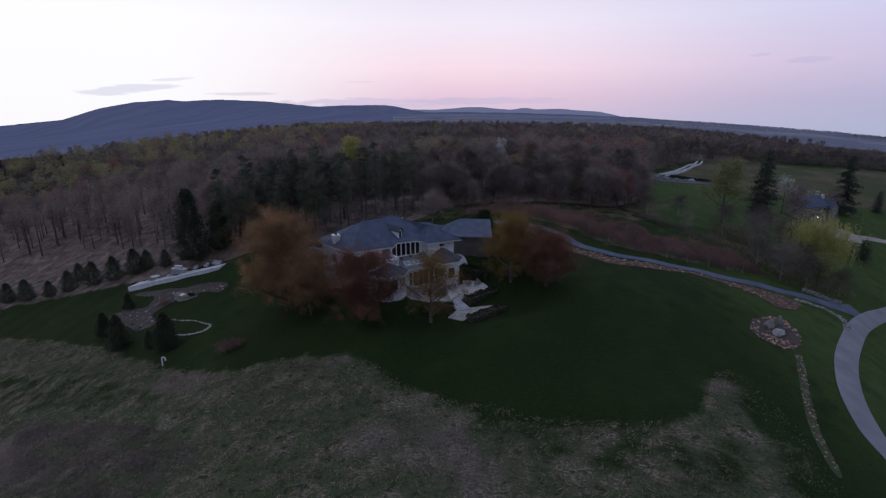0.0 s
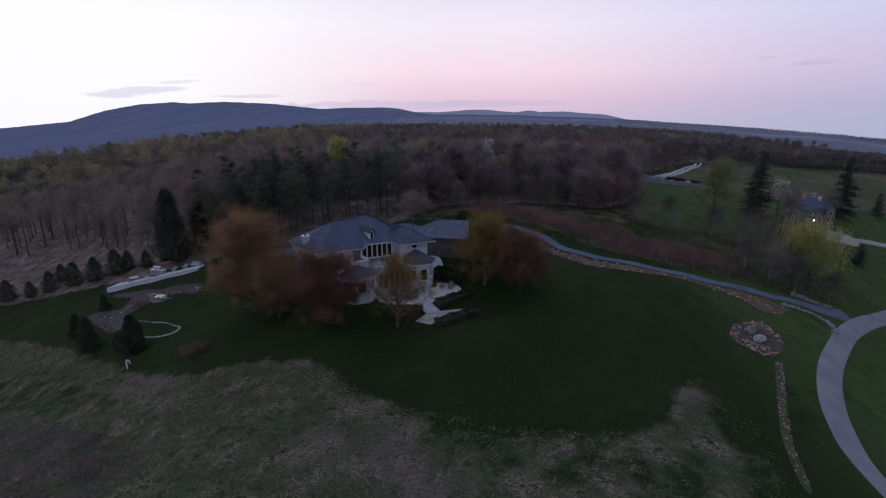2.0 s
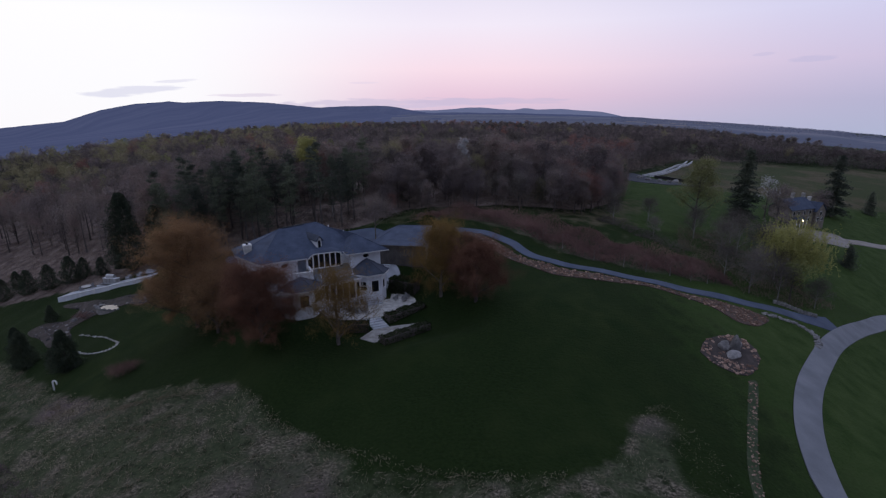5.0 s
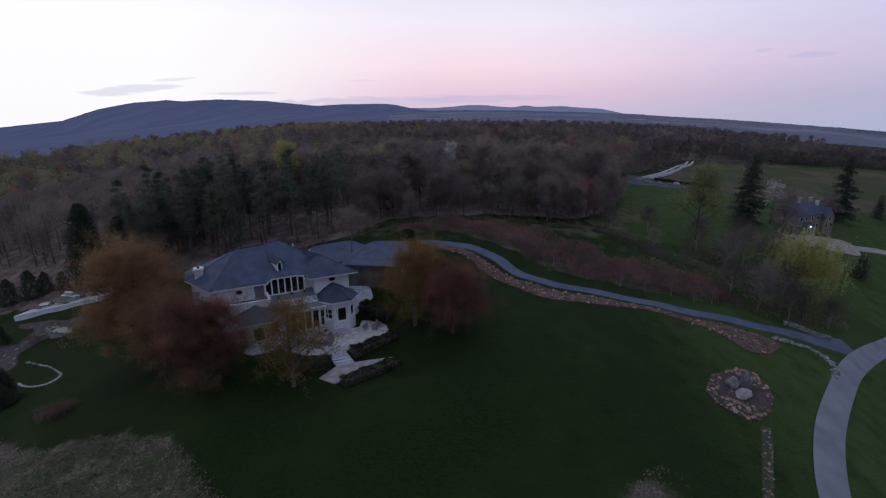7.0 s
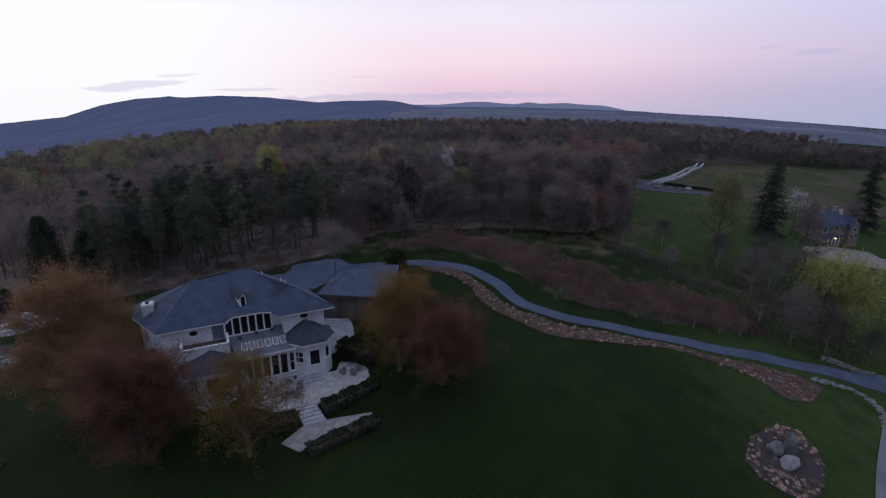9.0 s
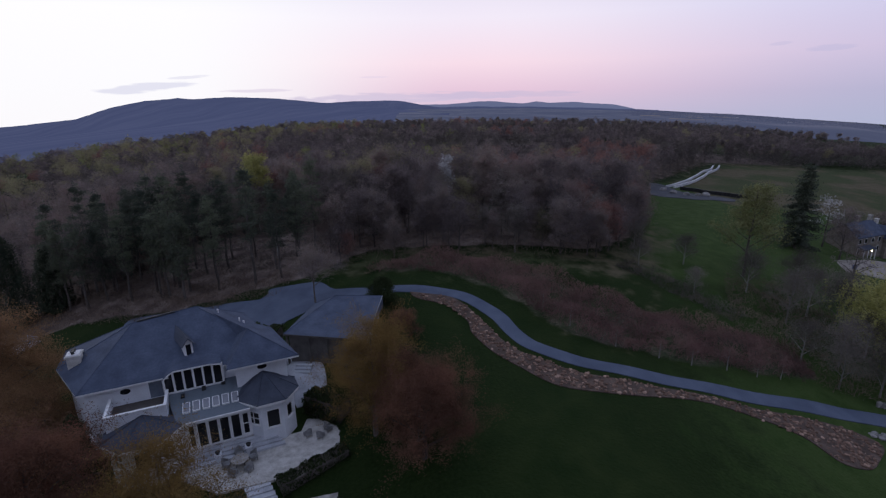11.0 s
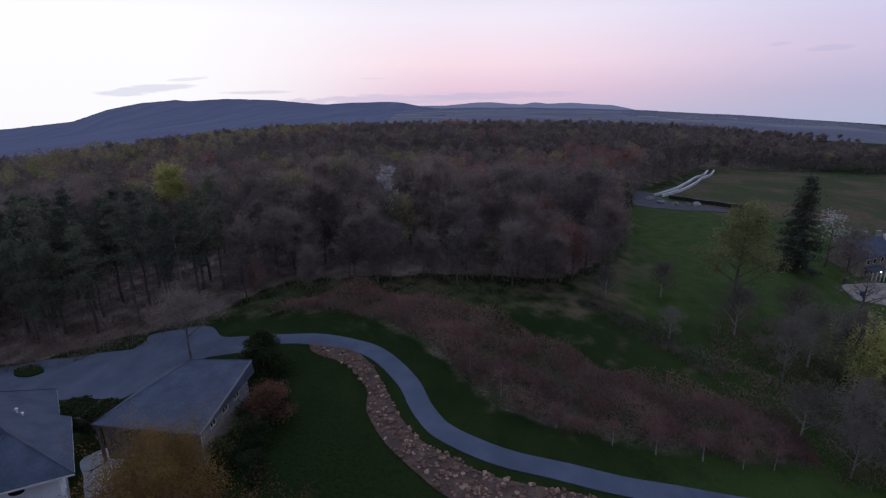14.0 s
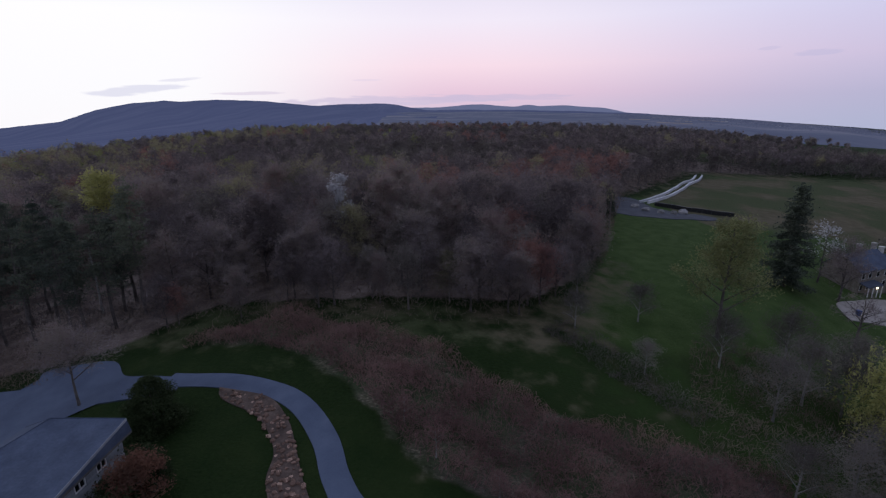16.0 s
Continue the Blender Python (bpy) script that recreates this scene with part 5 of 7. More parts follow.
plant(crown_tree("bare_tree", 59, 11, 4.0, 0.22, M_TWIG, 4000, 0.5, 1.1, "brown bare tree beside the stone house", slim=0.15, limbs=12, fork=0.2), 140, 172)


def willow(seed, tall, r):
    nr = np.random.default_rng(seed)
    b, ends = limb_tree(seed, tall * 0.85, r * 0.7, 0.4, 0.3, 12, twigs=3)
    cs = []
    for e in ends * 13:
        e = np.array(tuple(e)) + nr.normal(size=3) * np.array([1.9, 1.9, 0.7])
        n = 24
        drop = nr.uniform(1.5, 0.75 * max(e[2], 3))
        t = np.linspace(0, 1, n)
        sway = nr.normal(size=2) * 0.5
        cs.append(np.stack([e[0] + sway[0] * t, e[1] + sway[1] * t, e[2] - drop * t], 1) + nr.normal(size=(n, 3)) * 0.13)
    t = thing("willow", Matrix(), "weeping willow in fresh yellow-green leaf", "tree")
    part("trunk", b, M_BARK, t)
    part("crown", tri_mesh("crown", tris(np.concatenate(cs), 0.42, nr, 0.3, -0.5)), M_YELLOW, t)
    return t


plant(willow(55, 15.5, 7.2), 84.8, 105.5)
plant(crown_tree("lime_tree", 56, 8.5, 2.6, 0.18, M_LIME, 1800, 0.36, 0.9, "small tree in fresh lime-green leaf", limbs=10), 78, 95)
plant(crown_tree("court_tree", 57, 9.2, 3.6, 0.14, M_TWIG, 6500, 0.4, 1.1, "bare grey-brown ornamental tree on the forecourt", slim=0.1, limbs=11, twigs=4), -2.2, 103.4)
plant(crown_tree("red_shrub", 58, 3.0, 1.6, 0.09, M_RUST, 5200, 0.15, 0.5, "rust-red leafing shrub on the lawn", "shrub", fork=0.08, floor=0.1), 12.5, 90.4, 0, 1.3)

# ---- the woods ----
wood_kinds = []
for k, (mat, label, n) in enumerate(((M_TWIG, "bare grey-brown woodland tree", 14200), (M_TWIG, "bare grey-brown woodland tree", 14200), (M_OLIVE, "woodland tree in olive-green bud", 5400), (M_REDBUD, "woodland tree in dark red bud", 5400), (M_TWIG, "tall slender bare woodland tree", 4200), (M_TWIG, "tall bare stem with a high thin crown", 1600), (M_GREYBRUSH, "pale grey bare woodland tree", 5000), (M_BARETWIG, "dark bare woodland tree", 5600))):
    wood_kinds.append(crown_tree("woodland_tree", 60 + k, (16.5, 15.0, 15.5, 14.5, 17.5, 17.0, 14.0, 15.5)[k], (3.5, 4.0, 3.6, 3.4, 2.4, 2.0, 3.2, 3.8)[k], 0.2, mat, n, 0.40, 1.35, label, slim=0.24, fork=0.58 if k == 5 else 0.16, limbs=13, twigs=3, floor=8 if k == 5 else 1.5, spray=5))
    wood_kinds[-1]["group"] = "woodland trees"


def wood_spots():
    """Places of trees in the woods, thinning towards the back."""
    rr = np.random.default_rng(5)
    out = []
    y = 112.0
    while y < 640:
        gap = 5.0 + (y - 112) * 0.011
        for x in np.arange(-250, 640, gap):
            px, py = x + rr.uniform(-0.45, 0.45) * gap, y + rr.uniform(-0.45, 0.45) * gap
            f = np.interp(px, *FRONT)
            back = np.interp(px, [-250, -215, -170, 110, 190, 240, 520], [262, 310, 640, 640, 640, 620, 560])
            if not (f < py < back):
                continue
            if px < -70 and py < f + 34 and rr.random() < 0.12:
                continue
            if py > 380 and rr.random() < step01(0.55, 0.8, px / py):
                continue
            if -40 < px < -8 and py < 142:
                continue
            out.append((px, py, py - f))
        y += gap
    return out


spots = wood_spots()
near = sorted(spots, key=lambda s: s[1] - 0.15 * abs(s[0] - 20) if s[0] > -75 else s[1] - 25)[:300]
chosen = {(a, c) for a, c, _ in near}
rng = random.Random(9)
used = [0] * 8
for x, y, depth in near:
    if x < -62 and depth < 42:
        k = rng.choice((5, 5, 5, 4))
    else:
        k = rng.choices(range(8), (2.2, 2.2, 0.8, 0.7, 1.2, 0, 1.2, 5))[0]
    t = wood_kinds[k] if used[k] == 0 else copy_thing(wood_kinds[k], Matrix())
    used[k] += 1
    plant(t, x, y, rng.uniform(0, 360), rng.uniform(0.66, 1.12) * (0.62 + 0.38 * min(1.0, depth / 20) if x > -20 else 1.0))


def far_woods():
    """The deep woods as one mass of bare crowns and stems."""
    rr = np.random.default_rng(8)
    groups = {"a": [], "b": [], "c": [], "d": [], "e": [], "f": []}
    stems = Build()
    for x, y, depth in spots:
        if (x, y) in chosen:
            continue
        s = rr.uniform(0.75, 1.15)
        tall = 15.5 * s * (1 - 0.22 * step01(0.4, 0.7, x / y))
        n = int(np.clip(100000 / y, 170, 480))
        size = np.clip(y / 320, 0.6, 1.4)
        w = rr.uniform(2.6, 3.9) * s
        z0 = at(x, y)
        # several rounded heads make up each crown
        heads = rr.normal(size=(8, 3))
        heads[:, 2] = np.abs(heads[:, 2]) * 1.1 - 0.45
        heads /= np.linalg.norm(heads, axis=1)[:, None]
        heads *= np.array([w, w, tall * 0.3]) * rr.uniform(0.35, 0.85, (8, 1))
        u = rr.normal(size=(n, 3))
        u *= rr.uniform(0.2, 1, (n, 1)) ** 0.4 / np.linalg.norm(u, axis=1)[:, None]
        k = rr.integers(0, 8, n)
        c = np.array([x, y, z0 + tall * 0.64]) + heads[k] + u * w * rr.uniform(0.35, 0.6, 8)[k][:, None]
        patch = noise.noise((x * 0.017, y * 0.012, 3.0)) + rr.uniform(-0.4, 0.4)
        kind = "c" if patch > 0.5 else "b" if patch > 0.34 or (x < -90 and y > 200 and rr.random() < 0.4) and not (x > 60 and rr.random() < 0.75) else "d" if patch < -0.25 else "a"
        if y > 140 and x < 20 and rr.random() < (0.07 if x < -90 and y > 190 else 0.02):
            kind = "e"
        if kind == "b" and x > 0 and rr.random() < 0.6:
            kind = "a"
        if kind == "c" and x > 120:
            kind = "d"
        # fewer dark trees beyond x 84: paler tones stand in for haze
        if kind == "a" and rr.random() < (0.4 if x < 84 else 0.1):
            kind = "f"
        groups[kind].append(tris(c, size, rr, 0.28, 0.3))
        if x > 84 and depth < 34:
            # undergrowth closes the wood's edge behind the field
            low = rr.normal(size=(n // 2, 3)) * np.array([w * 0.8, w * 0.5, 0]) + np.array([x, y, z0])
            low[:, 2] += rr.uniform(0.05, 0.55, n // 2) * tall
            # undergrowth takes the paler kinds as well, lightened like the hazed belt
            groups["a" if rr.random() < 0.5 else "d"].append(tris(low, size, rr, 0.28, 0.3))
        if y < 330:
            stems.tube((x, y, z0 - 0.3), (x + rr.uniform(-0.4, 0.4), y, z0 + tall * 0.7), 0.17, 0.06, 4)
    for kind, mat, lab in (("a", M_TWIG, "bare grey-brown woods filling the middle distance"), ("b", M_OLIVE, "olive-green budding trees of the woods"), ("c", M_REDBUD, "dark red budding trees of the woods"), ("d", M_GREYBRUSH, "pale grey-brown bare trees of the woods"), ("e", M_LIME, "trees of the woods in fresh lime-green leaf"), ("f", M_BARETWIG, "dark bare trees of the woods")):
        if groups[kind]:
            tagged(part("distant_woods", tri_mesh("distant_woods", np.concatenate(groups[kind])), mat), lab, "woods", kind="stuff")
    tagged(part("distant_stems", stems, M_BARK), "dark bare stems of the woods", "woods", kind="stuff")


far_woods()
plant(crown_tree("white_blossom_tree", 71, 17.5, 2.6, 0.16, M_BLOSSOM, 2400, 0.4, 0.8, "slender tree in white blossom among the woods", limbs=9, floor=7), 16.6, 141)
plant(crown_tree("lime_tree", 72, 21.5, 2.8, 0.2, M_YELLOW, 4200, 0.42, 1.3, "tall tree in fresh lime-green leaf above the pines", limbs=10, fork=0.6, floor=11), -27.3, 146.6)
plant(crown_tree("dead_stem", 73, 10.5, 0.8, 0.16, M_PALEBARK, 30, 0.3, 0.3, "pale dead stem among the pines", bark=M_PALEBARK, limbs=5, fork=0.5, floor=6), -16.3, 127.2, 0, 1.25)


def thicket(name, poly, count, tall, size, mat, label, seed, slim=0.1):
    """Upright twigs and brush over an area."""
    rr = np.random.default_rng(seed)
    p = np.array(poly)
    lo, hi = p.min(0), p.max(0)
    c = rr.uniform(lo, hi, (int(count * 2.2), 2))
    # clumped
    nz = np.sin(c[:, 0] * 0.9 + 2 * np.sin(c[:, 1] * 0.7)) + np.sin(c[:, 1] * 1.1 + c[:, 0] * 0.35)
    c = c[inside(poly, c[:, 0], c[:, 1]) & (rr.uniform(-1.6, 2, len(c)) < nz + 0.8)]
    edge = 0.6 + 0.4 * np.sin(c[:, 0] * 0.5) * np.cos(c[:, 1] * 0.43)
    h = tall * edge * rr.uniform(0.05, 1, len(c)) ** 0.8
    z = height(c[:, 0], c[:, 1]) + h
    return tagged(part(name, tri_mesh(name, tris(np.column_stack([c, z]), size, rr, slim, 1.2)), mat), label, "brush", kind="stuff")


thicket("brush", BRUSH, 60000, 2.8, 0.65, M_BRUSH, "red-brown brush thicket along the driveway", 3)
EDGE = [(x, float(np.interp(x, *FRONT)) - 2.6) for x in range(-6, 156, 6)]
thicket("underwood", EDGE + [(x - 6, y + 16) for x, y in reversed(EDGE)], 170000, 5.6, 0.6, M_UNDER, "dark brown underwood along the edge of the woods", 4)
thicket("underwood", [(-70, 130), (-30, 124), (-6, 118), (-6, 136), (-30, 138), (-60, 142)], 6000, 1.6, 0.7, M_GREYBRUSH, "sparse brown underwood among the pines", 8)
thicket("underwood", [(58, 92), (78, 92), (90, 98), (86, 112), (76, 122), (66, 118), (60, 104)], 8000, 2.6, 0.7, M_UNDER, "grey bare thicket beside the stream", 5)
thicket("underwood", [(47, 119), (52, 112), (60, 104), (64, 106), (58, 114), (51, 122)], 5000, 1.6, 0.6, M_GREYBRUSH, "low brown thicket along the ditch", 6)
thicket("leaf_litter", [(-150, 175), (-150, 138), (-110, 122), (-66, 114), (-52, 111), (-30, 110.5), (-12, 113.5), (-6, 120), (-6, 140), (-60, 150), (-100, 170)], 46000, 0.35, 0.5, M_UNDER, "fallen twigs and brown litter on the woodland floor", 15, 0.16)
thicket("tall_grass", MEADOW[2:-6] + [(30, 26), (-60, 26), (-125, 80)], 100000, 0.2, 0.24, M_STRAW, "dry straw tufts of the meadow", 7, 0.12)
thicket("meadow_tufts", MEADOW[2:-6] + [(30, 26), (-60, 26), (-125, 80)], 45000, 0.14, 0.26, M_TUFT, "dark green grass tufts of the meadow", 10, 0.2)
thicket("dormant_weeds", WEEDS, 46000, 0.45, 0.36, M_WEED, "purple-brown dormant weeds standing in the meadow", 12, 0.1)


def tussocks(name, poly, clumps, blades, size, mat, label, seed):
    """Clumps of long grass leaning together."""
    rr = np.random.default_rng(seed)
    p = np.array(poly)
    c = rr.uniform(p.min(0), p.max(0), (clumps * 3, 2))
    c = c[inside(poly, c[:, 0], c[:, 1]) & ~inside(SWATH, c[:, 0], c[:, 1])][:clumps]
    q = np.repeat(c, blades, 0) + rr.normal(size=(len(c) * blades, 2)) * np.repeat(rr.uniform(0.12, 0.4, (len(c), 1)), blades, 0)
    z = height(q[:, 0], q[:, 1]) + rr.uniform(0.04, 0.3, len(q))
    v = tris(np.column_stack([q, z]), size, rr, 0.14, 0.5).reshape(-1, 3, 3)
    v[:, 2] += np.repeat(rr.normal(size=(len(c), 3)) * np.array([0.2, 0.2, 0.0]) + np.array([0.12, -0.06, 0]), blades, 0)
    tagged(part(name, tri_mesh(name, v.reshape(-1, 3)), mat), label, "grass", kind="stuff")


NEAR = [p for p in MEADOW[6:-6] if p[0] < 27] + [(27, 22), (-20, 18), (-75, 40), (-90, 75)]
tussocks("straw_tussocks", NEAR, 4200, 8, 0.30, M_STRAW, "bleached straw tussocks bent over in the meadow", 13)
tussocks("green_tussocks", NEAR, 1800, 8, 0.28, M_TUFT, "dark green grass tussocks of the meadow", 14)
bushes = crown_tree("thicket_tree", 81, 8.0, 2.8, 0.13, M_GREYBRUSH, 4200, 0.42, 1.0, "pale grey bare tree in the thicket", bark=M_PALEBARK, slim=0.1, limbs=11, fork=0.2, floor=0.8)
bushes["group"] = "thicket trees"
for i, (x, y, s) in enumerate(((66, 97, 0.9), (73, 99, 1.0), (80, 103, 0.95), (71, 108, 1.1), (77, 112, 1.2), (84, 96, 0.8), (69, 116, 1.0), (52, 121, 0.7), (58, 112, 0.6), (69, 93.5, 0.9), (75, 94, 1.0), (82, 112, 1.1), (88, 118, 1.1), (62, 125, 0.8), (80, 120, 1.1), (55, 132, 0.8), (87, 108, 0.9))):
    plant(bushes if i == 0 else copy_thing(bushes, Matrix()), x, y, i * 83, s)
saplings = crown_tree("sapling", 82, 3.2, 0.9, 0.08, M_BRUSH, 420, 0.4, 0.45, "slender sapling with a pale lower stem in the brush", bark=M_PALEBARK, slim=0.12, limbs=7, fork=0.4, floor=1.0)
saplings["group"] = "saplings along the driveway"
for i, (x, y) in enumerate(((44, 90.9), (48, 90.7), (52.5, 90.9), (56.5, 91.1), (39, 92.2), (34, 95.7), (60, 91.8), (31, 99.5))):
    plant(saplings if i == 0 else copy_thing(saplings, Matrix()), x, y, i * 50, 0.85 + 0.1 * (i % 3))


def hedge(a, c, width, tall, z0, label, seed):
    """A clipped hedge along a line of the house's plan, shaggy with small leaves."""
    rr = np.random.default_rng(seed)
    h = thing("hedge", pose(HOUSE[0], HOUSE[1], 0, 0, 0, HOUSE[2]), label, "hedge", "hedges below the patio")
    a, c = np.array(a), np.array(c)
    L = np.linalg.norm(c - a)
    d = (c - a) / L
    s = np.array([-d[1], d[0]])
    n = int(L * width * tall * 240)
    t, w, z = rr.uniform(0, L, n), rr.uniform(-1, 1, n), rr.uniform(0, 1, n)
    k = rr.integers(0, 3, n)
    w = np.where(k == 0, np.sign(w) * rr.uniform(0.85, 1.03, n), w)
    z = np.where(k == 1, rr.uniform(0.88, 1.04, n), z)
    bulge = 1 + 0.08 * np.sin(t * 2.1 + seed) + 0.05 * np.sin(t * 5.3)
    p = a[None] + d[None] * t[:, None] + s[None] * (w * width / 2 * bulge * (1 - 0.25 * (z > 0.85)))[:, None]
    part("leaves", tri_mesh("leaves", tris(np.column_stack([p, z0 + z * tall * bulge]), 0.2, rr, 0.6, 0.2)), M_HEDGE, h)
    m = Matrix(((d[0], s[0], 0, a[0]), (d[1], s[1], 0, a[1]), (0, 0, 1, z0), (0, 0, 0, 1)))
    part("branchwork", Build().box(0.15, -width * 0.4, -0.2, L - 0.15, width * 0.4, tall * 0.86, m), M_BARK, h)


hedge((15.7, -9.9), (22.2, -8.0), 1.7, 1.25, LOWER, "dark clipped hedge along the patio's edge", 1)
hedge((13.0, -15.6), (20.4, -13.9), 1.5, 1.0, LOWER - 0.1, "dark clipped hedge along the lower walk", 2)
hedge((8.4, -9.4), (13.0, -10.9), 1.7, 1.2, LOWER, "dark clipped hedge beside the garden steps", 3)
hedge((20.3, 0.2), (23.2, -3.6), 2.5, 2.3, PATIO, "dark shaggy bush at the corner of the patio", 4)
hedge((14.6, 14.6), (18.8, 11.9), 3.6, 1.6, 1.9, "dark clipped hedge between house and forecourt", 5)


def straw_edge():
    """Pale tufts along the edge of the meadow, where the mower turns."""
    rr = np.random.default_rng(17)
    ps = []
    for line, n in (([(-104, 105), (-101, 103.6), (-90, 98.8), (-82, 93.4), (-68, 85)], 4200), ([(-80, 92.5), (-74, 88.7), (-65, 83)], 500), ([(-58, 77), (-52.5, 73.1)], 350), ([(-41, 64.8), (-35, 61), (-28.3, 59.1), (-25, 58.6), (-20, 58.5), (-16, 57.4)], 5200), ([(-13, 57.5), (-8, 52.8), (-4.7, 49.9), (-1, 47), (2, 45.6), (6, 44), (11, 42.3), (16, 41.8), (22, 42.2)], 2600), ([(-30, 57), (-24, 54), (-18, 53)], 900), ([(-44, 57), (-38, 52), (-31, 49)], 500), ([(-60, 62), (-52, 55), (-40, 46), (-33, 41)], 900), ([(29, 46), (32, 50.5), (35, 52.6)], 500)):
        q = np.array([tuple(v) for v in smooth_line(line, 10)])
        k = rr.uniform(0, len(q) - 1.001, n)
        i = k.astype(int)
        p = q[i] * (1 - (k - i))[:, None] + q[i + 1] * (k - i)[:, None]
        keep = np.sin(k * 0.9) + np.sin(k * 2.3 + 1) > rr.uniform(-1.2, 1.6, n)
        ps.append((p + rr.normal(size=p.shape) * 0.3)[keep])
    ps.append(np.array([-37.5, 61.8]) + rr.normal(size=(900, 2)) * np.array([1.8, 0.8]))
    p = np.concatenate(ps)
    z = height(p[:, 0], p[:, 1]) + rr.uniform(0.02, 0.16, len(p))
    tagged(part("straw_edge", tri_mesh("straw_edge", tris(np.column_stack([p, z]), 0.19, rr, 0.25, 0.4)), M_STRAW), "pale straw along the edge of the mown lawn", "grass", kind="stuff")


straw_edge()

shrubs = crown_tree("garden_shrub", 84, 2.3, 1.3, 0.07, M_HEDGE, 3600, 0.17, 0.5, "dark green rounded garden shrub beside the garage", "shrub", fork=0.05, floor=0.05, limbs=10)
shrubs["group"] = "shrubs beside the garage"
for i, (x, y, s) in enumerate(((10.6, 85.2, 1.0), (11.6, 87.6, 1.15), (10.4, 90.2, 1.0), (11.2, 92.6, 1.1), (12.6, 85.8, 0.8), (13.6, 83.4, 0.9), (10.0, 82.9, 0.9), (12.9, 91.4, 0.8))):
    plant(shrubs if i == 0 else copy_thing(shrubs, Matrix()), x, y, i * 67, s)

cedars = cone_tree("woodland_cedar", 85, 8.5, 1.9, M_CEDAR, "dark evergreen cedar at the edge of the woods", 2600, 0.42, 0.7, "cedars in the woods")
for i, (x, y, s) in enumerate(((38, 137, 0.8), (53, 141, 0.7), (62, 158, 0.8), (50, 152, 0.9), (27, 141, 0.8), (1, 135, 0.7), (80, 195, 1.0), (70, 180, 0.8))):
    plant(cedars if i == 0 else copy_thing(cedars, Matrix()), x, y, i * 59, s)
thicket("underwood", [(-62, 112), (-40, 108), (-26, 107.5), (-10, 108.5), (-8, 118), (-30, 119), (-60, 122)], 9000, 1.5, 0.6, M_UNDER, "low brown brush between forecourt and pines", 9)

# ---- beds, stones, pond ----
stone_meshes = []
for k in range(6):
    rg = random.Random(200 + k)
    stone_meshes.append(Build().lump(rg, (0, 0, 0.25), 1.0, 0.7).mesh("stone"))


def stones(parent_m, spots, mat, name="stone", parent=None):
    rg = random.Random(len(spots))
    for i, (x, y, r) in enumerate(spots):
        me = stone_meshes[i % 6]
        key = (me.name, mat.name)
        if key not in stone_cache:
            c = me.copy()
            c.materials.append(mat)
            stone_cache[key] = c
        ob = new(name, stone_cache[key])
        ob.parent = parent
        ob.matrix_basis = pose(x, y, at(x, y) + 0.02, 0, 0, rg.uniform(0, 360)) @ Matrix.Diagonal((r, r, r * rg.uniform(0.7, 1.1), 1))


stone_cache = {}
BED = [(12, 104.0), (17.2, 102.5), (20.4, 99.2), (22.4, 95.2), (24.2, 91.5), (26.6, 88.3), (31, 85.7), (36, 84.5), (44, 84.2), (52, 84.2), (58, 84.6), (63, 84.9), (66.4, 83.4), (63.6, 80.4), (61.0, 78.6), (58, 78.6), (55.5, 81.0), (50, 82.7), (43, 82.6), (35, 81.5), (29, 82.5), (23.8, 87.3), (21.0, 91.8), (20.3, 95.6), (17.6, 99.4), (13, 102.3)]
M_BEDMULCH = material("red_brown_mulch", [(0.06, 0.042, 0.034), (0.10, 0.07, 0.056), (0.16, 0.112, 0.088)], 0.95, 0.9, 5, 0.8, distance=0.12)
bed = flat_patch("rock_bed", BED, M_BEDMULCH, "brown mulch bed with tan rocks along the driveway", "garden bed", 0.10)
rg = random.Random(21)
pts = []
while len(pts) < 290:
    x, y = rg.uniform(12, 66), rg.uniform(78, 104.5)
    if inside(BED, x, y):
        pts.append((x, y, rg.uniform(0.12, 0.30)))
stones(None, pts, M_ROCK, "stone", bed)
more = Build()
while len(more.v) < 42 * 200:
    x, y = rg.uniform(12, 66), rg.uniform(78, 104.5)
    if inside(BED, x, y):
        more.lump(rg, (x, y, at(x, y) + 0.14), rg.uniform(0.10, 0.26))
tagged(part("small_stones", more, M_ROCK, bed), "small tan stones", kind="stuff")
ISLE = [tuple(p) for p in smooth_line([(45.2, 65.2), (47.2, 68.0), (50.1, 70.3), (53.1, 72.0), (55.0, 71.9), (55.6, 70.3), (54.9, 67.6), (52.5, 64.5), (50.3, 62.5), (48.4, 62.1), (46.2, 63.3), (45.2, 65.2)], 3)][:-1]
isle = flat_patch("island_bed", ISLE, M_MULCH, "round mulch bed ringed with tan rocks and boulders", "garden bed", 0.09)
pts = []
while len(pts) < 190:
    x, y = rg.uniform(44, 58), rg.uniform(61, 74)
    if inside(ISLE, x, y):
        d = math.hypot((x - 50.8) / 1.0, (y - 67.5) / 0.9)
        if (d > 3.0 and rg.random() < (0.9 if x - y < -16.5 or d > 4 else 0.5)) or rg.random() < 0.06:
            pts.append((x, y, rg.uniform(0.13, 0.30)))
stones(None, pts, M_ROCK, "stone", isle)


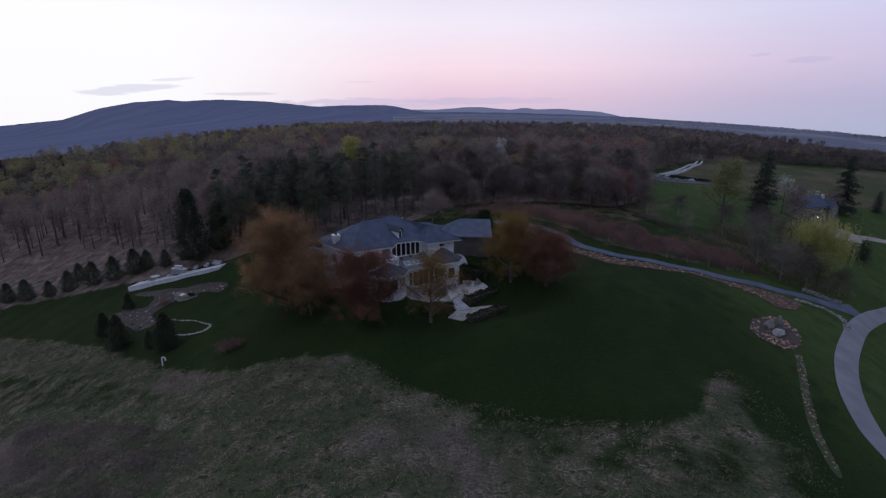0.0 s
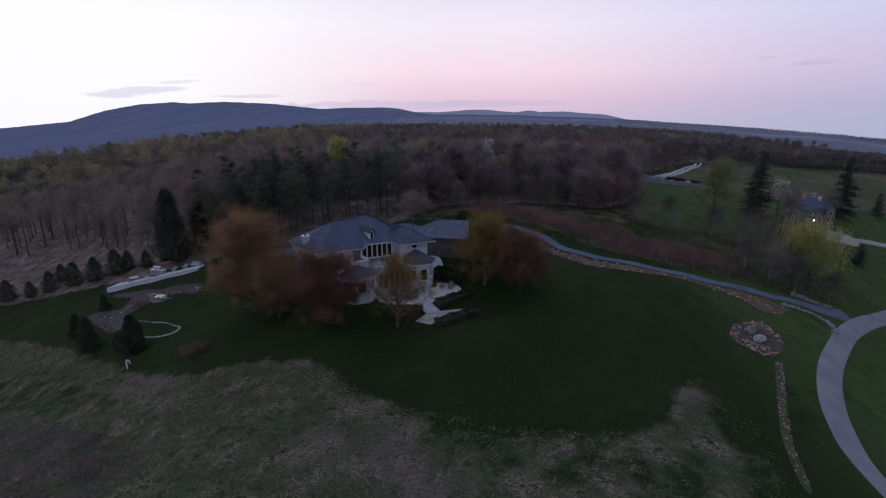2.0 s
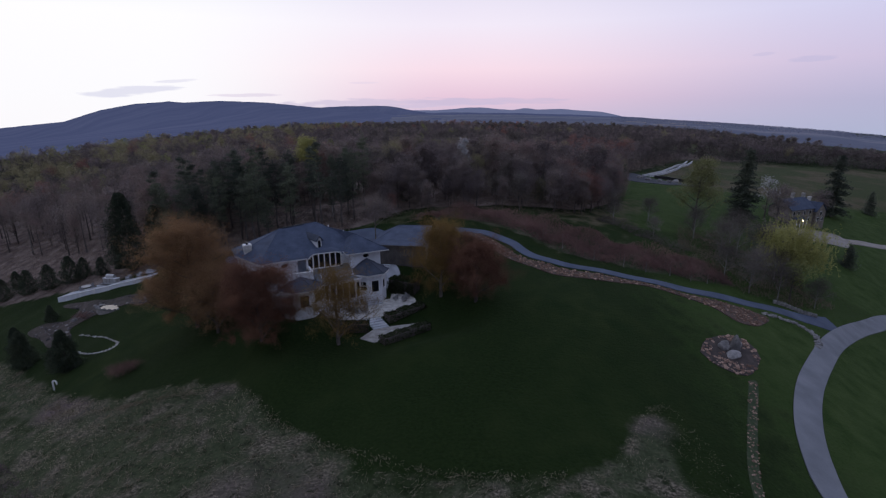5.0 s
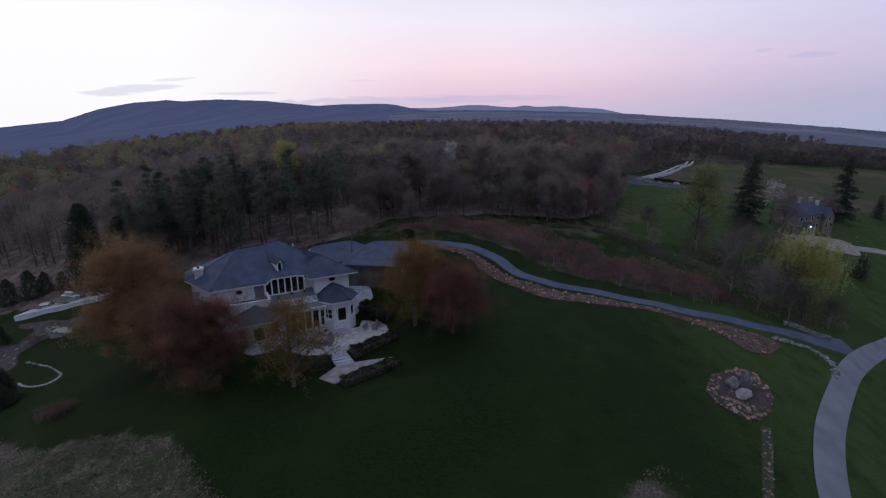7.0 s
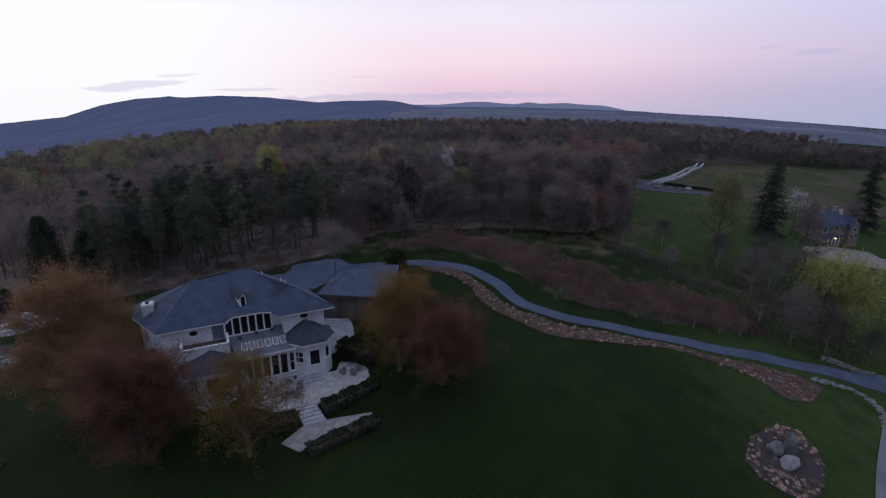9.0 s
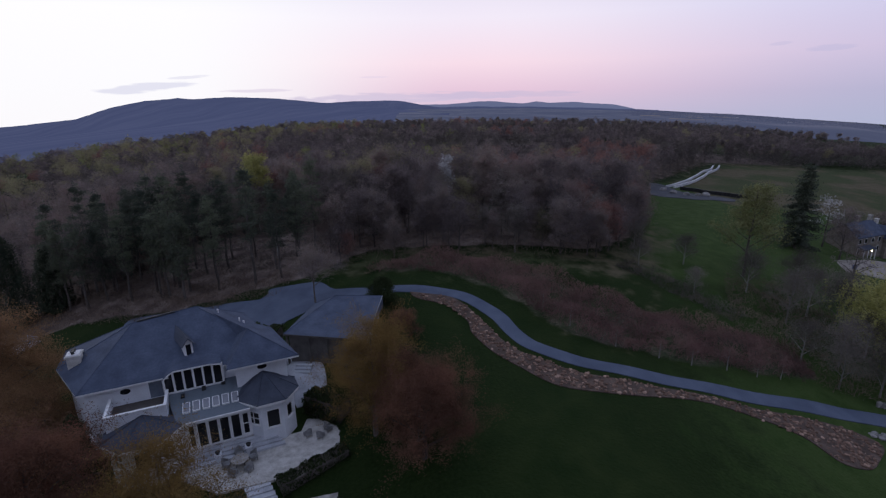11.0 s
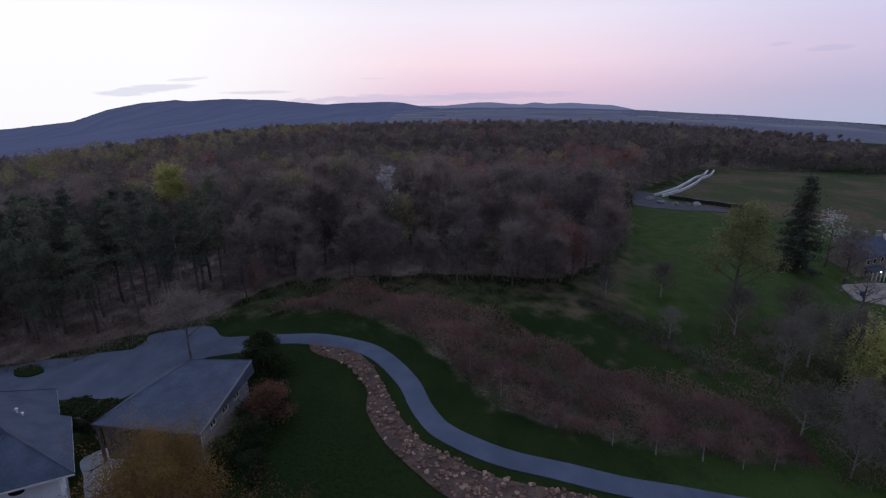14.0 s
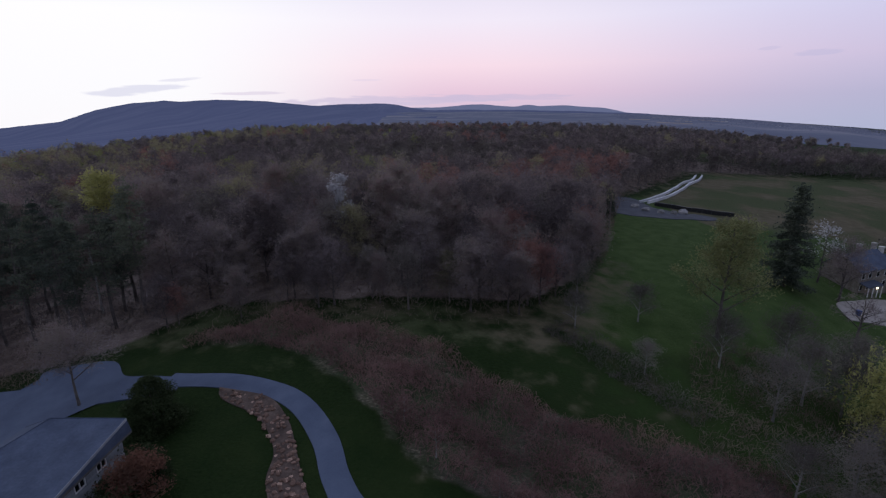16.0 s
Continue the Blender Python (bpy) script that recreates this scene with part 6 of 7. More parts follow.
def boulder(x, y, sx, sy, sz, seed, label, turn=0, group=""):
    rg = random.Random(seed)
    bm = bmesh.new()
    bmesh.ops.create_icosphere(bm, subdivisions=3, radius=1)
    off = Vector((seed * 3.1, seed * 1.7, 0))
    for v in bm.verts:
        k = 1 + 0.35 * noise.noise(v.co * 1.1 + off) + 0.12 * noise.noise(v.co * 3.5 + off)
        v.co = Vector((v.co.x * sx * k, v.co.y * sy * k, max(v.co.z, -0.45) * sz * k))
    me = bpy.data.meshes.new("boulder")
    bm.to_mesh(me)
    bm.free()
    ob = part("boulder", me, M_BOULDER, None, at=pose(x, y, at(x, y) + sz * 0.3, 0, 0, turn))
    return tagged(ob, label, "boulder", group)


boulder(49.7, 67.6, 0.75, 0.7, 0.9, 1, "pale grey upright boulder in the island bed", 10)
boulder(51.7, 68.2, 0.9, 0.6, 1.5, 2, "dark grey leaning boulder in the island bed", 50)
boulder(50.4, 66.2, 1.4, 0.7, 0.6, 3, "grey flat boulder in the island bed", 25)
boulder(52.8, 69.6, 0.7, 0.5, 0.5, 4, "small grey boulder in the island bed", 80)
M_DITCH = material("grassy_stone_strip", [(0.026, 0.0468, 0.0182), (0.0416, 0.0598, 0.026), (0.1105, 0.1014, 0.065)], 0.95, 1.4, 5, 0.6)
DITCH = [(49.6, 61.4), (50.5, 60.9), (44.8, 51.8), (41, 45.2), (38.6, 39), (37.8, 39.3), (40, 45.5), (43.9, 52.2)]
ditch = flat_patch("stone_strip", DITCH, M_DITCH, "narrow pale stony strip beside the lane", "garden bed", 0.03)
pts = []
while len(pts) < 130:
    x, y = rg.uniform(37, 52), rg.uniform(38, 62)
    if inside(DITCH, x, y):
        pts.append((x, y, rg.uniform(0.06, 0.15)))
stones(None, pts, M_ROCK, "stone", ditch)


def dry_wall(name, line, tall, label, seed, mat=M_STONE, thick=0.45, course=0.24):
    """A low dry-stone wall: each stone its own piece."""
    rg = random.Random(seed)
    w = thing(name, Matrix(), label, "wall")
    pts = smooth_line([(*p, 0) for p in line], 14)
    z, row = 0.0, 0
    while z < tall:
        acc, target = 0.0, rg.uniform(0.3, 0.6)
        prev = pts[0]
        start = pts[0]
        for p in pts[1:]:
            acc += (p - prev).length
            prev = p
            if acc >= target:
                mid = (start + p) / 2
                a = math.atan2(p.y - start.y, p.x - start.x)
                L = (p - start).length * 0.48
                hh = course * rg.uniform(0.42, 0.5)
                bb = Build().box(-L, -thick / 2 * rg.uniform(0.8, 1), -hh, L, thick / 2 * rg.uniform(0.8, 1), hh)
                bb.v = [(x * rg.uniform(0.9, 1), y * rg.uniform(0.85, 1), zz * rg.uniform(0.85, 1)) for x, y, zz in bb.v]
                part("stone", bb, mat, w, at=pose(mid.x, mid.y, at(mid.x, mid.y) + z + course / 2, 0, 0, math.degrees(a)))
                acc, start, target = 0.0, p, rg.uniform(0.3, 0.6)
        z += course
        row += 1
    return w


dry_wall("stone_wall", [(72.6, 91.6), (75.4, 91.9), (78.4, 91.7), (81.6, 92.0)], 0.5, "low weathered dry-stone wall at the driveway's mouth", 1, M_BOULDER, 0.35)
kerb = thing("stone_edging", Matrix(), "uneven pale stones edging the driveway's mouth", "edging")
rg = random.Random(41)
for p in smooth_line([(66.5, 84.9, 0), (69.5, 85.4, 0), (72.6, 85.8, 0), (74.6, 85.3, 0), (75.0, 83.6, 0), (73.9, 81.3, 0), (72.2, 79.2, 0)], 7):
    stones(None, [(p.x + rg.uniform(-0.5, 0.5), p.y + rg.uniform(-0.4, 0.4), rg.uniform(0.16, 0.42)) for _ in range(3)], M_BOULDER, "stone", kerb)
# rock garden with pond
LOOP = [(-55, 88.4), (-49.1, 85.0), (-43.7, 81.2), (-41.2, 78.9), (-41.9, 77.6), (-44.2, 78.1), (-47.6, 79.5), (-50, 81.2)]
ring = smooth_line([(*p, 0) for p in LOOP], 9)
edge = thing("stone_edging", Matrix(), "pale rounded edging stones round the garden loop", "edging")
stones(None, [(p.x, p.y, 0.13 + 0.06 * (i % 3)) for i, p in enumerate(ring)], M_STONE, "stone", edge)
ROCKG = [tuple(p) for p in smooth_line([(-73, 107.5), (-64, 104.5), (-57, 101), (-51, 99.4), (-45.3, 96), (-45.9, 93), (-50.5, 95.5), (-56, 95.5), (-60, 93), (-57, 88.5), (-60.5, 87.6), (-66, 92.5), (-74, 98.5), (-71, 100.5), (-65, 98), (-65, 102), (-71, 105.5), (-73, 107.5)], 3)][:-1]
rockg = flat_patch("rock_garden", ROCKG, M_MULCH, "mulched rock garden with scattered pale stones", "garden bed", 0.08)
pts = []
while len(pts) < 230:
    x, y = rg.uniform(-74, -44), rg.uniform(87, 108)
    if inside(ROCKG, x, y):
        pts.append((x, y, rg.choice((0.1, 0.1, 0.12, 0.14, 0.17, 0.2, 0.26, 0.36))))
stones(None, pts, M_GARDENROCK, "stone", rockg)
pond = thing("pond", pose(-53.4, 95.6, 0, 0, 0, -8), "little garden pond with a dark rock rim mirroring the sky", "pond")
pond["kind"] = "structure"
rim_at = lambda k, r: (r * 2.9 * math.cos(k * math.tau / 18) * (1 + 0.15 * math.sin(2.3 * k)), r * 1.15 * math.sin(k * math.tau / 18))
part("basin", Build().prism([rim_at(k, 1.1) for k in range(18)], -12.6, -10.0), M_BOULDER, pond)
part("water", Build().prism([rim_at(k, 1.0) for k in range(18)], -9.996, -9.985), M_WATER, pond, "still water mirroring the sky")
rg = random.Random(77)
for k in range(18):
    x, y = rim_at(k, 1.12)
    part("stone", Build().lump(rg, (x, y, -9.95), rg.uniform(0.2, 0.45)), M_BOULDER, pond)
dry_wall("rock_wall", [(-62.5, 96.6), (-60.5, 97.0), (-58.3, 97.2)], 0.5, "low broken wall of dark and pale rocks in the rock garden", 5, M_BOULDER, 0.5, 0.25)
hump = crown_tree("dormant_shrub", 83, 1.2, 1.7, 0.05, M_BRUSH, 1500, 0.3, 0.5, "low purple-brown dormant shrub on the lawn", "shrub", slim=0.12, fork=0.05, floor=0.05)
plant(hump, -33.5, 67.5)
for x, y, s in ((-32, 68.3, 0.8), (-59, 95, 0.9)):
    plant(copy_thing(hump, Matrix()), x, y, 40, s)
# vent pipe in the meadow's edge
pipe = Build()
px, py = -45.0, 69.8
pz = at(px, py)
path = [Vector((px, py, pz - 0.3)), Vector((px, py, pz + 1.25))] + [Vector((px + 0.28 - 0.28 * math.cos(a), py, pz + 1.25 + 0.28 * math.sin(a))) for a in (0.5, 1.05, 1.57, 2.1, 2.6, 3.14)] + [Vector((px + 0.56, py, pz + 0.95))]
for a, c in zip(path, path[1:]):
    pipe.tube(a, c, 0.11, 0.11, 10)
tagged(part("vent_pipe", pipe, M_PVC), "white plastic gooseneck pipe standing in the grass", "pipe")

# ---- pool terrace with its furniture ----
DA, DB = Vector((-76, 110.2, -13.7)), Vector((-51, 105.2, -6.9))
dd = DB - DA
tilt = Matrix(((dd.normalized().x, -dd.normalized().y, 0, DA.x), (dd.normalized().y, dd.normalized().x, 0, DA.y), (dd.normalized().z, 0, 1, DA.z), (0, 0, 0, 1)))
DL = dd.length
terrace = thing("pool_terrace", Matrix(), "white stone terrace with a retaining wall above the rock garden", "terrace")
terrace["kind"] = "structure"
part("retaining_wall", Build().box(0, 0, -2.4, DL, 0.4, -0.16, tilt), M_WHITE, terrace, "white retaining wall")
part("coping", Build().box(-0.1, -0.1, -0.158, DL + 0.1, 0.5, 0.0, tilt), M_TRIM, terrace)
for i in range(12):
    for k in range(2):
        part("slab", Build().box(DL / 12 * i + 0.01, 0.5 + 2.2 * k + 0.01, -1.2, DL / 12 * (i + 1) - 0.01, 0.5 + 2.2 * (k + 1) - 0.01, -0.02, tilt), M_PAVING, terrace)
part("end_wall", Build().box(-0.3, 0, -2.4, -0.003, 4.9, 0.0, tilt), M_WHITE, terrace)
for i in range(6):
    x = 2 + i * 4.2
    part("pilaster", Build().box(x, -0.07, -2.4, x + 0.25, -0.003, -0.17, tilt), M_TRIM, terrace)


def on_terrace(x, y):
    p = tilt @ Vector((x, y, 0))
    return pose(p.x, p.y, p.z - 0.01, 0, 0, math.degrees(math.atan2(dd.y, dd.x)))


def grill(m):
    g = thing("outdoor_grill", m, "stainless steel outdoor grill island on the pool terrace", "grill")
    part("base", Build().box(-1.3, -0.4, 0, 1.3, 0.4, 0.95), M_STONE, g)
    part("worktop", Build().box(-1.36, -0.46, 0.95, 1.36, 0.46, 1.03), M_TRIM, g)
    part("hood", Build().add([(x, y, z) for x in (-0.75, 0.75) for y, z in ((-0.35, 1.03), (0.35, 1.03), (0.35, 1.4), (0.05, 1.62), (-0.25, 1.5))], [(0, 1, 2, 3, 4), (9, 8, 7, 6, 5)] + [(k, k + 5, (k + 1) % 5 + 5, (k + 1) % 5) for k in range(5)]), M_STEEL, g)
    part("handle", Build().tube((-0.6, -0.42, 1.3), (0.6, -0.42, 1.3), 0.025, 0.025, 6), M_STEEL, g)
    for x in (-1.0, -0.3, 0.4, 1.0):
        part("door", Build().box(x - 0.28, -0.43, 0.12, x + 0.28, -0.403, 0.85), M_STEEL, g)


def patio_chair():
    c = thing("patio_chair", Matrix(), "grey wicker patio armchair with a rounded back", "chair", "patio chairs")
    part("seat", Build().box(-0.32, -0.3, 0.34, 0.32, 0.32, 0.46), M_WICKER, c)
    bb = Build()
    for k in range(9):
        a0, a1 = math.pi * (-0.05 + 1.1 * k / 9), math.pi * (-0.05 + 1.1 * (k + 1) / 9)
        h0, h1 = 0.66 + 0.42 * math.sin(max(a0, 0)) ** 2, 0.66 + 0.42 * math.sin(min(a1, 3.1)) ** 2
        p = []
        for r in (0.36, 0.42):
            for a, h in ((a0, h0), (a1, h1)):
                p += [(r * math.cos(a), r * math.sin(a) * 0.95, 0.3), (r * math.cos(a), r * math.sin(a) * 0.95, h)]
        bb.add(p, [(0, 2, 3, 1), (4, 5, 7, 6), (1, 3, 7, 5), (0, 1, 5, 4), (2, 6, 7, 3)])
    part("backrest", bb, M_WICKER, c)
    for x, y in ((-0.28, -0.26), (0.28, -0.26), (-0.28, 0.28), (0.28, 0.28)):
        part("leg", Build().tube((x, y, 0), (x, y, 0.34), 0.03, 0.035, 8), M_WICKER, c)
    return c


def dining_table(m):
    t = thing("patio_table", m, "round stone-topped patio dining table", "table")
    part("tabletop", Build().tube((0, 0, 0.70), (0, 0, 0.76), 0.75, 0.75, 28), M_STONE, t)
    for k in range(4):
        a = k * math.pi / 2 + 0.78
        part("leg", Build().tube((0.5 * math.cos(a), 0.5 * math.sin(a), 0), (0.42 * math.cos(a), 0.42 * math.sin(a), 0.70), 0.035, 0.03, 8), M_DARKMETAL, t)


def sofa(m, long, label):
    """An outdoor seat with a boxy frame, arms, seat and back cushions."""
    t = thing("outdoor_sofa", m, label, "sofa", "seats on the pool terrace")
    h = long / 2
    part("frame", Build().box(-h, -0.45, 0.08, h, 0.45, 0.32), M_WICKER, t)
    part("backrest", Build().box(-h, 0.36, 0.32, h, 0.5, 0.92), M_WICKER, t)
    for x in (-h, h - 0.14):
        part("arm", Build().box(x, -0.45, 0.32, x + 0.14, 0.355, 0.66), M_WICKER, t)
    n = max(1, round(long / 0.8))
    w = (long - 0.3) / n
    for i in range(n):
        x = -h + 0.15 + i * w
        part("seat_cushion", Build().box(x + 0.01, -0.44, 0.323, x + w - 0.01, 0.16, 0.47), M_CUSHION, t)
        part("back_cushion", Build().box(x + 0.01, 0.17, 0.33, x + w - 0.01, 0.355, 0.98), M_CUSHION, t)
    for x in (-h + 0.05, h - 0.11):
        for y in (-0.42, 0.36):
            part("leg", Build().box(x, y, 0, x + 0.06, y + 0.06, 0.08), M_DARKMETAL, t)


M_CUSHION = material("pale_grey_cushion_cloth", [(0.30, 0.31, 0.34), (0.38, 0.39, 0.42), (0.46, 0.47, 0.50)], 0.9, 2, 25, 0.2)
local = lambda u, v, z, turn=0: pose(HOUSE[0], HOUSE[1], 0, 0, 0, HOUSE[2]) @ pose(u, v, z, 0, 0, turn)
grill(on_terrace(13.0, 2.7) @ Matrix.Diagonal((1.3, 1.3, 1.35, 1)))
sofa(on_terrace(23.2, 3.6), 2.4, "long pale grey cushioned outdoor sofa on the terrace")
for x in (20.2, 17.0, 10.4):
    sofa(on_terrace(x, 3.6), 1.1, "pale grey cushioned outdoor armchair on the terrace")
tub = thing("plunge_pool", on_terrace(13.4, 1.3), "small dark sunken plunge pool in the terrace", "pool")
part("coping", Build().box(-2.4, -0.75, -0.2, 2.4, 0.75, 0.06), M_PAVING, tub)
part("water", Build().box(-2.2, -0.6, 0.062, 2.2, 0.6, 0.07), M_DARKMETAL, tub, "dark covered water")
dining_table(on_terrace(6.0, 2.3) @ Matrix.Diagonal((1.3, 1.3, 1.1, 1)))
chair = patio_chair()
seats = [(local(20.3, -5.2, PATIO - 0.03, 150)), (local(21.2, -4.3, PATIO - 0.03, 110)), (local(19.2, -4.4, PATIO - 0.03, -160))]
seats += [local(13.0 + 1.15 * math.cos(a), -5.9 + 1.15 * math.sin(a), PATIO - 0.03, math.degrees(a) - 90) for a in (0.3, 1.57, 2.9, 4.1, 5.3)]
seats += [on_terrace(4.4, 2.3) @ pose(0, 0, 0, 0, 0, 90), on_terrace(7.6, 2.3) @ pose(0, 0, 0, 0, 0, -90), on_terrace(6.0, 3.7), on_terrace(6.0, 1.0) @ pose(0, 0, 0, 0, 0, 180)]
chair.matrix_basis = seats[0]
for s in seats[1:]:
    copy_thing(chair, s)
dining_table(local(13.0, -5.9, PATIO - 0.03))
flat_patch("side_terrace", [tuple((local(u, v, 0).translation.x, local(u, v, 0).translation.y)) for u, v in ((18.9, 0.2), (22.0, 0.8), (22.6, 4.0), (21.6, 6.8), (18.6, 9.4), (16.6, 9.6), (17.6, 6.0))], M_PAVING, "pale paved side terrace between house and garage", "terrace", 0.1)

# ---- neighbours ----
nb = thing("stone_house", pose(124.5, 162.5, at(124.5, 162.5) - 0.2, 0, 0, 22) @ Matrix.Diagonal((0.9, 0.9, 0.86, 1)), "two-storey tan stone farmhouse with a grey roof", "house")
M_TANSTONE = material("tan_fieldstone_wall", [(0.14, 0.12, 0.095), (0.22, 0.19, 0.155), (0.32, 0.285, 0.24)], 0.9, 1.0, 4, 0.5)


def gable_house(h, x0, y0, x1, y1, eave, ridge, mat, along_x=True, wins=()):
    part("wall", Build().box(x0, y0, -2.5, x1, y1, eave), mat, h)
    if along_x:
        ym = (y0 + y1) / 2
        part("gable", Build().add([(x0, y0, eave), (x0, y1, eave), (x0, ym, ridge - 0.1), (x1, y0, eave), (x1, y1, eave), (x1, ym, ridge - 0.1)], [(0, 2, 1), (3, 4, 5), (0, 3, 5, 2), (1, 2, 5, 4)]), mat, h)
        p = [(x0 - 0.3, y0 - 0.4, eave - 0.25), (x1 + 0.3, y0 - 0.4, eave - 0.25), (x1 + 0.3, ym, ridge), (x0 - 0.3, ym, ridge), (x0 - 0.3, y1 + 0.4, eave - 0.25), (x1 + 0.3, y1 + 0.4, eave - 0.25)]
    else:
        xm = (x0 + x1) / 2
        part("gable", Build().add([(x0, y0, eave), (x1, y0, eave), (xm, y0, ridge - 0.1), (x0, y1, eave), (x1, y1, eave), (xm, y1, ridge - 0.1)], [(0, 1, 2), (3, 5, 4), (0, 2, 5, 3), (1, 4, 5, 2)]), mat, h)
        p = [(x0 - 0.4, y0 - 0.3, eave - 0.25), (x0 - 0.4, y1 + 0.3, eave - 0.25), (xm, y1 + 0.3, ridge), (xm, y0 - 0.3, ridge), (x1 + 0.4, y0 - 0.3, eave - 0.25), (x1 + 0.4, y1 + 0.3, eave - 0.25)]
    q = [(a, c, z + 0.16) for a, c, z in p]
    part("roof", Build().add(p + q, [(6, 7, 8, 9), (9, 8, 11, 10), (0, 3, 2, 1), (3, 4, 5, 2), (0, 1, 7, 6), (4, 10, 11, 5), (0, 6, 9, 3), (3, 9, 10, 4), (1, 2, 8, 7), (2, 5, 11, 8)]), M_SHINGLE, h, "grey shingle roof")
    for x, z in wins:
        w = part("window", Build().box(x - 0.55, y0 - 0.06, z, x + 0.55, y0 - 0.004, z + 1.5), M_TRIM, h, "white framed window")
        part("pane", Build().box(x - 0.44, y0 - 0.08, z + 0.1, x + 0.44, y0 - 0.062, z + 1.4), M_GLASS, w)


gable_house(nb, -7, -4, 5, 4, 5.8, 9.2, M_TANSTONE, True, [(-5.5, 0.9), (-3, 0.9), (0, 0.9), (3, 0.9), (-5.5, 3.7), (-3, 3.7), (0, 3.7), (3, 3.7)])
gable_house(nb, 5, -5, 10, 3.5, 4.6, 7.6, M_TANSTONE, False, [(6.3, 0.8), (8.7, 0.8), (7.5, 3.0)])
for x, y, z in ((-1.5, 0.2, 11.0), (4.4, 0.2, 10.6), (9.4, 1.0, 8.8)):
    part("chimney", Build().box(x - 0.5, y - 0.4, 4, x + 0.5, y + 0.4, z).box(x - 0.6, y - 0.5, z, x + 0.6, y + 0.5, z + 0.18), M_STONE, nb, "pale stone chimney")
part("porch_roof", Build().add([(-6.5, -6.2, 2.5), (-1, -6.2, 2.5), (-1, -4.0, 3.1), (-6.5, -4.0, 3.1), (-6.5, -6.2, 2.35), (-1, -6.2, 2.35), (-1, -4.0, 2.95), (-6.5, -4.0, 2.95)], [(0, 1, 2, 3), (7, 6, 5, 4), (0, 4, 5, 1), (1, 5, 6, 2), (3, 7, 4, 0)]), M_SHINGLE2, nb)
for x in (-6.3, -4.5, -2.8, -1.2):
    part("porch_post", Build().box(x - 0.08, -6.1, -1.5, x + 0.08, -5.94, 2.36), M_TRIM, nb)
lampm = material("lit_porch_lamp", [(0.9, 0.7, 0.4)] * 2, 0.5, 1, 1, 0, emit=((1.0, 0.78, 0.45), 9.0))
part("porch_lamp", Build().tube((-3.7, -6.3, 2.0), (-3.7, -6.3, 2.3), 0.13, 0.13, 8), lampm, nb, "small lit porch lamp")
M_GRAVEL = material("tan_gravel", [(0.24, 0.21, 0.185), (0.31, 0.275, 0.245), (0.38, 0.345, 0.31)], 0.95, 0.5, 8, 0.4)
flat_patch("gravel_court", [(107, 142), (109.5, 148.5), (117, 152.5), (127, 156.5), (137, 157.5), (134, 149), (125, 145.5), (116, 143.5)], M_GRAVEL, "tan gravel forecourt of the stone house", "forecourt", 0.14)
ribbon("gravel_drive", [(134, 153.5), (140, 155), (148, 157), (165, 161), (195, 168)], 1.6, M_GRAVEL, "tan gravel drive", "driveway", 0.16)
binob = thing("recycling_bin", pose(111, 145, at(111, 145) + 0.12), "blue plastic bin on the gravel", "bin")
part("body", Build().add([(x * k, y * k, z) for k, z in ((0.26, 0), (0.33, 0.95)) for x, y in ((-1, -1), (1, -1), (1, 1), (-1, 1))], [(3, 2, 1, 0), (0, 1, 5, 4), (1, 2, 6, 5), (2, 3, 7, 6), (3, 0, 4, 7)]), M_BLUE, binob)
part("lid", Build().box(-0.36, -0.36, 0.95, 0.36, 0.38, 1.03), M_BLUE, binob)

# ---- the far field with its sheeted tubes and fence ----
flat_patch("dark_court", [(92, 234), (97, 233), (101, 228), (100, 219), (103, 211.5), (116, 207.5), (113, 202), (100, 199.5), (88, 199), (82, 204), (83, 214)], M_TAR, "dark paved court beside the field", "forecourt", 0.15)


def long_wall(name, line, tall, thick, mat, cap, label):
    w = thing(name, Matrix(), label, "wall")
    pts = smooth_line([(*p, 0) for p in line], 6)
    for a, c in zip(pts, pts[1:]):
        d = (c - a).normalized()
        L = (c - a).length
        z0, z1 = at(a.x, a.y), at(c.x, c.y)
        m = Matrix(((d.x, -d.y, 0, a.x), (d.y, d.x, 0, a.y), ((z1 - z0) / L, 0, 1, z0), (0, 0, 0, 1)))
        s = part("section", Build().box(0.01, -thick / 2, -0.6, L - 0.01, thick / 2, tall, m), mat, w)
        if cap:
            part("coping", Build().box(0.01, -thick / 2 - 0.08, tall + 0.004, L - 0.01, thick / 2 + 0.08, tall + 0.16, m), cap, s)
    return w


# two long white sheeted tubes, built from low capped wall sections
long_wall("white_wall", [(99, 222), (109, 233), (122, 250), (136, 270), (144, 279), (153, 294)], 0.75, 0.52, M_SOCK, M_SOCK, "long winding white sheeted tube across the field")
long_wall("white_wall", [(101.8, 222), (112, 233), (125, 249.5), (139, 269.5), (147, 279), (155.5, 293)], 0.75, 0.52, M_SOCK, M_SOCK, "long winding white sheeted tube across the field")
long_wall("dark_fence", [(103, 219.5), (110, 215.5), (118, 212), (124, 210)], 1.3, 0.5, M_DARKMETAL, None, "long dark fence at the edge of the field")
for i, (x, y) in enumerate(((96, 209), (99.5, 206.5), (104, 207.5), (107.5, 209), (108.5, 211), (94, 213))):
    boulder(x, y, 1.3, 1.0, 0.9, 20 + i, "pale heap of stones beside the dark court", i * 40, "pale stone heaps")
shed = thing("white_shed", pose(72, 194, at(72, 194), 0, 0, 20), "small white shed among the trees", "shed")
gable_house(shed, -2, -1.5, 2, 1.5, 2.4, 3.5, M_FARWALL, True, [(0, 0.7)])

# ---- distance ----


def land(u, D):
    """Height of the far land: u is the sideways slope of the line of sight, D the distance ahead."""
    return 2 - (0.05 + 0.014 * step01(700, 2500, D)) * u * u * D


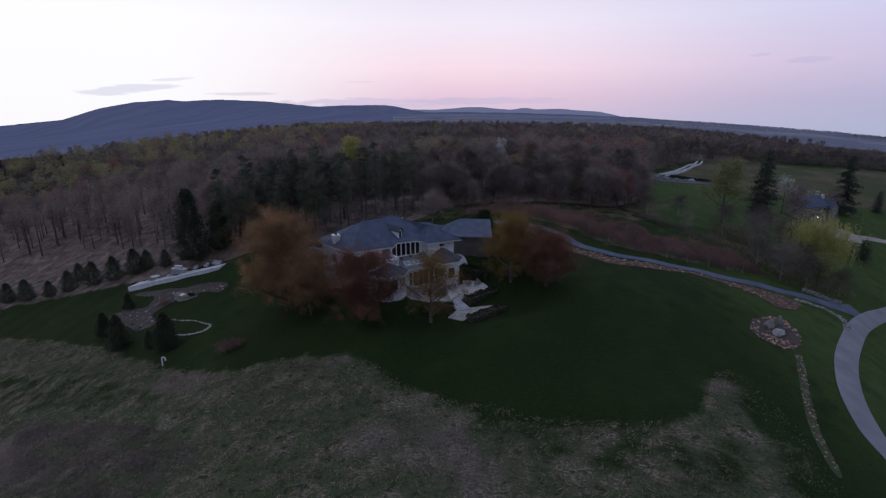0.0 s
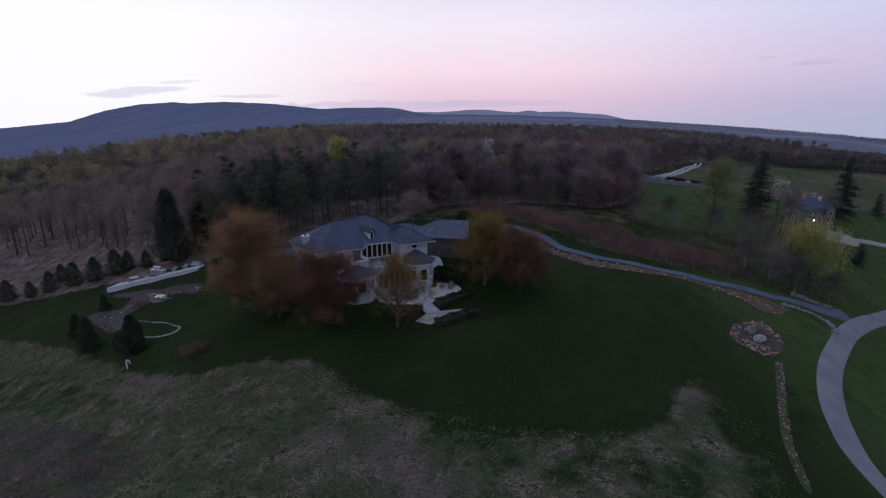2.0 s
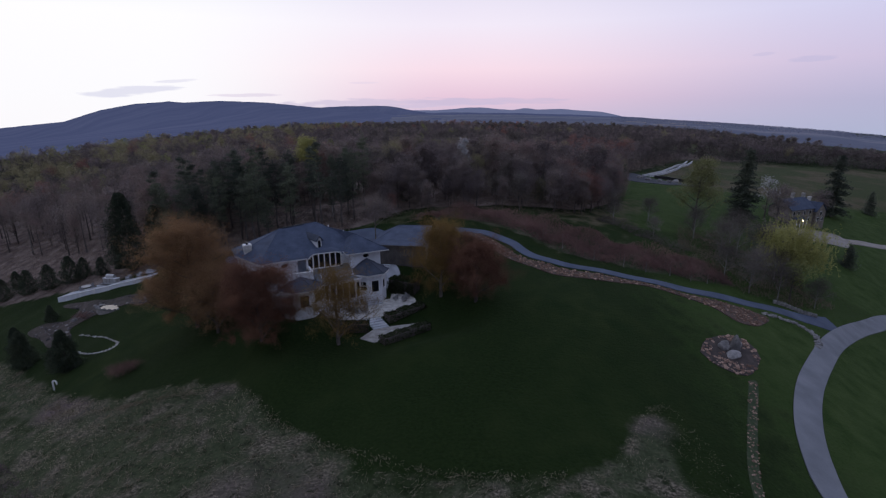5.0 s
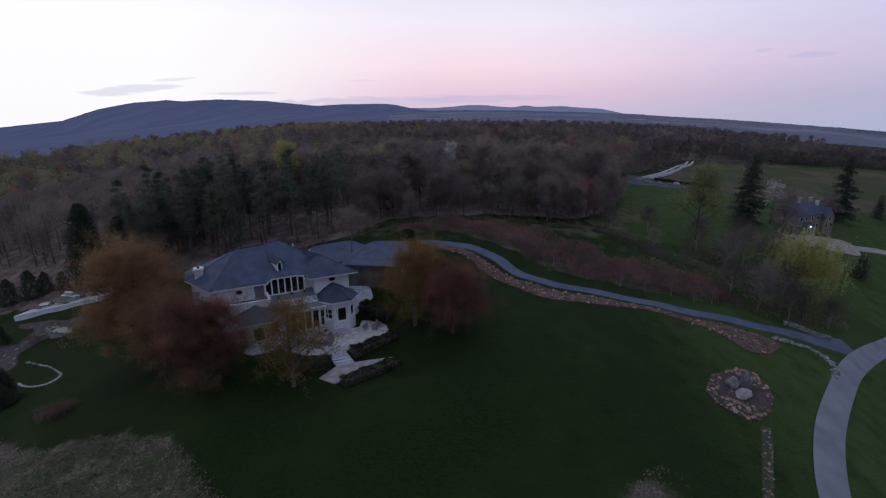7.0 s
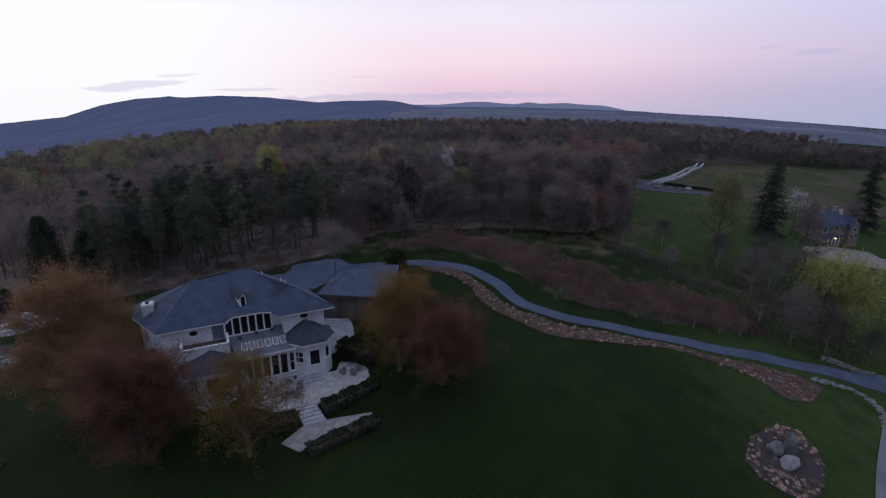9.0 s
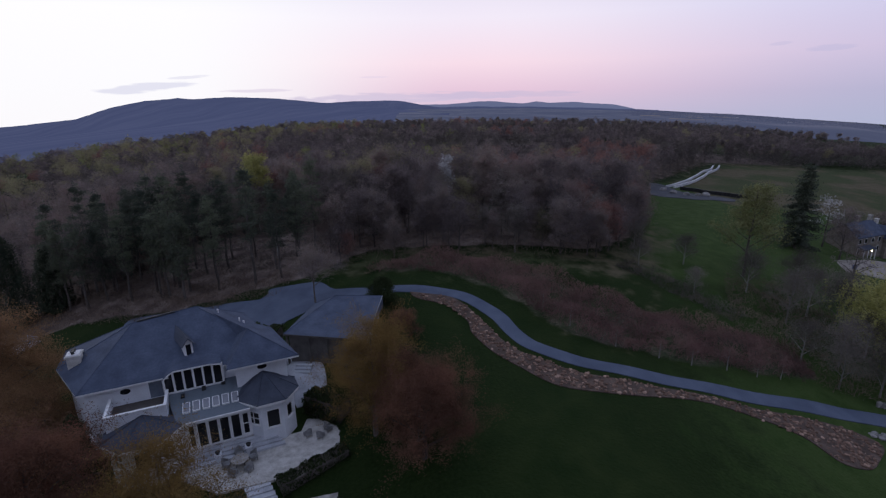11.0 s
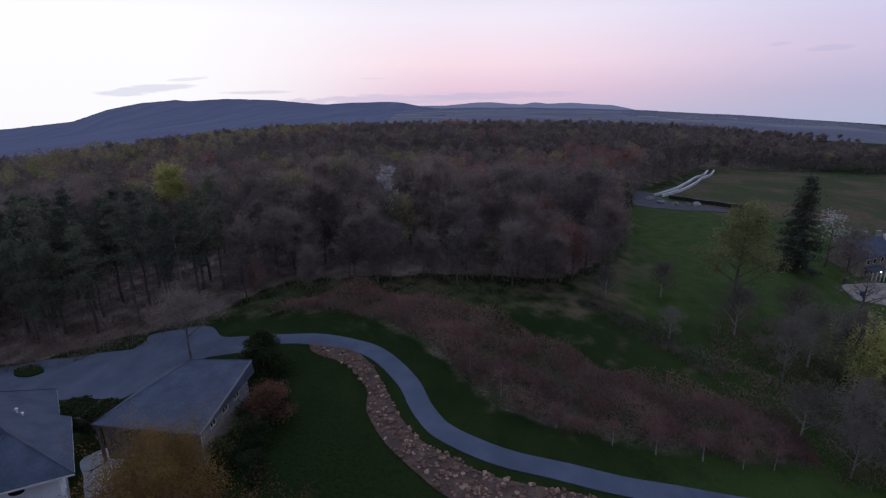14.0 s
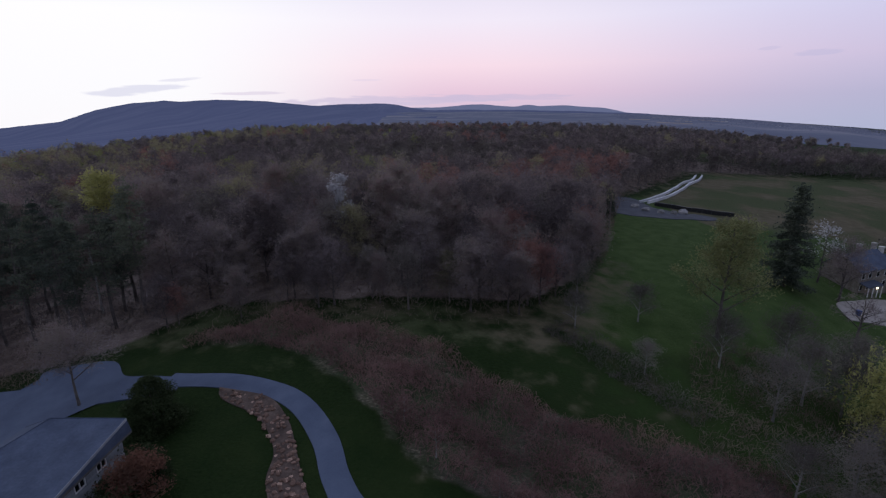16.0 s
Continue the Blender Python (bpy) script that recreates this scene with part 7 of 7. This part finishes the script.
def far_sheet(name, us, Ds, fn, mat, label):
    U, D = np.meshgrid(us, Ds)
    Z = fn(U, D)
    nx, ny = len(us), len(Ds)
    i = (np.arange(ny - 1)[:, None] * nx + np.arange(nx - 1)[None]).ravel()
    me = bpy.data.meshes.new(name)
    me.from_pydata(np.stack([U * D, D, Z], -1).reshape(-1, 3).tolist(), [], np.stack([i, i + 1, i + nx + 1, i + nx], 1).tolist())
    me.polygons.foreach_set("use_smooth", np.ones(len(me.polygons), bool))
    return tagged(part(name, me, mat), label, "backdrop", kind="structure")


def rough(u, k, a):
    return a * (np.sin(u * k) + 0.6 * np.sin(u * k * 2.3 + 1) + 0.4 * np.sin(u * k * 5.1 + 2))


CREST = ([-1.7, -0.916, -0.764, -0.69, -0.615, -0.545, -0.515, -0.445, -0.34, -0.26, -0.2, -0.1, 0], [-0.05, -0.0325, -0.0184, 0.0032, 0.0163, 0.0206, 0.0182, 0.0217, 0.0173, 0.009, 0.004, -0.006, -0.012])


def mountain(U, D):
    crest = 27 + 3400 * (np.interp(U, *CREST) + rough(U, 45, 0.00022) + 0.0002 * np.sin(U * 400))
    rise = step01(1500, 3400, D) * step01(4600, 3500, D)
    spurs = 14 * np.sin(U * 38 + D * 0.0022) * np.sin(U * 17 - D * 0.0011) * rise * (1 - rise) * 2
    base = land(U, D) + 3 - 90 * step01(-0.52, -0.44, U) * step01(1500, 900, D)
    return base + (crest - base) * rise + spurs


def middle_ridge(U, D):
    e = 0.0155 * step01(-0.42, -0.22, U) * step01(-0.02, -0.13, U) + 0.0008 * step01(0.32, 0.05, U) * step01(-0.1, 0.0, U) + rough(U, 55, 0.0003)
    return land(U, D) + (e * 4000 + 14) * step01(3300, 4000, D) * step01(4500, 4050, D) - 30 * step01(4000, 4500, D)


def far_ridge(U, D):
    e = 0.0035 + 0.0054 * np.exp(-((U - 0.065) / 0.045) ** 2) + 0.0046 * np.exp(-((U - 0.162) / 0.02) ** 2) + 0.0050 * np.exp(-((U - 0.235) / 0.045) ** 2) + 0.002 * np.exp(-((U - 0.31) / 0.03) ** 2) + rough(U, 70, 0.0003)
    e = e * step01(0.37, 0.30, U) * step01(-0.3, -0.1, U)
    return land(U, D) + (e * 4700 + 22) * step01(4300, 4700, D) - 60 * step01(0.33, 0.42, U)


# the blue of these sheets is haze put into their emission
far_sheet("mountain", np.linspace(-1.7, 0.0, 160), np.linspace(400, 4600, 84), mountain, M_HAZED_MOUNTAIN, "long wooded mountain hazed dark blue on the horizon")
far_sheet("middle_ridge", np.linspace(-0.5, 0.4, 90), np.linspace(3200, 4500, 24), middle_ridge, M_HAZED_MOUNTAIN, "low wooded ridge hazed blue on the horizon")
far_sheet("far_ridge", np.linspace(-0.35, 0.45, 120), np.linspace(4250, 4750, 10), far_ridge, M_HAZED_RIDGE, "faint far ridge hazed pale blue on the horizon")
far_sheet("distant_plain", np.linspace(-0.1, 1.8, 120), np.linspace(690, 4880, 100), lambda U, D: land(U, D) - 14 * step01(1000, 700, D) + 1.5 + 2.0 * np.sin(U * 31 + D * 0.003) + 1.5 * np.sin(D * 0.011 + U * 9) + 3, M_HAZED_PLAIN, "hazy blue-grey plain of fields and woods")
rg = random.Random(31)
for _ in range(22):
    u, D, w = rg.uniform(0.36, 1.05), rg.uniform(900, 3600), rg.uniform(0.02, 0.07)
    far_sheet("far_field", np.linspace(u, u + w, 8), np.linspace(D, D * rg.uniform(1.04, 1.12), 6), lambda U, D: land(U, D) + 8.5 + 0 * U, M_HAZED_FIELD, "pale stubble field hazed blue far off on the plain")
M_FARROOF = material("far_roof", [(0.06, 0.06, 0.07), (0.09, 0.09, 0.10), (0.12, 0.12, 0.13)], 0.8, 0.1, 1, 0)
proto = None
for i in range(24):
    u, D = rg.uniform(0.5, 1.05), rg.uniform(1300, 3200)
    x, y = u * D, D
    z = land(u, D) + 4
    m = pose(x, y, z, 0, 0, rg.uniform(-40, 40)) @ Matrix.Diagonal((rg.uniform(0.6, 1.3), 1, rg.uniform(0.6, 0.9), 1))
    if proto is None:
        proto = thing("far_house", m, "tiny white house far off on the plain", "house", "far houses")
        part("wall", Build().box(-7, -4, -6, 7, 4, 5), M_FARWALL, proto)
        part("roof", Build().add([(-7.5, -4.5, 5), (7.5, -4.5, 5), (7.5, 4.5, 5), (-7.5, 4.5, 5), (-7.5, 0, 8), (7.5, 0, 8)], [(0, 1, 5, 4), (2, 3, 4, 5), (0, 4, 3), (1, 2, 5)]), M_FARROOF, proto)
    else:
        copy_thing(proto, m)


def far_groves():
    """Tree belts of the plain."""
    rr = np.random.default_rng(12)
    cs = []
    for _ in range(70):
        u, D = rr.uniform(0.35, 1.25), rr.uniform(800, 3000)
        n = rr.integers(150, 500)
        L = rr.uniform(20, 160)
        a = rr.uniform(-0.4, 0.4)
        t = rr.uniform(-1, 1, n)
        x, y = u * D + t * L * math.cos(a) + rr.normal(size=n) * 4, D + t * L * math.sin(a) + rr.normal(size=n) * 5
        z = np.where(y > 1000, land(x / y, y) + 4, height(x, y)) + rr.uniform(1, 13, n)
        cs.append(np.column_stack([x, y, z]))
    # the belts share the plain's glowing blue, so they look hazed too
    tagged(part("far_groves", tri_mesh("far_groves", tris(np.concatenate(cs), 3.0, rr, 0.6, 0.2)), M_HAZED_PLAIN), "dark tree belts hazed blue, scattered over the plain", "woods", kind="stuff")


far_groves()
